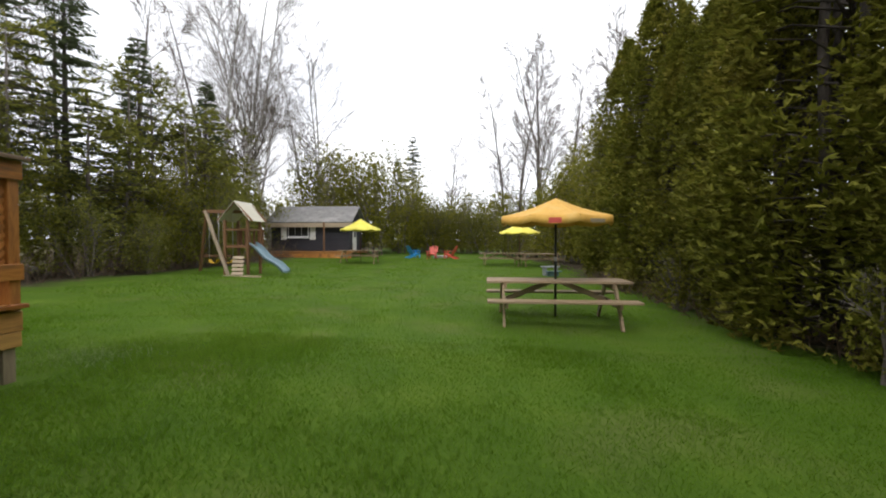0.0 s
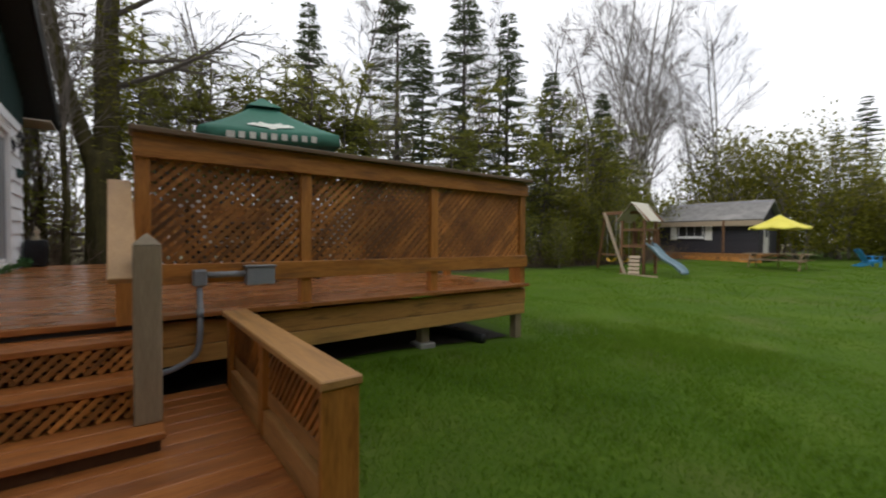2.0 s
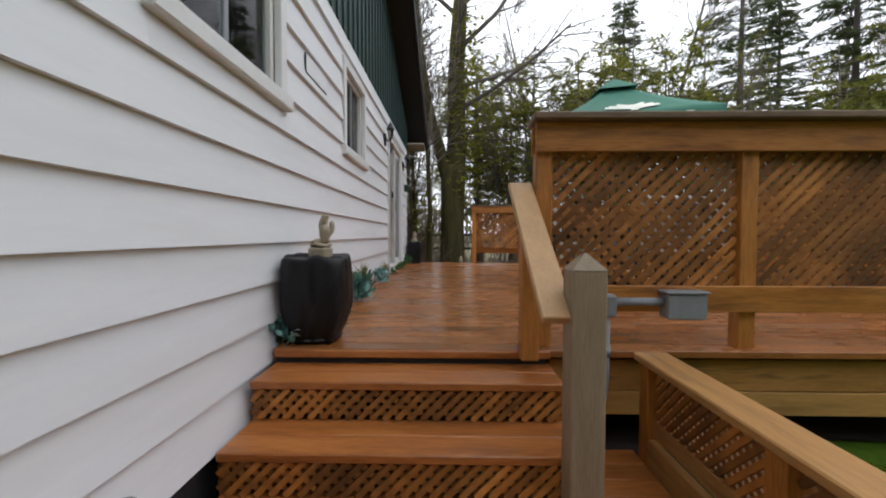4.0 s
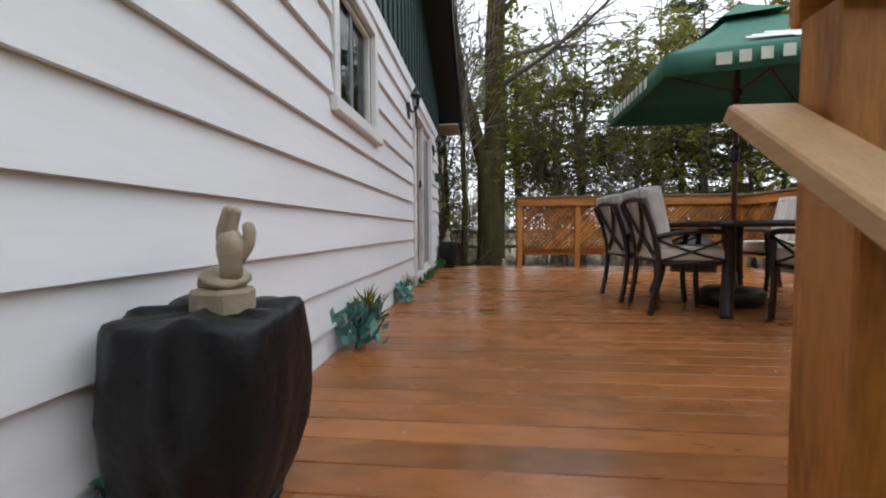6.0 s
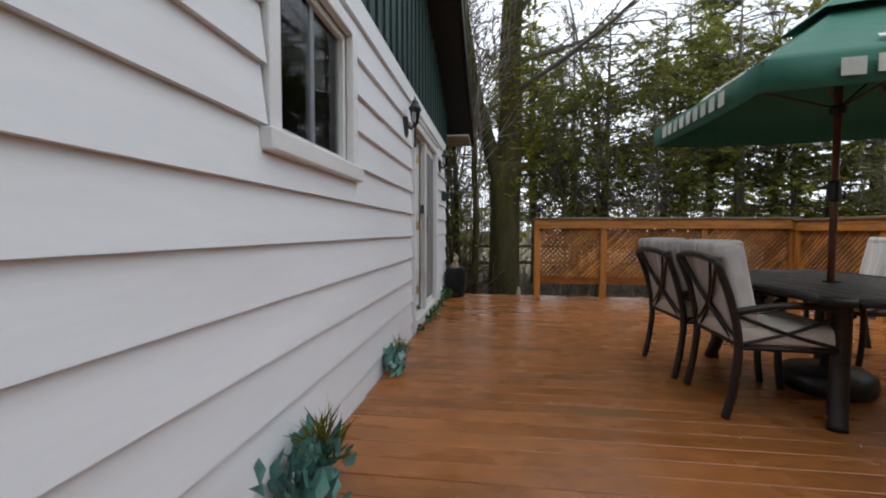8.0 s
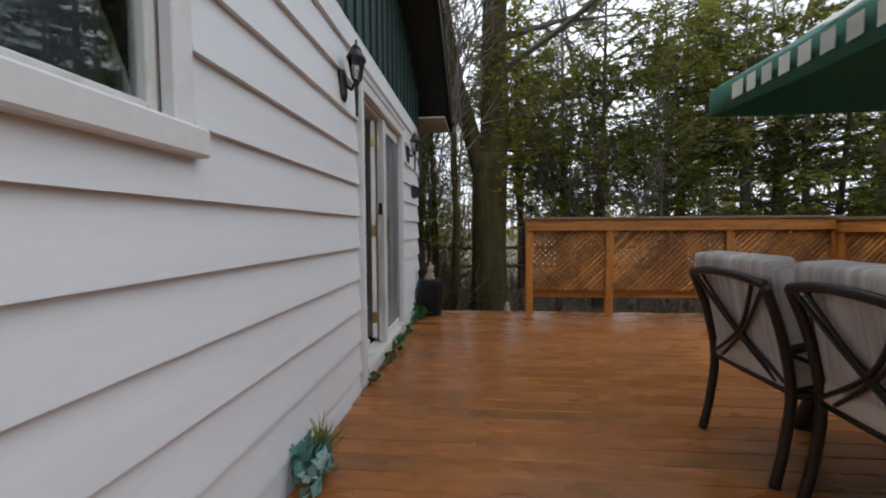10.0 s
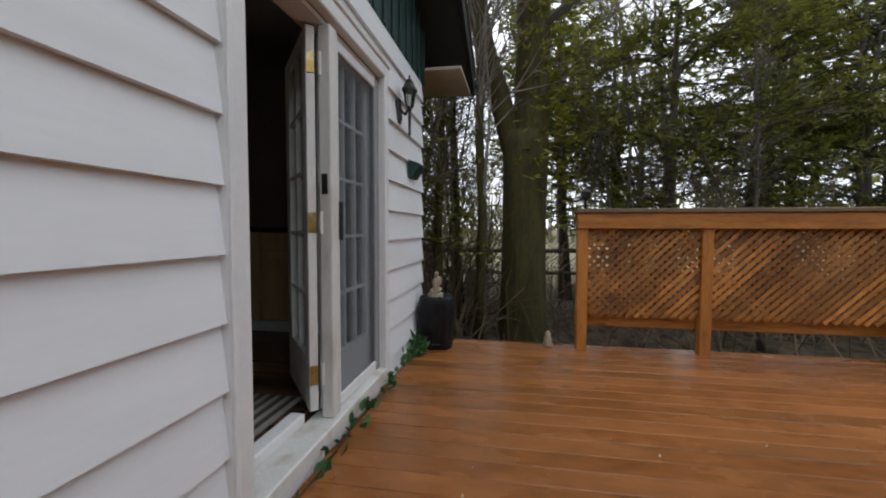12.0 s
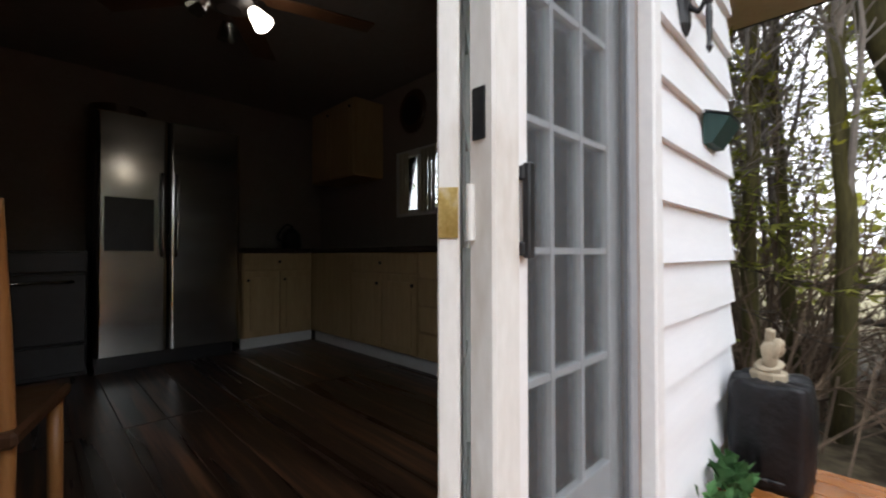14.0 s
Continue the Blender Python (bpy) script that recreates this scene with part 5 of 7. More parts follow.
pt = picnic_table(pose(1.6, 7.5, ground_z(1.6, 7.5), 0, 0, -2), "weathered wooden picnic table under the orange umbrella")
for x, y, rz, lab in ((2.0, 24.6, 2, "weathered wooden picnic table beside the hedge"), (4.25, 24.4, 3, "weathered wooden picnic table beside the hedge"), (-6.15, 23.6, 1, "weathered wooden picnic table under the yellow umbrella")):
    tagged(copy_thing(pt, pose(x, y, ground_z(x, y), 0, 0, rz)), lab)

ou, ORm, oring = umbrella("beer_garden_umbrella", "faded orange canvas umbrella with printed panels", pose(1.62, 7.6, ground_z(1.6, 7.5)), 8, 1.0, 1.86, 2.2, 0.13, M["orange_cloth"], M["black"], 0.022, sag=0.1, turn=10)
for k, (mat_k, w, h) in enumerate((("print_red", 0.2, 0.085), ("print_grey", 0.34, 0.06))):
    i = 5 + k
    a, b = Vector(oring[i]), Vector(oring[(i + 1) % 8])
    mid = (a + b) / 2
    out = Vector((mid.x, mid.y, 0)).normalized()
    along = (b - a).normalized()
    c = mid + out * 0.012 - Vector((0, 0, 0.1))
    pbm = bmesh.new()
    bar(pbm, c - along * w / 2, c + along * w / 2, 0.003, h, up=(0, 0, 1))
    part("valance_print", pbm, M[mat_k], ou, "red printed block" if k == 0 else "brown printed block")
part("pole_collar", lathe(bmesh.new(), [(0.03, 1.06), (0.03, 1.14)], 10), M["galv"], ou)
for x, y in ((3.1, 24.5), (-6.1, 23.6)):
    umbrella("beer_garden_umbrella", "bright yellow canvas umbrella over a picnic table", pose(x, y, ground_z(x, y)), 8, 1.2, 1.95, 2.55, 0.08, M["yellow_cloth"], M["mahogany"], 0.022, sag=0.5)


def garden_chair(m, colour, label):
    """A slatted reclining garden chair that faces +y."""
    t = thing("garden_chair", label, "chair", m, "chairs round the fire pit")
    for k in range(5):
        x = -0.22 + 0.11 * k
        hgt = 0.98 - 0.05 * abs(k - 2)
        b = bmesh.new()
        bar(b, (x, -0.12, 0.26), (x * 1.25, -0.5, hgt), 0.095, 0.02, up=(0, 1, 0), bevel=0.004)
        part("back_slat", b, M[colour], t)
    for k in range(5):
        y = -0.1 + 0.11 * k
        part("seat_slat", boxes(((0, y, 0.27 + 0.022 * k), (0.52, 0.095, 0.02), (11, 0, 0)), bevel=0.004), M[colour], t)
    for sx in (-1, 1):
        part("armrest", boxes(((0.33 * sx, 0.02, 0.56), (0.13, 0.72, 0.022)), bevel=0.004), M[colour], t)
        part("front_leg", boxes(((0.3 * sx, 0.33, 0.265), (0.03, 0.1, 0.58)), bevel=0.004), M[colour], t)
        b = bmesh.new()
        bar(b, (0.27 * sx, 0.36, 0.36), (0.27 * sx, -0.6, -0.02), 0.025, 0.11, up=(0, 0, 1), bevel=0.004)
        part("back_leg", b, M[colour], t)
    return t


for x, y, c, rz, lab in ((-3.95, 30.8, "blue_plastic", -55, "bright blue plastic garden chair on the lawn"), (-2.5, 30.2, "red_plastic", 170, "coral red plastic garden chair on the lawn"), (-1.2, 30.8, "red_plastic", 70, "coral red plastic garden chair turned sideways")):
    garden_chair(pose(x, y, ground_z(x, y), 0, 0, rz), c, lab)
pit = thing("fire_pit", "low ring of pale stones between the chairs", "fire pit", pose(-2.0, 32.0, ground_z(-2, 32)))
for k in range(10):
    a = 2 * math.pi * k / 10
    part("stone", boxes(((0.5 * math.cos(a), 0.5 * math.sin(a), 0.08), (0.16, 0.28, 0.18), (0, 0, math.degrees(a))), bevel=0.03), M["concrete"], pit)
crate = thing("kids_table", "low grey-blue plastic table beside the hedge", "table", pose(3.65, 18.3, ground_z(3.65, 18.3), 0, 0, 10))
part("tabletop", boxes(((0, 0, 0.4), (0.75, 0.45, 0.05)), bevel=0.02), M["pvc"], crate)
for sx in (-1, 1):
    part("leg", boxes(((0.25 * sx, 0, 0.19), (0.07, 0.4, 0.38)), bevel=0.015), M["pvc"], crate)
part("bench_seat", boxes(((0, -0.38, 0.22), (0.7, 0.18, 0.05)), bevel=0.015), M["slide"], crate)
part("bench_leg", boxes(((0, -0.3, 0.1), (0.5, 0.1, 0.2)), bevel=0.015), M["slide"], crate)


# ---- play set ----
def play_set():
    t = thing("play_set", "red-brown wooden swing set with slide and cream canvas roof", "play set", pose(-0.42, 0.1, 0.2) @ Matrix.Scale(0.92, 4))

    def pole(name, a, b, w=0.09, material="play_wood", label=""):
        bm = bmesh.new()
        bar(bm, a, b, w, w, up=(0, 1, 0) if abs(Vector(b).z - Vector(a).z) > 0.4 else (0, 0, 1), bevel=0.005)
        return part(name, bm, M[material], t, label)
    y = 16.4
    pole("swing_beam", (-10.35, y, 2.6), (-8.6, y + 0.2, 2.6), 0.14)
    pole("frame_leg", (-10.25, y - 0.05, 2.62), (-8.8, y - 0.75, -0.2), 0.1, "pale_wood", "pale weathered leg")
    pole("frame_leg", (-10.25, y + 0.05, 2.62), (-11.35, y + 1.2, -0.2), 0.1)
    pole("cross_bar", (-11.1, y + 0.9, 0.75), (-9.4, y + 0.4, 0.75), 0.09)
    px, py = (-9.3, -8.35), (y - 0.25, y + 0.75)
    for x in px:
        for yy in py:
            pole("tower_post", (x, yy, -0.2), (x, yy, 2.25), 0.1)
    for z in (1.15, 1.85):
        for yy in py:
            pole("tower_rail", (px[0], yy, z), (px[1], yy, z), 0.08)
        for x in px:
            pole("tower_rail", (x, py[0], z), (x, py[1], z), 0.08)
    for k in range(7):
        part("platform_plank", spanned(px[0] + 0.16 * k, px[0] + 0.16 * k + 0.14, py[0], py[1], 1.19, 1.225, 0.004), M["play_wood"], t)
    for k in range(6):
        part("wall_slat", spanned(px[0] + 0.04 + 0.19 * k, px[0] + 0.13 + 0.19 * k, py[1] + 0.05, py[1] + 0.07, 1.2, 1.9, 0.003), M["play_wood"], t)
    rb = bmesh.new()
    xm = (px[0] + px[1]) / 2
    for sx in (-1, 1):
        vs = [rb.verts.new(p) for p in ((xm, py[0] - 0.2, 3.0), (xm, py[1] + 0.2, 3.0), (xm + sx * 0.65, py[1] + 0.2, 2.2), (xm + sx * 0.65, py[0] - 0.2, 2.2))]
        rb.faces.new(vs)
    c = part("canvas_roof", rb, M["canvas"], t, "cream canvas roof")
    c.modifiers.new("thickness", "SOLIDIFY").thickness = 0.01
    for sx in (-1, 1):
        pole("rafter", (xm, py[0] - 0.1, 2.96), (xm + sx * 0.72, py[0] - 0.1, 2.2), 0.06)
        pole("rafter", (xm, py[1] + 0.1, 2.96), (xm + sx * 0.72, py[1] + 0.1, 2.2), 0.06)
    # wavy slide
    sb = bmesh.new()
    rows = []
    for k in range(19):
        f = k / 18
        x, z = -8.35 + 1.55 * f, 1.22 - 1.12 * f + 0.05 * math.sin(f * 9.5)
        yy = py[0] + 0.3 - 0.25 * f
        rows.append([sb.verts.new(Vector((x, yy, z)) + Vector((0.16, 0.98, 0)) * w + Vector((0, 0, h))) for w, h in ((-0.27, 0.15), (-0.25, 0.02), (0, 0), (0.25, 0.02), (0.27, 0.15))])
    for a, b in zip(rows, rows[1:]):
        for k in range(4):
            sb.faces.new((a[k], a[k + 1], b[k + 1], b[k]))
    s = part("slide", sb, M["slide"], t, "grey-blue wavy plastic slide", True)
    s.modifiers.new("thickness", "SOLIDIFY").thickness = 0.02
    # climbing ramp
    for k in range(5):
        z = 0.12 + 0.15 * k
        part("ramp_plank", boxes(((-8.45 - 0.05 * k, py[0] - 0.62 + 0.11 * k, z), (0.46, 0.03, 0.13), (-38, 0, 0)), bevel=0.004), M["pale_wood"], t)
    # swings
    for xs in (-9.95, -9.35):
        for dx in (-0.2, 0.2):
            part("rope", tube_mesh("rope", M["rope"], [(xs + dx, y + 0.05, 2.55), (xs + dx, y + 0.05, 0.62)], 0.014, 6), None, t, )
        sw = bmesh.new()
        rows = [[sw.verts.new((xs + 0.2 * math.sin(a), y + 0.05 + d, 0.62 - 0.16 * math.cos(a))) for d in (-0.11, 0.11)] for a in [radians(-90 + 18 * k) for k in range(11)]]
        for a, b in zip(rows, rows[1:]):
            sw.faces.new((a[0], a[1], b[1], b[0]))
        q = part("swing_seat", sw, M["yellow_plastic"], t, "yellow plastic swing seat", True)
        q.modifiers.new("thickness", "SOLIDIFY").thickness = 0.03
    part("sand_edge", spanned(-8.9, -7.4, py[0] - 0.9, py[0] - 0.8, -0.05, 0.06, 0.005), M["pale_wood"], t)
    return t


play_set()


# ---- shed ----
def shed():
    X0, X1, Y0, Y1, Z0, ZW, ZR = -14.0, -8.3, 29.0, 32.5, 0.75, 2.85, 3.95
    t = thing("garden_shed", "dark navy wooden shed with grey shingle roof and white window", "shed")
    part("body", spanned(X0, X1, Y0 + 0.05, Y1, Z0, ZW), M["shed_wall"], t)
    for k in range(9):
        z = Z0 + (ZW - Z0) * k / 9
        part("wall_board", spanned(X0, X1, Y0, Y0 + 0.045, z + 0.01, z + (ZW - Z0) / 9 - 0.004, 0.006), M["shed_wall"], t)
    ym = (Y0 + Y1) / 2
    for x in (X0, X1):
        g = bmesh.new()
        g.faces.new([g.verts.new(p) for p in ((x, Y0, ZW), (x, Y1, ZW), (x, ym, ZR))])
        part("gable", g, M["shed_wall"], t).modifiers.new("thickness", "SOLIDIFY").thickness = 0.05
    for sy in (-1, 1):
        r = bmesh.new()
        y_out = ym + sy * (Y1 - Y0 + 0.7) / 2
        z_out = ZW - 0.2
        vs = [r.verts.new(p) for p in ((X0 - 0.25, ym, ZR + 0.06), (X1 + 0.3, ym, ZR + 0.06), (X1 + 0.3, y_out, z_out + 0.1), (X0 - 0.25, y_out, z_out + 0.1))]
        r.faces.new(vs)
        part("roof", r, M["shed_roof"], t, "grey weathered shingles").modifiers.new("thickness", "SOLIDIFY").thickness = 0.07
        part("fascia", spanned(X0 - 0.25, X1 + 0.3, y_out - 0.03, y_out, z_out - 0.22, z_out + 0.09), M["pale_wood"], t, "pale weathered fascia")
    part("platform", spanned(X0 - 0.1, X1 + 0.4, Y0 - 1.0, Y1, Z0 - 0.16, Z0), M["cedar_h"], t)
    part("skirt", spanned(X0 - 0.1, X1 + 0.4, Y0 - 0.99, Y0 - 0.95, 0.1, Z0 - 0.17), M["lattice"], t)
    wx = -12.0
    w = part("window", spanned(wx - 0.75, wx + 0.75, Y0 - 0.03, Y0 - 0.004, 1.75, 2.5), M["white"], t)
    for k in range(3):
        q = part("pane", spanned(wx - 0.69 + 0.47 * k, wx - 0.25 + 0.47 * k, Y0 - 0.04, Y0 - 0.032, 1.81, 2.44), M["black"], w, "dark glass pane")
    part("sill", spanned(wx - 0.9, wx + 0.9, Y0 - 0.12, Y0 - 0.031, 1.66, 1.74), M["white"], w)
    for sx in (-1, 1):
        part("shutter", spanned(wx + sx * 1.05 - 0.2, wx + sx * 1.05 + 0.2, Y0 - 0.04, Y0 - 0.003, 1.55, 2.55, 0.01), M["old_white"], t)
    d = part("door", spanned(X1 + 0.001, X1 + 0.05, Y0 + 0.8, Y0 + 1.7, Z0, Z0 + 1.95, 0.01), M["old_white"], t, "pale door")
    part("pane", spanned(X1 + 0.051, X1 + 0.06, Y0 + 1.0, Y0 + 1.5, Z0 + 1.0, Z0 + 1.75), M["black"], d)
    part("post", spanned(X1 - 1.6, X1 - 1.5, Y0 - 0.9, Y0 - 0.8, Z0, 2.75), M["play_wood"], t)


shed()


# ---- kitchen ----
KW, KS = -10.6, -6.12


def cabinet(name, label, x0, x1, y0, y1, z0, z1, face, doors, drawers=0, group="kitchen cabinets"):
    """face: 'x' looks towards +x, 'y' towards +y. doors: how many side by side."""
    t = thing(name, label, "cabinet", group=group)
    part("body", spanned(x0, x1, y0, y1, z0, z1), M["maple"], t)

    def front(a, b, c, d, nm):
        def slab(a, b, c, d, o, th, bev):
            if face == "x":
                return spanned(x1 + o, x1 + o + th, a, b, c, d, bev)
            return spanned(a, b, y1 + o, y1 + o + th, c, d, bev)
        p = part(nm, slab(a, b, c, d, 0.001, 0.018, 0.004), M["maple"], t)
        if d - c > 0.2:
            part("raised_panel", slab(a + 0.055, b - 0.055, c + 0.055, d - 0.055, 0.0195, 0.008, 0.006), M["maple"], p)
        k = bmesh.new()
        mid = ((a + b) / 2 if nm == "drawer" else b - 0.04, (c + d) / 2 if nm == "drawer" else d - 0.08)
        at = (x1 + 0.032, mid[0], mid[1]) if face == "x" else (mid[0], y1 + 0.032, mid[1])
        bmesh.ops.create_uvsphere(k, u_segments=8, v_segments=6, radius=0.014, matrix=Matrix.Translation(at))
        part("knob", k, M["black"], p)
    u0, u1 = (y0, y1) if face == "x" else (x0, x1)
    if drawers:
        hs = (z1 - z0) / drawers
        for j in range(drawers):
            front(u0 + 0.01, u1 - 0.01, z0 + hs * j + 0.006, z0 + hs * (j + 1) - 0.006, "drawer")
    else:
        w = (u1 - u0) / doors
        low = z1 - 0.17 if z1 - z0 > 0.75 and doors > 1 else z1
        for j in range(doors):
            front(u0 + w * j + 0.008, u0 + w * (j + 1) - 0.008, z0 + 0.008, low - 0.008, "door")
        if low < z1:
            front(u0 + 0.008, u1 - 0.008, low + 0.004, z1 - 0.006, "drawer")
    return t


CZ0, CZ1 = KIT_Z + 0.1, KIT_Z + 0.9
for i, (a, b, dr) in enumerate(((-4.72, -3.81, 0), (-3.8, -3.3, 4), (-3.29, -2.5, 0))):
    cabinet("base_cabinet", "light maple base cabinet with %s" % ("four drawers" if dr else "panelled doors"), KW, -10.17, a, b, CZ0, CZ1, "x", 2 if b - a > 0.7 else 1, dr)
filler = thing("base_cabinet", "light maple plain corner panel between the cabinets", "cabinet", group="kitchen cabinets")
part("body", spanned(KW, -10.17, KS, -4.73, CZ0, CZ1), M["maple"], filler)
part("panel", spanned(-10.168, -10.155, -5.47, -4.74, CZ0 + 0.006, CZ1 - 0.006, 0.003), M["maple"], filler)
cabinet("base_cabinet", "light maple corner base cabinet with plain doors", -10.16, -9.47, KS, -5.5, CZ0, CZ1, "y", 2)
tagged(part("worktop", boxes(((-10.37, -4.3, KIT_Z + 0.925), (0.46, 3.64, 0.04)), ((-9.805, -5.795, KIT_Z + 0.925), (0.67, 0.65, 0.04)), bevel=0.004), M["counter"], None, "dark brown kitchen worktop on the base cabinets"), category="worktop")
tagged(part("toe_kick", boxes(((-10.2, -3.98, KIT_Z + 0.05), (0.03, 2.96, 0.1)), ((-9.82, -5.53, KIT_Z + 0.05), (0.7, 0.03, 0.1))), M["white"]), "white plinth under the base cabinets", "baseboard", kind="structure")
cabinet("wall_cabinet", "maple wall cabinet in the kitchen corner", KW, -10.27, -5.68, -4.85, 2.75, 3.5, "x", 2)

fridge = thing("fridge", "stainless steel side-by-side fridge with water dispenser", "fridge", pose(-8.89, KS + 0.02, KIT_Z) @ Matrix.Diagonal((1.05, 1.0, 1.06, 1)))
part("body", spanned(-0.46, 0.46, 0, 0.66, 0.03, 1.82, 0.005), M["black"], fridge)
for nm, a, b in (("door", -0.49, 0.022), ("door", 0.028, 0.46)):
    fb = spanned(a, b, 0.665, 0.74, 0.12, 1.84)
    bmesh.ops.bevel(fb, geom=[e for e in fb.edges if abs(e.verts[0].co.z - e.verts[1].co.z) > 0.5 and e.verts[0].co.y > 0.7], offset=0.03, segments=4, affect="EDGES", profile=0.5)
    d = part(nm, fb, M["steel"], fridge, "", False)
    hx = -0.02 if a < -0.1 else 0.07
    part("handle", tube_mesh("handle", M["steel"], arc([(hx, 0.74, 0.82), (hx, 0.79, 0.88), (hx, 0.795, 1.1), (hx, 0.79, 1.38), (hx, 0.74, 1.44)]), 0.012), None, d)
part("dispenser", spanned(0.12, 0.41, 0.742, 0.75, 0.86, 1.24, 0.003), M["black"], fridge, "black water dispenser")
part("grille", spanned(-0.45, 0.45, 0.6, 0.68, 0.0, 0.115), M["black"], fridge)
rg = thing("range_cooker", "stainless steel and black range beside the fridge", "stove", pose(-7.98, KS + 0.02, KIT_Z))
part("body", spanned(-0.4, 0.4, 0, 0.62, 0.0, 0.9, 0.005), M["black"], rg)
part("oven_door", spanned(-0.39, 0.39, 0.621, 0.65, 0.25, 0.74, 0.006), M["black"], rg)
part("drawer", spanned(-0.39, 0.39, 0.621, 0.645, 0.03, 0.235, 0.006), M["black"], rg)
part("control_panel", spanned(-0.4, 0.4, 0.621, 0.65, 0.755, 0.9, 0.006), M["black"], rg)
part("oven_handle", tube_mesh("oven_handle", M["steel"], [(-0.32, 0.69, 0.69), (0.32, 0.69, 0.69)], 0.012), None, rg)
part("cooktop", spanned(-0.4, 0.4, 0.0, 0.64, 0.902, 0.915), M["black"], rg)
cabinet("base_cabinet", "light maple base cabinet beside the range", -7.5, -6.3, KS, -5.5, CZ0, CZ1, "y", 2)
basket = thing("basket", "dark wicker basket on top of the fridge", "basket", pose(-8.6, -5.87, KIT_Z + 1.95))
part("body", lathe(bmesh.new(), [(0.13, 0), (0.18, 0.1), (0.2, 0.16), (0.17, 0.16), (0.14, 0.03)], 14), M["dark_wood"], basket)
kettle = thing("kettle", "dark kettle on the worktop corner", "kettle", pose(-10.1, -5.85, KIT_Z + 0.945))
part("body", lathe(bmesh.new(), [(0.1, 0), (0.11, 0.06), (0.09, 0.17), (0.05, 0.21), (0.015, 0.235)], 16), M["black"], kettle)
part("handle", tube_mesh("handle", M["black"], arc([(0.09, 0, 0.08), (0.15, 0, 0.13), (0.06, 0, 0.26), (-0.02, 0, 0.24)]), 0.01), None, kettle)
clock = thing("wall_clock", "dark oval wooden wall clock above the kitchen window", "clock", pose(KW + 0.01, -4.36, 3.31))
cb = lathe(bmesh.new(), [(0.15, 0.0), (0.17, 0.015), (0.15, 0.035), (0.12, 0.03)], 24)
o = part("case", cb, M["dark_wood"], clock)
o.matrix_basis = pose(0, 0, 0, 0, 90, 0) @ Matrix.Diagonal((1.2, 1.1, 1, 1))
part("face", lathe(bmesh.new(), [(0.115, 0.031), (0.115, 0.034)], 24), M["black"], clock).matrix_basis = pose(0, 0, 0, 0, 90, 0) @ Matrix.Diagonal((1.2, 1.1, 1, 1))
kwin = thing("window_3", "small white kitchen window in two sashes", "window", kind="structure")
for a, b, c, d in ((-4.62, -4.56, 2.34, 2.96), (-4.04, -3.98, 2.34, 2.96), (-4.56, -4.04, 2.34, 2.4), (-4.56, -4.04, 2.9, 2.96), (-4.32, -4.28, 2.4, 2.9)):
    part("window_frame", spanned(-10.655, -10.59, a, b, c, d, 0.004), M["white"], kwin)
q = part("pane", spanned(-10.63, -10.625, -4.56, -4.04, 2.4, 2.9), M["glass"], kwin)
q.visible_shadow = False

for y0, y1 in ((-4.55, -4.4), (-4.25, -4.05)):
    part("curtain", boxes(*[((-10.578 + 0.008 * (k % 2), y0 + 0.025 * k + 0.012, 2.65), (0.006, 0.025, 0.56)) for k in range(int((y1 - y0) / 0.025))]), M["canvas"], kwin, "pale drape in narrow folds")

fan = thing("ceiling_fan", "dark ceiling fan with frosted glass lamp shades, one lit", "ceiling fan", pose(-8.7, -3.4, 3.42))
part("rod", tube_mesh("rod", M["bronze"], [(0, 0, 0.16), (0, 0, -0.2)], 0.015), None, fan)
part("motor", lathe(bmesh.new(), [(0.05, -0.36), (0.11, -0.33), (0.12, -0.25), (0.08, -0.2), (0.03, -0.19)], 18), M["bronze"], fan)
part("canopy", lathe(bmesh.new(), [(0.03, 0.11), (0.07, 0.15), (0.07, 0.178)], 14), M["bronze"], fan)
for k in range(5):
    a = 72 * k + 20
    bl = boxes(((0.4, 0, -0.27), (0.5, 0.13, 0.008), (8, 0, 0)), ((0.13, 0, -0.27), (0.1, 0.03, 0.01)), bevel=0.003)
    bmesh.ops.transform(bl, matrix=pose(0, 0, 0, 0, 0, a), verts=bl.verts)
    part("blade", bl, M["dark_wood"], fan)
for k in range(3):
    a = radians(120 * k + 136)
    dx, dy = math.cos(a), math.sin(a)
    sh = part("shade", lathe(bmesh.new(), [(0.022, 0.0), (0.036, -0.035), (0.047, -0.085), (0.045, -0.085), (0.032, -0.035), (0.018, -0.004)], 14), M["bulb"] if k == 0 else M["lamp_glass"], fan, "lit frosted shade" if k == 0 else "frosted shade")
    sh.matrix_basis = Matrix.Translation((0.1 * dx, 0.1 * dy, -0.36)) @ pose(0, 0, 0, 0, 0, 120 * k + 136) @ pose(0, 0, 0, 0, -38, 0)
lamp = new("fan_lamp", bpy.data.lights.new("fan_lamp", "POINT"))
lamp.data.energy, lamp.data.color, lamp.data.shadow_soft_size = 0.3, (1.0, 0.85, 0.66), 0.04
lamp.location = (-8.7 - 0.15, -3.4 + 0.14, 2.93)

kchair = thing("kitchen_chair", "honey brown wooden chair with dark seat just inside the door", "chair", pose(-7.905, -3.06, KIT_Z, 0, 0, 165))
for sx in (-1, 1):
    part("back_leg", tube_mesh("back_leg", M["chair_wood"], arc([(0.2 * sx, -0.22, 0), (0.2 * sx, -0.18, 0.45), (0.2 * sx, -0.27, 1.0)]), 0.02), None, kchair)
    part("front_leg", tube_mesh("front_leg", M["chair_wood"], [(0.2 * sx, 0.2, 0), (0.2 * sx, 0.18, 0.44)], 0.02), None, kchair)
part("seat", boxes(((0, 0, 0.46), (0.46, 0.44, 0.04)), bevel=0.01), M["dark_wood"], kchair)
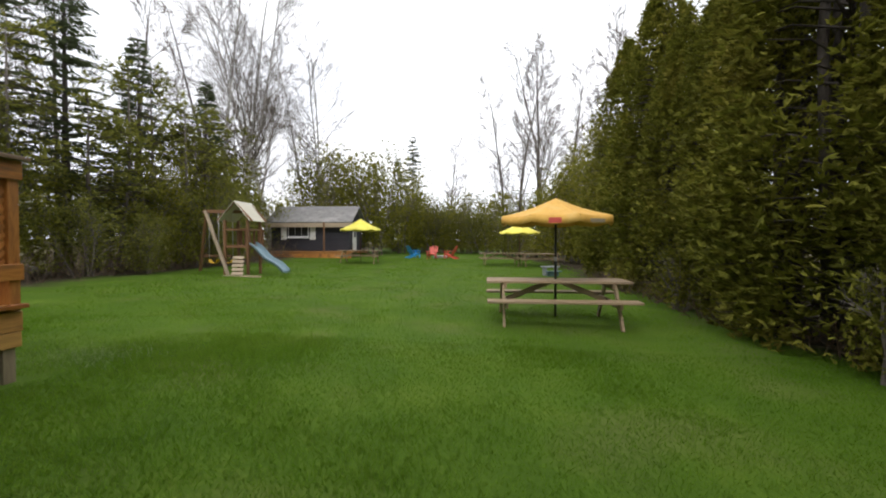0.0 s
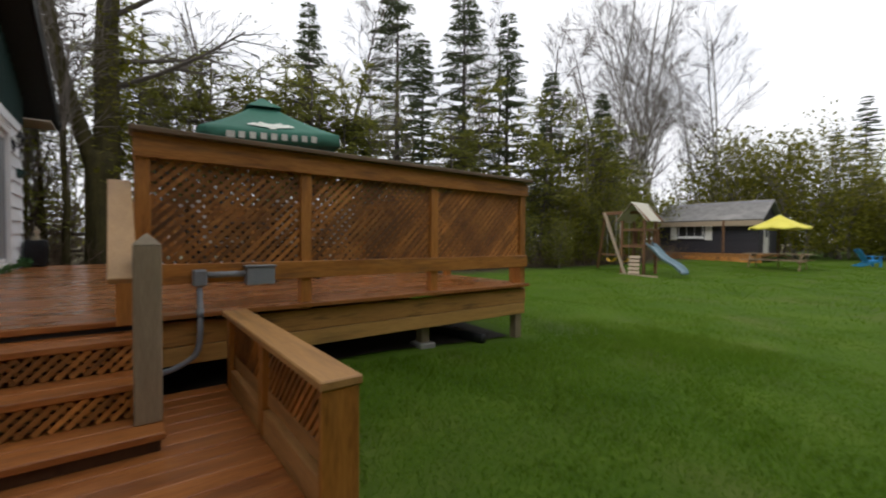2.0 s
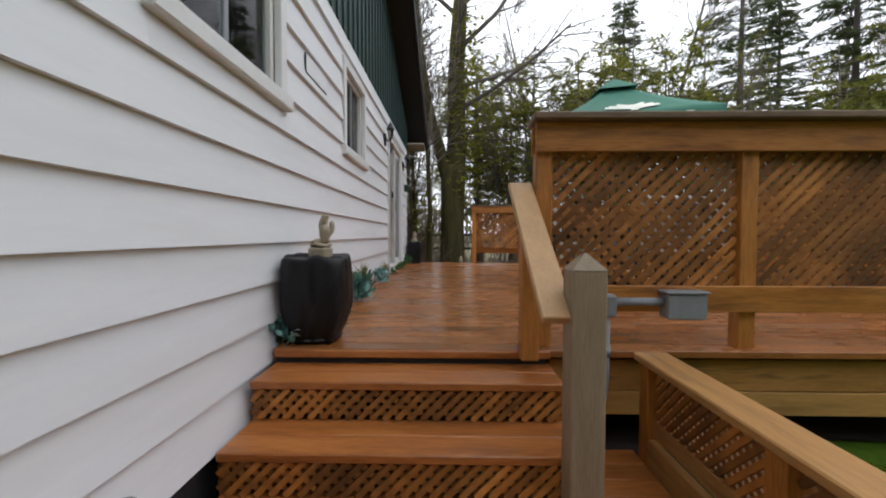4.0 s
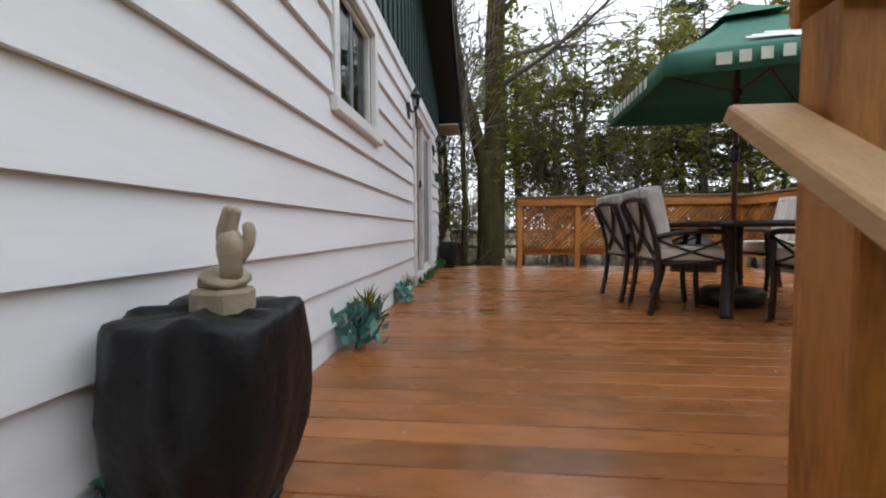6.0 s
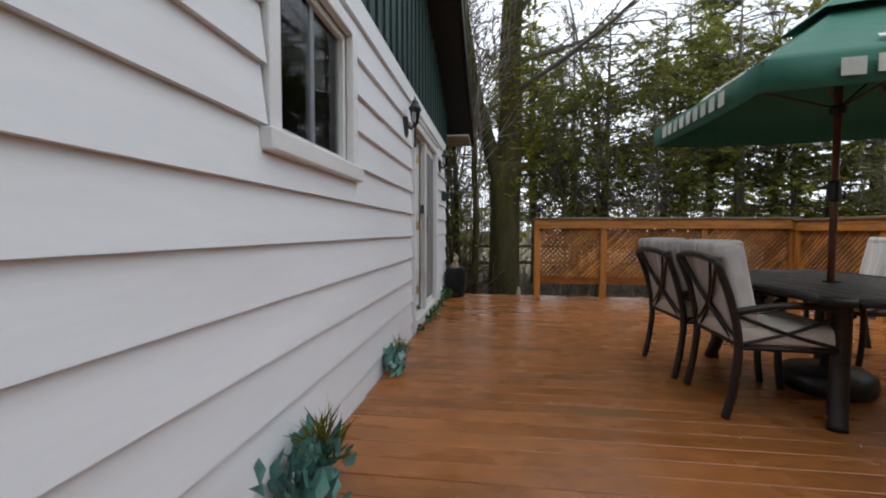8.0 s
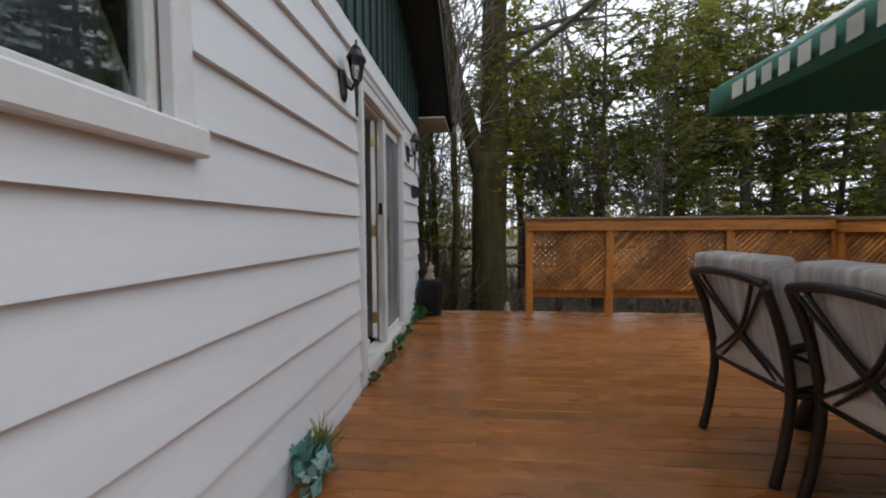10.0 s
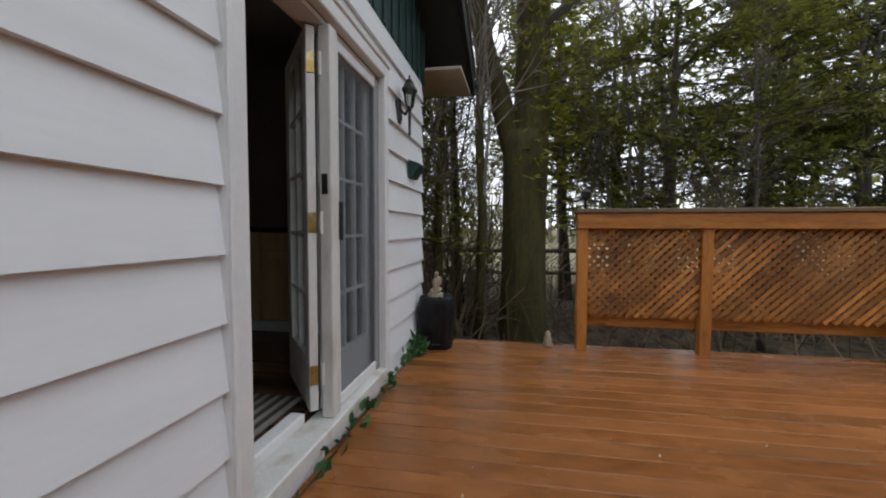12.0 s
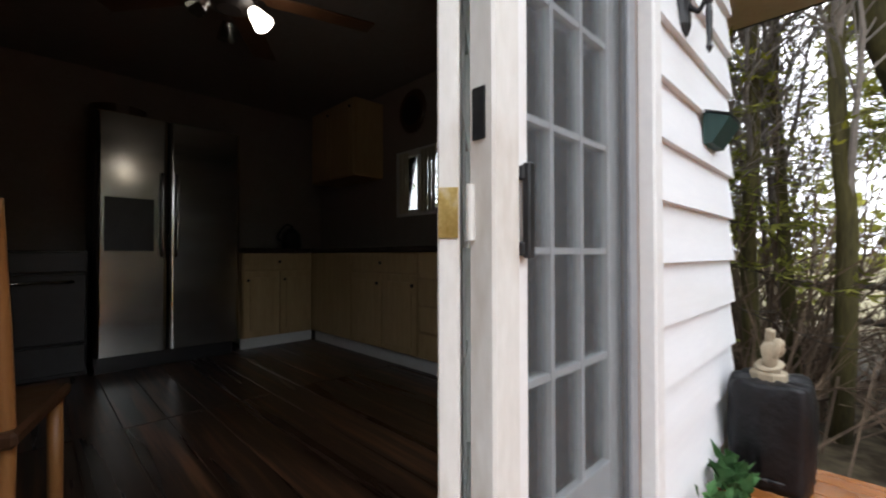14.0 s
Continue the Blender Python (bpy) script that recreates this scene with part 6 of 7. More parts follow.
for z in (0.62, 0.78, 0.95):
    part("back_slat", boxes(((0, -0.215 - 0.06 * (z - 0.6), z), (0.4, 0.018, 0.07)), bevel=0.005), M["chair_wood"], kchair)

rug = thing("door_mat", "striped grey and dark woven mat inside the door", "mat", pose(-8.35, -2.32, KIT_Z, 0, 0, 0))
for k in range(17):
    part("stripe", spanned(-0.5, 0.4, -0.4 + 0.032 * k, -0.4 + 0.032 * (k + 1) - 0.0015, 0.0, 0.008), M["mat_dark" if k % 2 or k % 7 == 4 else "mat_light"], rug)

pl_lamp = thing("post_lamp", "small dark solar lamp on the fence post", "lamp", pose(-10.66, -0.43, 2.21))
part("stem", tube_mesh("stem", M["black"], [(0, 0, 0), (0, 0, 0.1)], 0.012), None, pl_lamp)
part("shade", lathe(bmesh.new(), [(0.03, 0.08), (0.045, 0.1), (0.05, 0.15), (0.03, 0.17), (0.008, 0.18)], 12), M["black"], pl_lamp)

# ---- trees ----
UP = Vector((0, 0, 1))


def turned(d, ang, rng):
    """d leaned by ang degrees to a random side."""
    side = d.cross(Vector((rng.gauss(0, 1), rng.gauss(0, 1), rng.gauss(0, 1))))
    side = side.normalized() if side.length > 1e-4 else Vector((1, 0, 0))
    return (d * math.cos(radians(ang)) + side * math.sin(radians(ang))).normalized()


def limb(s, p, d, length, r, level, rng, spec, tips, thin=0.005):
    """A branch with its side branches. spec: a row a level (kids, lean, shrink, lift, wander)."""
    n = 5 if level == 0 else (4 if level == 1 else 3)
    sides = (9, 5, 4, 3, 3)[level]
    kids, lean, shrink, lift, wander = spec[level]
    pts, q, dd = [p.copy()], p.copy(), d.copy()
    for i in range(n - 1):
        dd = (dd + Vector((rng.gauss(0, wander), rng.gauss(0, wander), rng.gauss(0, wander * 0.6))) + UP * lift).normalized()
        q = q + dd * (length / (n - 1))
        pts.append(q.copy())
    radii = [r * (1 - 0.72 * i / (n - 1)) for i in range(n)]
    s.tube(pts, radii, sides, level < 2)
    if level + 1 >= len(spec):
        tips.append((pts[-1], dd))
        tips.append((pts[-2], dd))
        return
    for k in range(kids):
        t = 0.28 + 0.72 * (k + rng.random()) / kids
        f = min(t, 0.999) * (n - 1)
        i = int(f)
        a = pts[i].lerp(pts[i + 1], f - i)
        nd = turned((pts[i + 1] - pts[i]).normalized(), lean * rng.uniform(0.7, 1.25), rng)
        limb(s, a, nd, length * shrink * rng.uniform(0.75, 1.15) * (1.15 - 0.5 * t), max(thin, radii[i] * 0.5), level + 1, rng, spec, tips, thin)


def spray(s, p, d, rng, size, leaves=3, slim=0.34):
    """A flat fan of small leaves."""
    side = d.cross(Vector((rng.gauss(0, 0.5), rng.gauss(0, 0.5), 1))).normalized()
    for k in range(leaves):
        a = (k - (leaves - 1) / 2) * 0.62 + rng.gauss(0, 0.12)
        dk = (d * math.cos(a) + side * math.sin(a)).normalized()
        sk = (side * math.cos(a) - d * math.sin(a)).normalized()
        s.leaf(p, dk, sk, size * rng.uniform(0.7, 1.15), size * slim, rng.uniform(0.05, 0.45))


def make_tree(name, label, wood, wood_mat, leaves, leaf_mat_, twigs=None, twig_mat=None):
    """An unplaced tree: its trunk and crown meshes under an Empty, to be copied."""
    t = thing(name, label, "tree")
    part("trunk", wood.mesh("trunk", wood_mat, True), None, t)
    if twigs is not None:
        part("branchwork", twigs.mesh("branchwork", twig_mat), None, t)
    if leaves is not None:
        part("crown", leaves.mesh("crown", leaf_mat_), None, t)
    return t


def bare_tree(seed, h, stems, wood_mat, label, name="bare_tree", spread=26, fine=9, leafy=None, thin=0.005):
    rng = random.Random(seed)
    s, tips = Soup(), []
    tw = Soup()
    for k in range(stems):
        d = turned(UP, 4 + (7 if stems > 1 else 0), rng)
        base = Vector((rng.gauss(0, 0.15), rng.gauss(0, 0.15), -0.1)) if stems > 1 else Vector((0, 0, -0.1))
        pts, q, dd = [base], base.copy(), d
        n = 9
        for i in range(n):
            dd = (dd + Vector((rng.gauss(0, 0.05), rng.gauss(0, 0.05), 0.06))).normalized()
            q = q + dd * (h * rng.uniform(0.9, 1.05) / n)
            pts.append(q.copy())
        r0 = h * 0.0085 * (0.75 if stems > 1 else 1)
        radii = [r0 * (1 - 0.9 * i / n) + 0.008 for i in range(n + 1)]
        s.tube(pts, radii, 8)
        for j in range(17):
            f = (0.2 + 0.8 * (j + rng.random()) / 17) * n
            i = min(int(f), n - 1)
            a = pts[i].lerp(pts[i + 1], f - i)
            nd = turned((pts[i + 1] - pts[i]).normalized(), spread * rng.uniform(0.8, 1.6), rng)
            limb(tw, a, nd, h * 0.24 * (1.2 - 0.8 * f / n), radii[i] * 0.42, 1, rng, [None, (7, 34, 0.58, 0.1, 0.1), (fine, 36, 0.66, 0.03, 0.16), (0, 0, 0, -0.02, 0.2)], tips, thin)
    lv = None
    if leafy:
        lv = Soup()
        for p, d in tips[::leafy[1]]:
            spray(lv, p, turned(d, 40, rng), rng, leafy[0], 2)
    return make_tree(name, label, s, wood_mat, lv, leafy[2] if leafy else None, tw, M["twig"])


def spruce(seed, h, wide, label):
    rng = random.Random(seed)
    s, lv = Soup(), Soup()
    s.tube([(0, 0, -0.1), (0.03, 0, h * 0.4), (0, 0.03, h)], [h * 0.013, h * 0.008, 0.01], 8)
    z = h * 0.1
    while z < h * 0.985:
        f = z / h
        for k in range(5):
            if rng.random() < 0.12:
                continue
            a = rng.uniform(0, 6.283)
            ln = wide * (1 - f) ** 0.85 * rng.uniform(0.6, 1.15) + 0.15
            d = Vector((math.cos(a), math.sin(a), 0.12 + 0.3 * f))
            pts = []
            for i in range(5):
                u = i / 4
                pts.append(Vector((0, 0, z)) + Vector((d.x * ln * u, d.y * ln * u, ln * (d.z * u - 0.42 * u * u + 0.12 * u ** 3))))
            s.tube(pts, [0.022 * (1 - 0.8 * i / 4) for i in range(5)], 3, False)
            n = max(6, int(ln * 12))
            for j in range(n):
                u = (0.15 + 0.85 * (j + rng.random()) / n) * 4
                i = min(int(u), 3)
                p = pts[i].lerp(pts[i + 1], u - i)
                along = (pts[i + 1] - pts[i]).normalized()
                out = along.cross(UP).normalized()
                for sg in (-1, 1):
                    dd = (along * 0.75 + out * sg * rng.uniform(0.5, 1.0) - UP * rng.uniform(0.15, 0.6)).normalized()
                    lv.leaf(p, dd, dd.cross(out * sg + UP * 0.3).normalized(), rng.uniform(0.2, 0.42), rng.uniform(0.045, 0.085), 0.35)
        z += h * 0.0165 * rng.uniform(0.5, 1.5)
    return make_tree("spruce_tree", label, s, M["dark_bark"], lv, M["dark_leaf"])


def cedar(seed, h, wide, count, leaf, label, leafmat="cedar_leaf", name="cedar_tree", size=0.2):
    """A dense column of flat sprays, in lobes, full to the ground."""
    rng = random.Random(seed)
    s, lv = Soup(), Soup()
    for k in range(3):
        a = rng.uniform(0, 6.28)
        s.tube([(0.15 * math.cos(a), 0.15 * math.sin(a), -0.1), (0.3 * math.cos(a), 0.3 * math.sin(a), h * 0.5), (0.15 * math.cos(a), 0.15 * math.sin(a), h * 0.93)], [0.1, 0.06, 0.015], 6)
    lobes = [(rng.uniform(0, 6.283), rng.uniform(0.02, 0.95), rng.uniform(0.5, 1.0)) for _ in range(70)]
    for _ in range(count):
        a0, f0, amp = lobes[rng.randrange(70)]
        a, f = a0 + rng.gauss(0, 0.28), min(0.99, max(0.015, f0 + rng.gauss(0, 0.045)))
        prof = (1 - f ** 2.2) ** 0.8 * (0.72 + 0.28 * min(1, f * 5))
        r = wide * prof * (0.62 + 0.45 * amp) * math.sqrt(rng.uniform(0.35, 1.0))
        p = Vector((r * math.cos(a), r * math.sin(a), f * h + rng.gauss(0, 0.08)))
        d = (Vector((math.cos(a), math.sin(a), 0)) * rng.uniform(0.5, 1.0) + UP * rng.uniform(-0.55, 0.55) + Vector((rng.gauss(0, 0.35), rng.gauss(0, 0.35), 0))).normalized()
        spray(lv, p, d, rng, size * rng.uniform(0.7, 1.3), leaf)
    for _ in range(110):
        a, f = rng.uniform(0, 6.283), rng.uniform(0.02, 0.8)
        r = wide * (1 - f ** 2.2) * 0.85
        s.tube([(0, 0, f * h), (r * 0.5 * math.cos(a), r * 0.5 * math.sin(a), f * h + 0.25), (r * math.cos(a), r * math.sin(a), f * h + 0.2)], [0.025, 0.015, 0.005], 3, False)
    return make_tree(name, label, s, M["dark_bark"], lv, M[leafmat])


def open_evergreen(seed, h, label, leafmat="olive_leaf", dens=1.0, name="hemlock_tree", low=0.16, size=0.2, slim=0.34):
    """Thin trunks with long loose branches, sprays on their outer parts, and gaps."""
    rng = random.Random(seed)
    s, tw, lv = Soup(), Soup(), Soup()
    for st in range(2):
        lean = Vector((rng.gauss(0, 0.5), rng.gauss(0, 0.5), h * (1 - 0.2 * st)))
        b = Vector((rng.gauss(0, 0.3) * st, rng.gauss(0, 0.3) * st, -0.1))
        mid = b + lean * 0.5 + Vector((rng.gauss(0, 0.2), rng.gauss(0, 0.2), 0))
        pts = [b, mid, b + lean]
        s.tube(pts, [0.085, 0.06, 0.012], 7)
        for j in range(int(32 * dens)):
            f = low + (1 - low) * rng.random() ** 0.9
            p = pts[0].lerp(mid, f * 2) if f < 0.5 else mid.lerp(pts[2], f * 2 - 1)
            a = rng.uniform(0, 6.283)
            ln = (0.5 + 2.0 * (1 - f) ** 0.6) * rng.uniform(0.6, 1.2)
            d = Vector((math.cos(a), math.sin(a), rng.uniform(-0.05, 0.45)))
            bp = [p, p + d * ln * 0.5, p + d * ln - UP * ln * 0.18]
            tw.tube(bp, [0.022, 0.013, 0.004], 3, False)
            dead = rng.random() < 0.28
            for q in range(int(7 + ln * 5)):
                u = rng.uniform(0.25, 1.0) * 2
                i = min(int(u), 1)
                pp = bp[i].lerp(bp[i + 1], u - i)
                dd = (d * 0.6 + Vector((rng.gauss(0, 0.6), rng.gauss(0, 0.6), rng.gauss(-0.1, 0.35)))).normalized()
                tl = rng.uniform(0.2, 0.55)
                tw.tube([pp, pp + dd * tl], [0.006, 0.002], 3, False)
                if not dead:
                    for w in (0.4, 0.7, 1.0):
                        spray(lv, pp + dd * tl * w, (dd + Vector((rng.gauss(0, 0.3), rng.gauss(0, 0.3), -0.45))).normalized(), rng, size * rng.uniform(0.6, 1.2), 3, slim)
    return make_tree(name, label, s, M["bark"], lv, M[leafmat], tw, M["dark_bark"])


def leafy_bush(seed, h, label, leafmat, count, size, name="leafy_tree"):
    rng = random.Random(seed)
    s, tw, lv, tips = Soup(), Soup(), Soup(), []
    for st in range(4):
        d = turned(UP, rng.uniform(6, 26), rng)
        limb(tw, Vector((rng.gauss(0, 0.25), rng.gauss(0, 0.25), -0.1)), d, h * 0.8, 0.05, 1, rng, [None, (9, 38, 0.5, 0.06, 0.1), (6, 40, 0.6, 0.05, 0.15), (0, 0, 0, 0, 0.2)], tips)
    s.tube([(0, 0, -0.1), (0.05, 0.02, h * 0.45)], [0.06, 0.03], 6)
    for i in range(count):
        p, d = tips[rng.randrange(len(tips))]
        p = p + Vector((rng.gauss(0, 0.22), rng.gauss(0, 0.22), rng.gauss(0, 0.2)))
        k = rng.random()
        if k < 0.55:
            p = Vector((p.x * (0.8 + 0.4 * k), p.y * (0.8 + 0.4 * k), p.z * rng.uniform(0.12, 0.85)))
        spray(lv, p, turned(d, 60, rng), rng, size * rng.uniform(0.6, 1.3), 2)
    return make_tree(name, label, s, M["bark"], lv, M[leafmat], tw, M["twig"])


def plant(src, spots, group=""):
    """The first spot takes the tree itself, the others copies."""
    for i, (x, y, sc, rz) in enumerate(spots):
        m = pose(x, y, ground_z(x, y), 0, 0, rz) @ Matrix.Diagonal((sc, sc, sc * (0.94 + 0.12 * ((i * 37) % 10) / 10), 1))
        if i == 0:
            src.matrix_basis = m
            if group:
                tagged(src, group=group)
        else:
            copy_thing(src, m) if src.scale == Vector((1, 1, 1)) else place_copy(src, m)


def place_copy(src, m):
    keep = src.matrix_basis.copy()
    src.matrix_basis = Matrix.Identity(4)
    got = copy_thing(src, m)
    src.matrix_basis = keep
    return got


# the cedar hedge along the lawn
R = random.Random(5)
ced = [cedar(11, 8.0, 1.7, 11500, 3, "tall dense green cedar in a hedge row", size=0.122), cedar(12, 7.4, 1.55, 11000, 3, "tall dense olive green cedar in a hedge row", size=0.122)]
spots = [[], []]
y = -3.0
i = 0
while y < 17:
    x = 5.65 + 0.25 * math.sin(y * 0.9) + (0.06 * max(0, y - 9)) + R.uniform(-0.2, 0.3)
    spots[i % 2].append((x, y, R.uniform(0.95, 1.2), R.uniform(0, 360)))
    y += 1.5 + 0.02 * max(0, y)
    i += 1
plant(ced[0], spots[0], "cedar hedge")
plant(ced[1], spots[1], "cedar hedge")
plant(cedar(14, 9.0, 2.0, 2600, 3, "tall cedar standing behind the hedge row", size=0.32), [(8.8, 2.5, 1.1, 0), (9.0, 7.0, 1.0, 80), (9.4, 12.5, 1.05, 200), (9.4, 18.0, 0.85, 20), (11.0, 25, 0.85, 120)], "cedars behind the hedge")
plant(leafy_bush(21, 2.2, "loose low cedar bush at the foot of the hedge", "cedar_leaf", 900, 0.15, "bush"), [(4.35, 3.2, 0.62, 0), (4.5, 4.6, 0.6, 120), (4.7, 9.5, 0.7, 40)], "low bushes by the hedge")

# the western tree line and the far end
plant(spruce(31, 15.0, 3.0, "tall dark spruce with drooping branches"), [(-17.6, 9.9, 1.02, 0), (-17.0, 13.6, 1.0, 120), (-15.8, 15.6, 0.9, 210), (-6.5, 50, 0.98, 40), (-20, 6.5, 0.8, 70)], "spruces in the tree line")
plant(spruce(32, 12.0, 2.0, "slim dark spruce in the tree line"), [(-15.2, 18.5, 0.95, 0), (-8.5, 51, 0.95, 90), (-18.5, 12.0, 1.0, 30), (-15.5, 24.0, 0.95, 170), (-10.4, 46.0, 0.8, 200)], "spruces in the tree line")
plant(bare_tree(41, 19.0, 3, M["birch_bark"], "tall leafless birch with pale trunks", "birch_tree", 38, 11, None, 0.007), [(-15.6, 33.0, 1.2, 0), (-17.6, 30.0, 1.15, 120), (-19.5, 36.0, 1.05, 250), (-13.6, 37.0, 1.0, 60)], "birches")
bt = bare_tree(42, 17.0, 1, M["bark"], "tall leafless grey tree", "bare_tree", 24, 9, None, 0.013)
plant(bt, [(4.6, 38.0, 1.1, 0), (6.0, 36.5, 1.15, 60), (7.2, 40.0, 1.2, 130), (3.9, 42.0, 1.0, 200), (11.4, 35.0, 1.1, 260), (10.3, 31.0, 1.0, 310), (-2.2, 52.0, 0.85, 40), (-18.5, 22.0, 0.9, 80), (-17.0, 26.5, 0.95, 190), (-19.0, 8.0, 0.8, 20), (-20.5, 16.0, 0.95, 100), (-21.0, 3.0, 0.75, 240), (8.0, 33.5, 0.95, 20), (-19.5, 19.0, 0.9, 290)], "bare trees")
plant(open_evergreen(51, 8.5, "loose olive-green evergreen in the tree line", dens=1.3), [(-13.2, 15.0, 1.0, 0), (-14.0, 18.5, 1.05, 90), (-13.6, 21.5, 0.95, 180), (-14.4, 12.2, 1.0, 240), (-15.6, 26.0, 1.0, 300), (-15.5, 7.0, 0.95, 30), (-15.0, 21.5, 1.1, 60)], "evergreens in the tree line")
oe = open_evergreen(52, 7.5, "open evergreen with thin trunk behind the deck fence", dens=1.5, size=0.165, low=0.24, slim=0.26)
plant(oe, [(-14.6, 1.6, 1.0, 0), (-15.2, 3.0, 0.95, 130), (-12.5, -4.6, 0.85, 40), (-12.9, -3.2, 0.75, 220), (-17.6, 4.6, 1.15, 15), (-18.0, 1.4, 1.1, 190), (-17.0, 6.6, 1.1, 95), (-17.4, 0.2, 1.1, 255), (-15.2, 5.0, 1.05, 200), (-16.8, 0.2, 1.05, 270), (-15.6, -5.4, 1.0, 20), (-13.9, 10.0, 0.9, 80)], "evergreens behind the deck")
plant(bare_tree(43, 6.5, 2, M["bark"], "thin leafless sapling behind the deck", "sapling", 34, 7, (0.08, 4, M["spring_leaf"])), [(-13.0, -2.6, 1.0, 0), (-14.6, -3.6, 1.1, 70), (-15.6, -2.4, 0.95, 140), (-12.7, -4.2, 0.9, 210), (-16.5, -4.4, 1.1, 280), (-14.0, 0.7, 0.85, 330), (-13.4, 2.4, 0.8, 30), (-12.9, 7.0, 0.85, 90), (-14.6, -6.5, 1.0, 45)], "saplings behind the deck")
plant(leafy_bush(61, 6.0, "spring-green bushy tree in young leaf", "spring_leaf", 3000, 0.185), [(-11.0, 34.0, 1.5, 0), (-8.0, 35.5, 1.45, 80), (-14.0, 36.0, 1.2, 160), (-4.5, 44.0, 0.95, 230), (-1.6, 46.0, 0.85, 300), (2.4, 43.0, 0.9, 20), (4.6, 40.0, 0.9, 110), (-6.0, 46.5, 1.0, 60), (6.2, 31.5, 0.9, 10), (6.0, 27.5, 0.8, 150), (6.6, 35.0, 1.05, 200), (7.4, 20.0, 1.1, 90), (7.4, 28.5, 1.2, 20), (7.0, 23.5, 1.1, 170), (8.8, 22.0, 1.25, 260), (9.2, 26.5, 1.3, 310), (8.6, 31.5, 1.25, 30), (8.2, 36.0, 1.2, 140), (6.8, 18.2, 0.9, 220), (10.4, 29.0, 1.4, 70), (-9.6, 38.5, 1.5, 25), (-6.6, 39.5, 1.35, 115), (-12.6, 39.0, 1.6, 205), (-3.4, 41.0, 1.05, 275), (0.4, 42.0, 1.0, 335), (3.4, 38.5, 1.0, 70), (-13.2, 20.0, 0.9, 50), (-12.9, 16.2, 0.75, 130), (-14.6, 24.5, 1.0, 220), (-13.4, 11.0, 0.65, 310), (-16.8, 12.5, 0.9, 160)], "bushy trees in young leaf")
plant(leafy_bush(62, 4.2, "olive-green evergreen shrub at the lawn edge", "olive_leaf", 3200, 0.15, "shrub"), [(-12.2, 12.6, 0.62, 0), (-11.6, 14.4, 0.5, 70), (-14.5, 13.8, 0.9, 20), (-15.0, 16.5, 1.0, 120), (-15.5, 10.5, 0.9, 200), (-16.2, 19.0, 1.1, 300), (-15.2, 22.8, 1.1, 90), (-15.8, 27.0, 1.1, 180), (-18.0, -3.8, 1.0, 230), (-17.0, -7.0, 1.1, 330), (-12.3, 17.4, 0.85, 140), (-12.0, 19.8, 1.0, 200), (-13.0, 10.2, 0.7, 260), (-14.2, 8.4, 0.8, 310), (-14.2, 24.0, 1.0, 30), (-15.4, 29.5, 1.0, 100), (1.0, 45.5, 1.0, 40), (-3.2, 47.5, 1.1, 90), (3.6, 46.0, 1.1, 140), (-7.4, 41.5, 1.15, 20), (-5.2, 42.0, 1.2, 110), (-2.4, 42.5, 1.05, 210), (1.8, 41.0, 1.0, 300), (3.8, 35.0, 0.9, 75), (-0.4, 43.5, 1.1, 165)], "shrubs at the lawn edge")

plant(bare_tree(44, 9.5, 1, M["moss_bark"], "slim mossy tree behind the deck corner", "slim_tree", 10, 6, None, 0.012), [(-13.2, -2.2, 1.0, 0), (-13.9, -1.95, 0.9, 90), (-13.2, -1.62, 1.05, 180), (-14.3, -2.75, 1.0, 40)], "slim trees behind the deck corner")

# the big mossy tree at the end of the deck
big = thing("maple_tree", "large old tree with mossy ridged trunk at the deck end", "tree", pose(-13.4, -0.92, 0.1))
s, tw, tips = Soup(), Soup(), []
rng = random.Random(77)
s.tube(arc([(0, 0, -0.3), (0.0, 0.0, 0.25), (0.02, 0, 0.9), (0.03, 0.0, 2.2), (0.0, 0.02, 3.4)], 4), [0.62, 0.53, 0.47, 0.43, 0.4, 0.385, 0.37, 0.36, 0.35, 0.345, 0.34, 0.335, 0.335, 0.34, 0.345, 0.35, 0.35], 16)
s.tube(arc([(0.0, 0.06, 3.2), (0.05, 0.12, 4.3), (0.0, 0.1, 6.0), (0.1, 0.25, 9.0), (0.0, 0.3, 13.0)], 3), [0.31, 0.29, 0.28, 0.27, 0.255, 0.25, 0.24, 0.23, 0.2, 0.17, 0.14, 0.1, 0.06], 12)
s.tube(arc([(0.0, -0.1, 3.0), (0.1, -0.38, 3.9), (0.15, -0.72, 5.2), (0.1, -1.0, 7.5), (0.3, -1.3, 11.0)], 3), [0.22, 0.2, 0.18, 0.17, 0.16, 0.15, 0.14, 0.13, 0.11, 0.1, 0.08, 0.06, 0.04], 9)
for z, yy, a, ln in ((4.9, 0.1, (0.4, 1, 0.35), 3.6), (6.6, 0.12, (0.5, 0.9, 0.5), 4.2), (7.5, 0.2, (-0.2, -0.8, 0.7), 3.0), (6.2, 0.1, (0.9, 0.2, 0.6), 3.5), (8.5, 0.2, (0.3, 1, 0.7), 4.0), (9.5, 0.25, (0.8, -0.4, 0.8), 3.4), (6.0, -0.75, (0.4, -0.9, 0.6), 3.0), (8.0, -1.0, (0.6, -0.5, 0.8), 3.0), (11.0, 0.3, (-0.5, 0.6, 0.9), 3.0), (5.6, 0.1, (-0.3, 0.9, 0.4), 3.0), (7.9, 0.2, (0.2, 1.0, 0.2), 4.0)):
    limb(tw, Vector((0.05, yy, z)), Vector(a).normalized(), ln, 0.075, 1, rng, [None, (8, 38, 0.5, 0.05, 0.14), (7, 38, 0.55, 0.0, 0.18), (0, 0, 0, -0.03, 0.2)], tips)
lv = Soup()
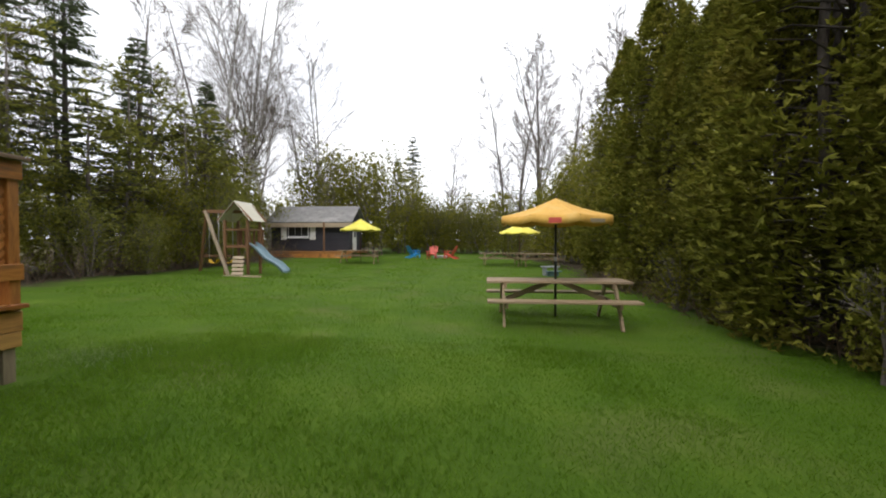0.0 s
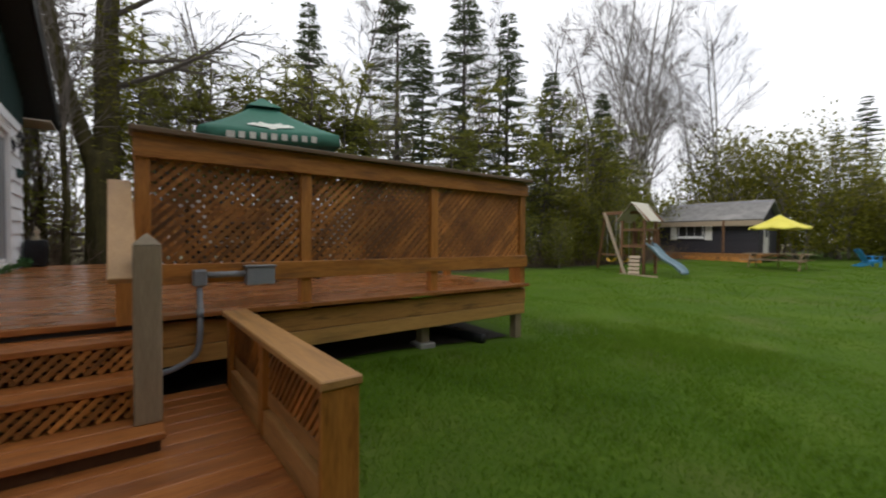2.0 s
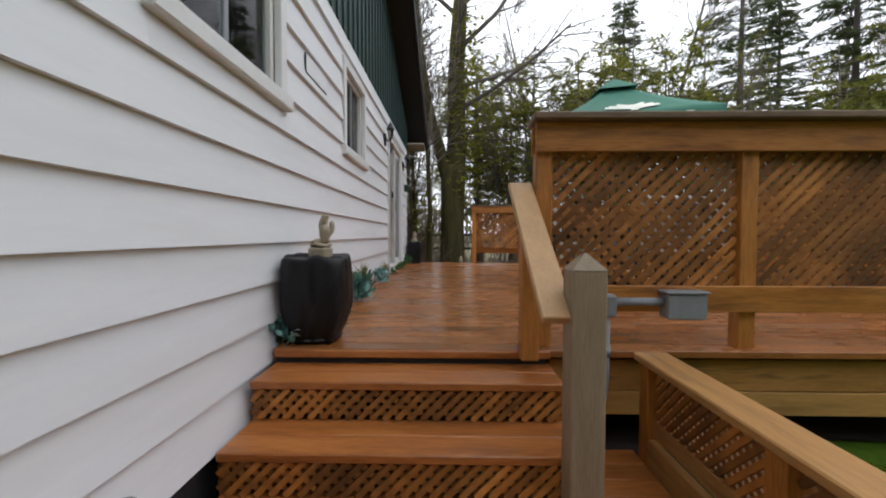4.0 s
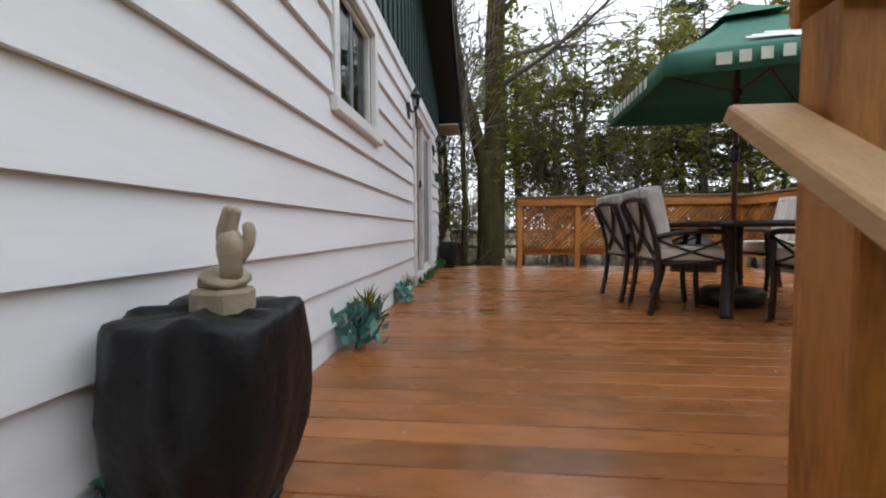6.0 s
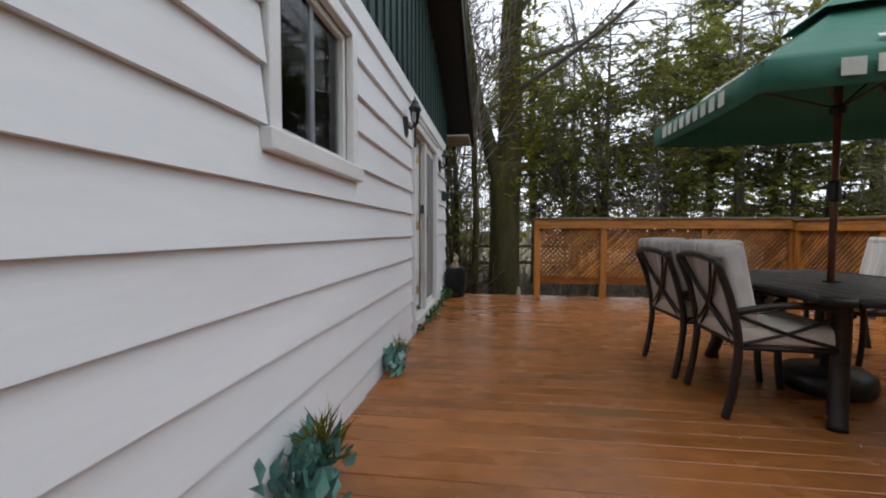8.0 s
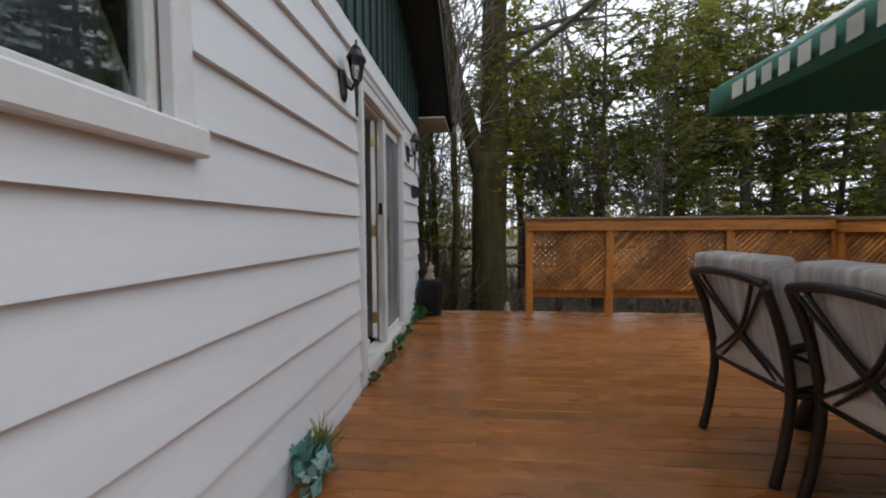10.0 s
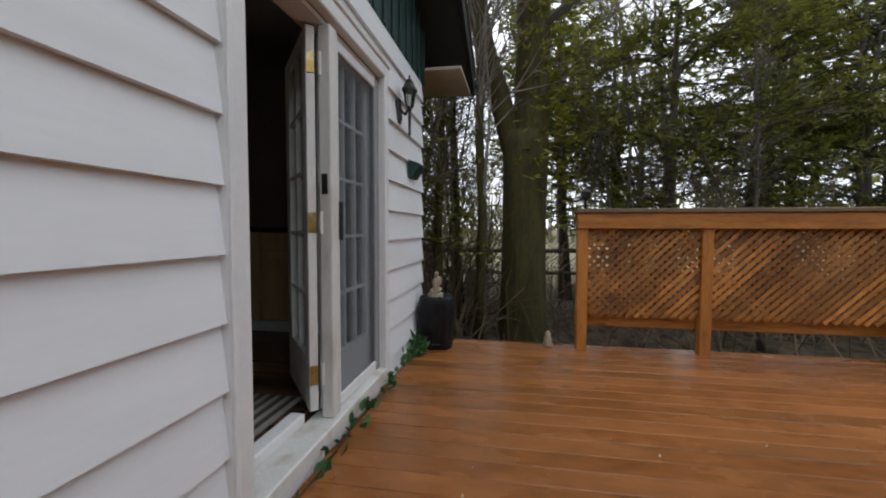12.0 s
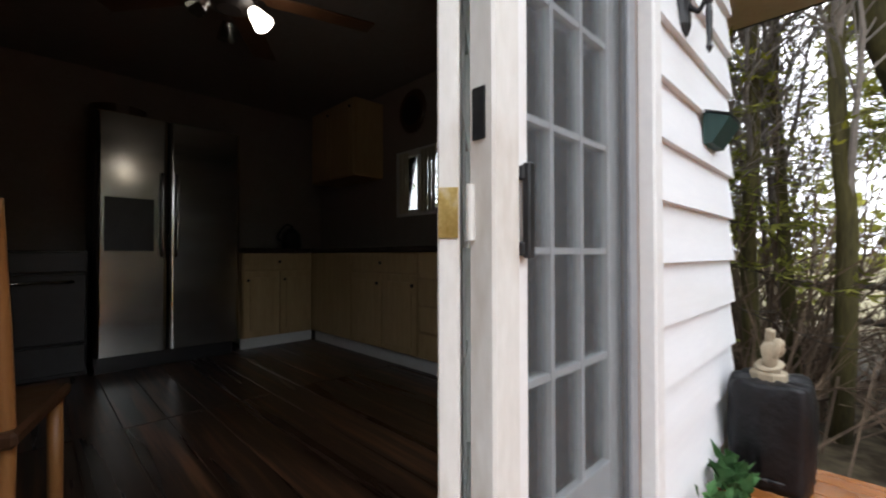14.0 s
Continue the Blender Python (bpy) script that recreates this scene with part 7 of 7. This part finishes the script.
for p, d in tips[::3]:
    spray(lv, p, turned(d, 50, rng), rng, 0.09, 2)
for _ in range(420):
    z = rng.uniform(2.6, 7.5)
    a = rng.uniform(-0.4, 2.2)
    base = Vector((0.36 * math.cos(a), 0.05 + 0.36 * math.sin(a), z))
    spray(lv, base + Vector((rng.gauss(0.12, 0.12), rng.gauss(0.1, 0.15), rng.gauss(0, 0.15))), Vector((math.cos(a), math.sin(a), rng.uniform(-0.8, 0.3))).normalized(), rng, 0.14, 3)
part("trunk", s.mesh("trunk", M["moss_bark"], True), None, big)
part("branchwork", tw.mesh("branchwork", M["bark"]), None, big)
part("crown", lv.mesh("crown", M["spring_leaf"]), None, big, "sparse young leaves and moss tufts")


# ---- brush, split-rail fence, far woods ----
def brush(name, label, x0, x1, y0, y1, count, h, material, seed):
    rng = random.Random(seed)
    s = Soup()
    for _ in range(count):
        x, y = rng.uniform(x0, x1), rng.uniform(y0, y1)
        p = Vector((x, y, ground_z(x, y) - 0.05))
        d = turned(UP, rng.uniform(5, 70), rng)
        ln = h * rng.uniform(0.4, 1.1)
        q = p + d * ln * 0.55
        e = q + (d + Vector((rng.gauss(0, 0.4), rng.gauss(0, 0.4), -0.1))).normalized() * ln * 0.45
        if x < -11 and max(q.x, e.x) > -11.7 - 0.3 * ln and y < 3.8:
            continue
        s.tube([p, q, e], [0.006 + 0.002 * h, 0.004 + 0.0015 * h, 0.002], 3, False)
        for _k in range(3):
            f = turned(d, rng.uniform(20, 60), rng)
            a = p.lerp(q, rng.uniform(0.4, 1))
            s.tube([a, a + f * ln * 0.3], [0.004, 0.002], 3, False)
    tagged(new(name, s.mesh(name, material)), label, "brush", kind="stuff")


brush("brush", "tangle of dead brown twigs at the hedge foot", 4.5, 5.6, 5.2, 16, 420, 0.9, M["red_twig"], 1)
brush("brush", "leafless brown brush along the western lawn edge", -14.6, -11.7, 9, 28, 900, 1.6, M["red_twig"], 2)
brush("brush", "leafless brush and dead stems behind the deck", -17, -11.6, -7, 9, 900, 2.2, M["red_twig"], 3)
brush("brush", "tall leafless brown thicket beside the house corner", -16.5, -12.2, -7, -1.7, 800, 4.2, M["red_twig"], 5)
brush("brush", "leafless stems in the far tree line", -12, 8, 42, 52, 500, 3.5, M["red_twig"], 4)

rf = thing("split_rail_fence", "weathered split-rail fence between the trees and the field", "fence")
for y in (-9.0, -6.4, -3.8, -1.2, 1.4, 4.0):
    part("post", spanned(-16.07, -15.93, y - 0.06, y + 0.06, 0.0, 1.68, 0.01), M["dark_bark"], rf)
for a, b in zip((-9.0, -6.4, -3.8, -1.2, 1.4), (-6.4, -3.8, -1.2, 1.4, 4.0)):
    for z in (1.55, 1.08):
        part("rail", tube_mesh("rail", M["bark"], arc([(-15.9, a - 0.1, z), (-15.9, (a + b) / 2, z + 0.02), (-15.9, b + 0.1, z)], 3), 0.05, 6), None, rf)


def far_woods():
    rng = random.Random(9)
    s, tr = Soup(), Soup()
    for _ in range(5200):
        a = rng.uniform(-10, 190)
        d = rng.uniform(62, 80)
        x, y = d * math.cos(radians(a)), d * math.sin(radians(a))
        top = 7 + 3 * noise.noise((a * 0.25, 0, 0)) + 1.5 * noise.noise((a * 1.3, 5, 0))
        z = rng.uniform(0, max(2.5, top))
        v = Vector((rng.gauss(0, 1), rng.gauss(0, 1), rng.gauss(0, 0.5))).normalized()
        s.leaf(Vector((x, y, z)), v, v.cross(Vector((rng.gauss(0, 1), rng.gauss(0, 1), 1))).normalized(), rng.uniform(0.8, 1.7), rng.uniform(0.5, 1.0))
    for _ in range(700):
        a, d = rng.uniform(-10, 190), rng.uniform(58, 75)
        x, y = d * math.cos(radians(a)), d * math.sin(radians(a))
        h = rng.uniform(5, 11)
        tr.tube([(x, y, 0), (x + rng.gauss(0, 0.4), y + rng.gauss(0, 0.4), h)], [0.12, 0.02], 3, False)
        for _k in range(6):
            z = h * rng.uniform(0.4, 0.95)
            dv = turned(UP, rng.uniform(20, 50), rng) * rng.uniform(1, 2.5)
            tr.tube([(x, y, z), (x + dv.x, y + dv.y, z + dv.z)], [0.04, 0.012], 3, False)
    tagged(new("far_woods", s.mesh("far_woods", M["spring_leaf"])), "distant woods in early spring leaf", "woods", kind="stuff")
    tagged(new("far_trunks", tr.mesh("far_trunks", M["twig"])), "distant bare trunks and branches", "woods", kind="stuff")


far_woods()


# ---- grass ----
def grass(name, x0, x1, y0, y1, count, hgt, seed, label, material="blade"):
    rng = random.Random(seed)
    s = Soup()
    v, f = s.v, s.f
    made = 0
    while made < count:
        x, y = rng.uniform(x0, x1), rng.uniform(y0, y1)
        if material == "pale_blade":
            x, y = rng.gauss((x0 + x1) / 2, (x1 - x0) / 5), rng.gauss((y0 + y1) / 2, (y1 - y0) / 5)
        if (-11 < x < -3.75 and y < 3.45) or (x < -1.6 and y < 0.2) or y < -1.9 or x < -10.3 + 0.8 * noise.noise((y, 0, 7)):
            continue
        big_ = noise.noise((x * 0.55, y * 0.55, 9.0)) + 0.5 * noise.noise((x * 1.7, y * 1.7, 2.0))
        h = hgt * (0.75 + 0.9 * max(0.0, big_ + (0.25 if x < -1.5 else 0))) * rng.uniform(0.6, 1.3)
        z = ground_z(x, y) - 0.01
        a = rng.uniform(0, 6.283)
        w = 0.0025 + 0.0025 * rng.random()
        if y > 9:
            w *= 2.6
        cx, cy = math.cos(a) * w, math.sin(a) * w
        lx, ly = rng.gauss(0, 0.55) * h, rng.gauss(0, 0.55) * h
        b = len(v)
        v += [(x - cx, y - cy, z), (x + cx, y + cy, z), (x + lx, y + ly, z + h)]
        f.append((b, b + 1, b + 2))
        made += 1
    tagged(new(name, s.mesh(name, M[material])), label, "grass", kind="stuff")


grass("grass", -8.5, 4.8, -1.9, 9, 140000, 0.042, 1, "lush wet green lawn grass near the deck")
grass("grass", -4.2, 4.6, -0.6, 5.5, 110000, 0.045, 5, "lush wet green lawn grass beside the stairs")
grass("grass", -10.5, 6, 9, 30, 55000, 0.055, 2, "green lawn grass running to the far trees")
grass("tall_grass", -4.6, -3.2, 3.6, 4.6, 450, 0.07, 3, "pale seeding grass patch beside the deck corner", "pale_blade")


def petals():
    """Small pale petals blown over the boards."""
    rng = random.Random(23)
    s = Soup()
    for _ in range(46):
        x, y = rng.uniform(-10.3, -4.2), rng.uniform(-1.6, 2.6)
        a = rng.uniform(0, 6.283)
        d = Vector((math.cos(a), math.sin(a), 0.25)).normalized()
        s.leaf(Vector((x, y, DECK_Z + 0.003)), d, d.cross(UP).normalized(), rng.uniform(0.012, 0.026), rng.uniform(0.006, 0.012))
    tagged(new("petals", s.mesh("petals", M["cushion"])), "tiny pale fallen petals on the wet deck boards", "petals", kind="stuff")


petals()
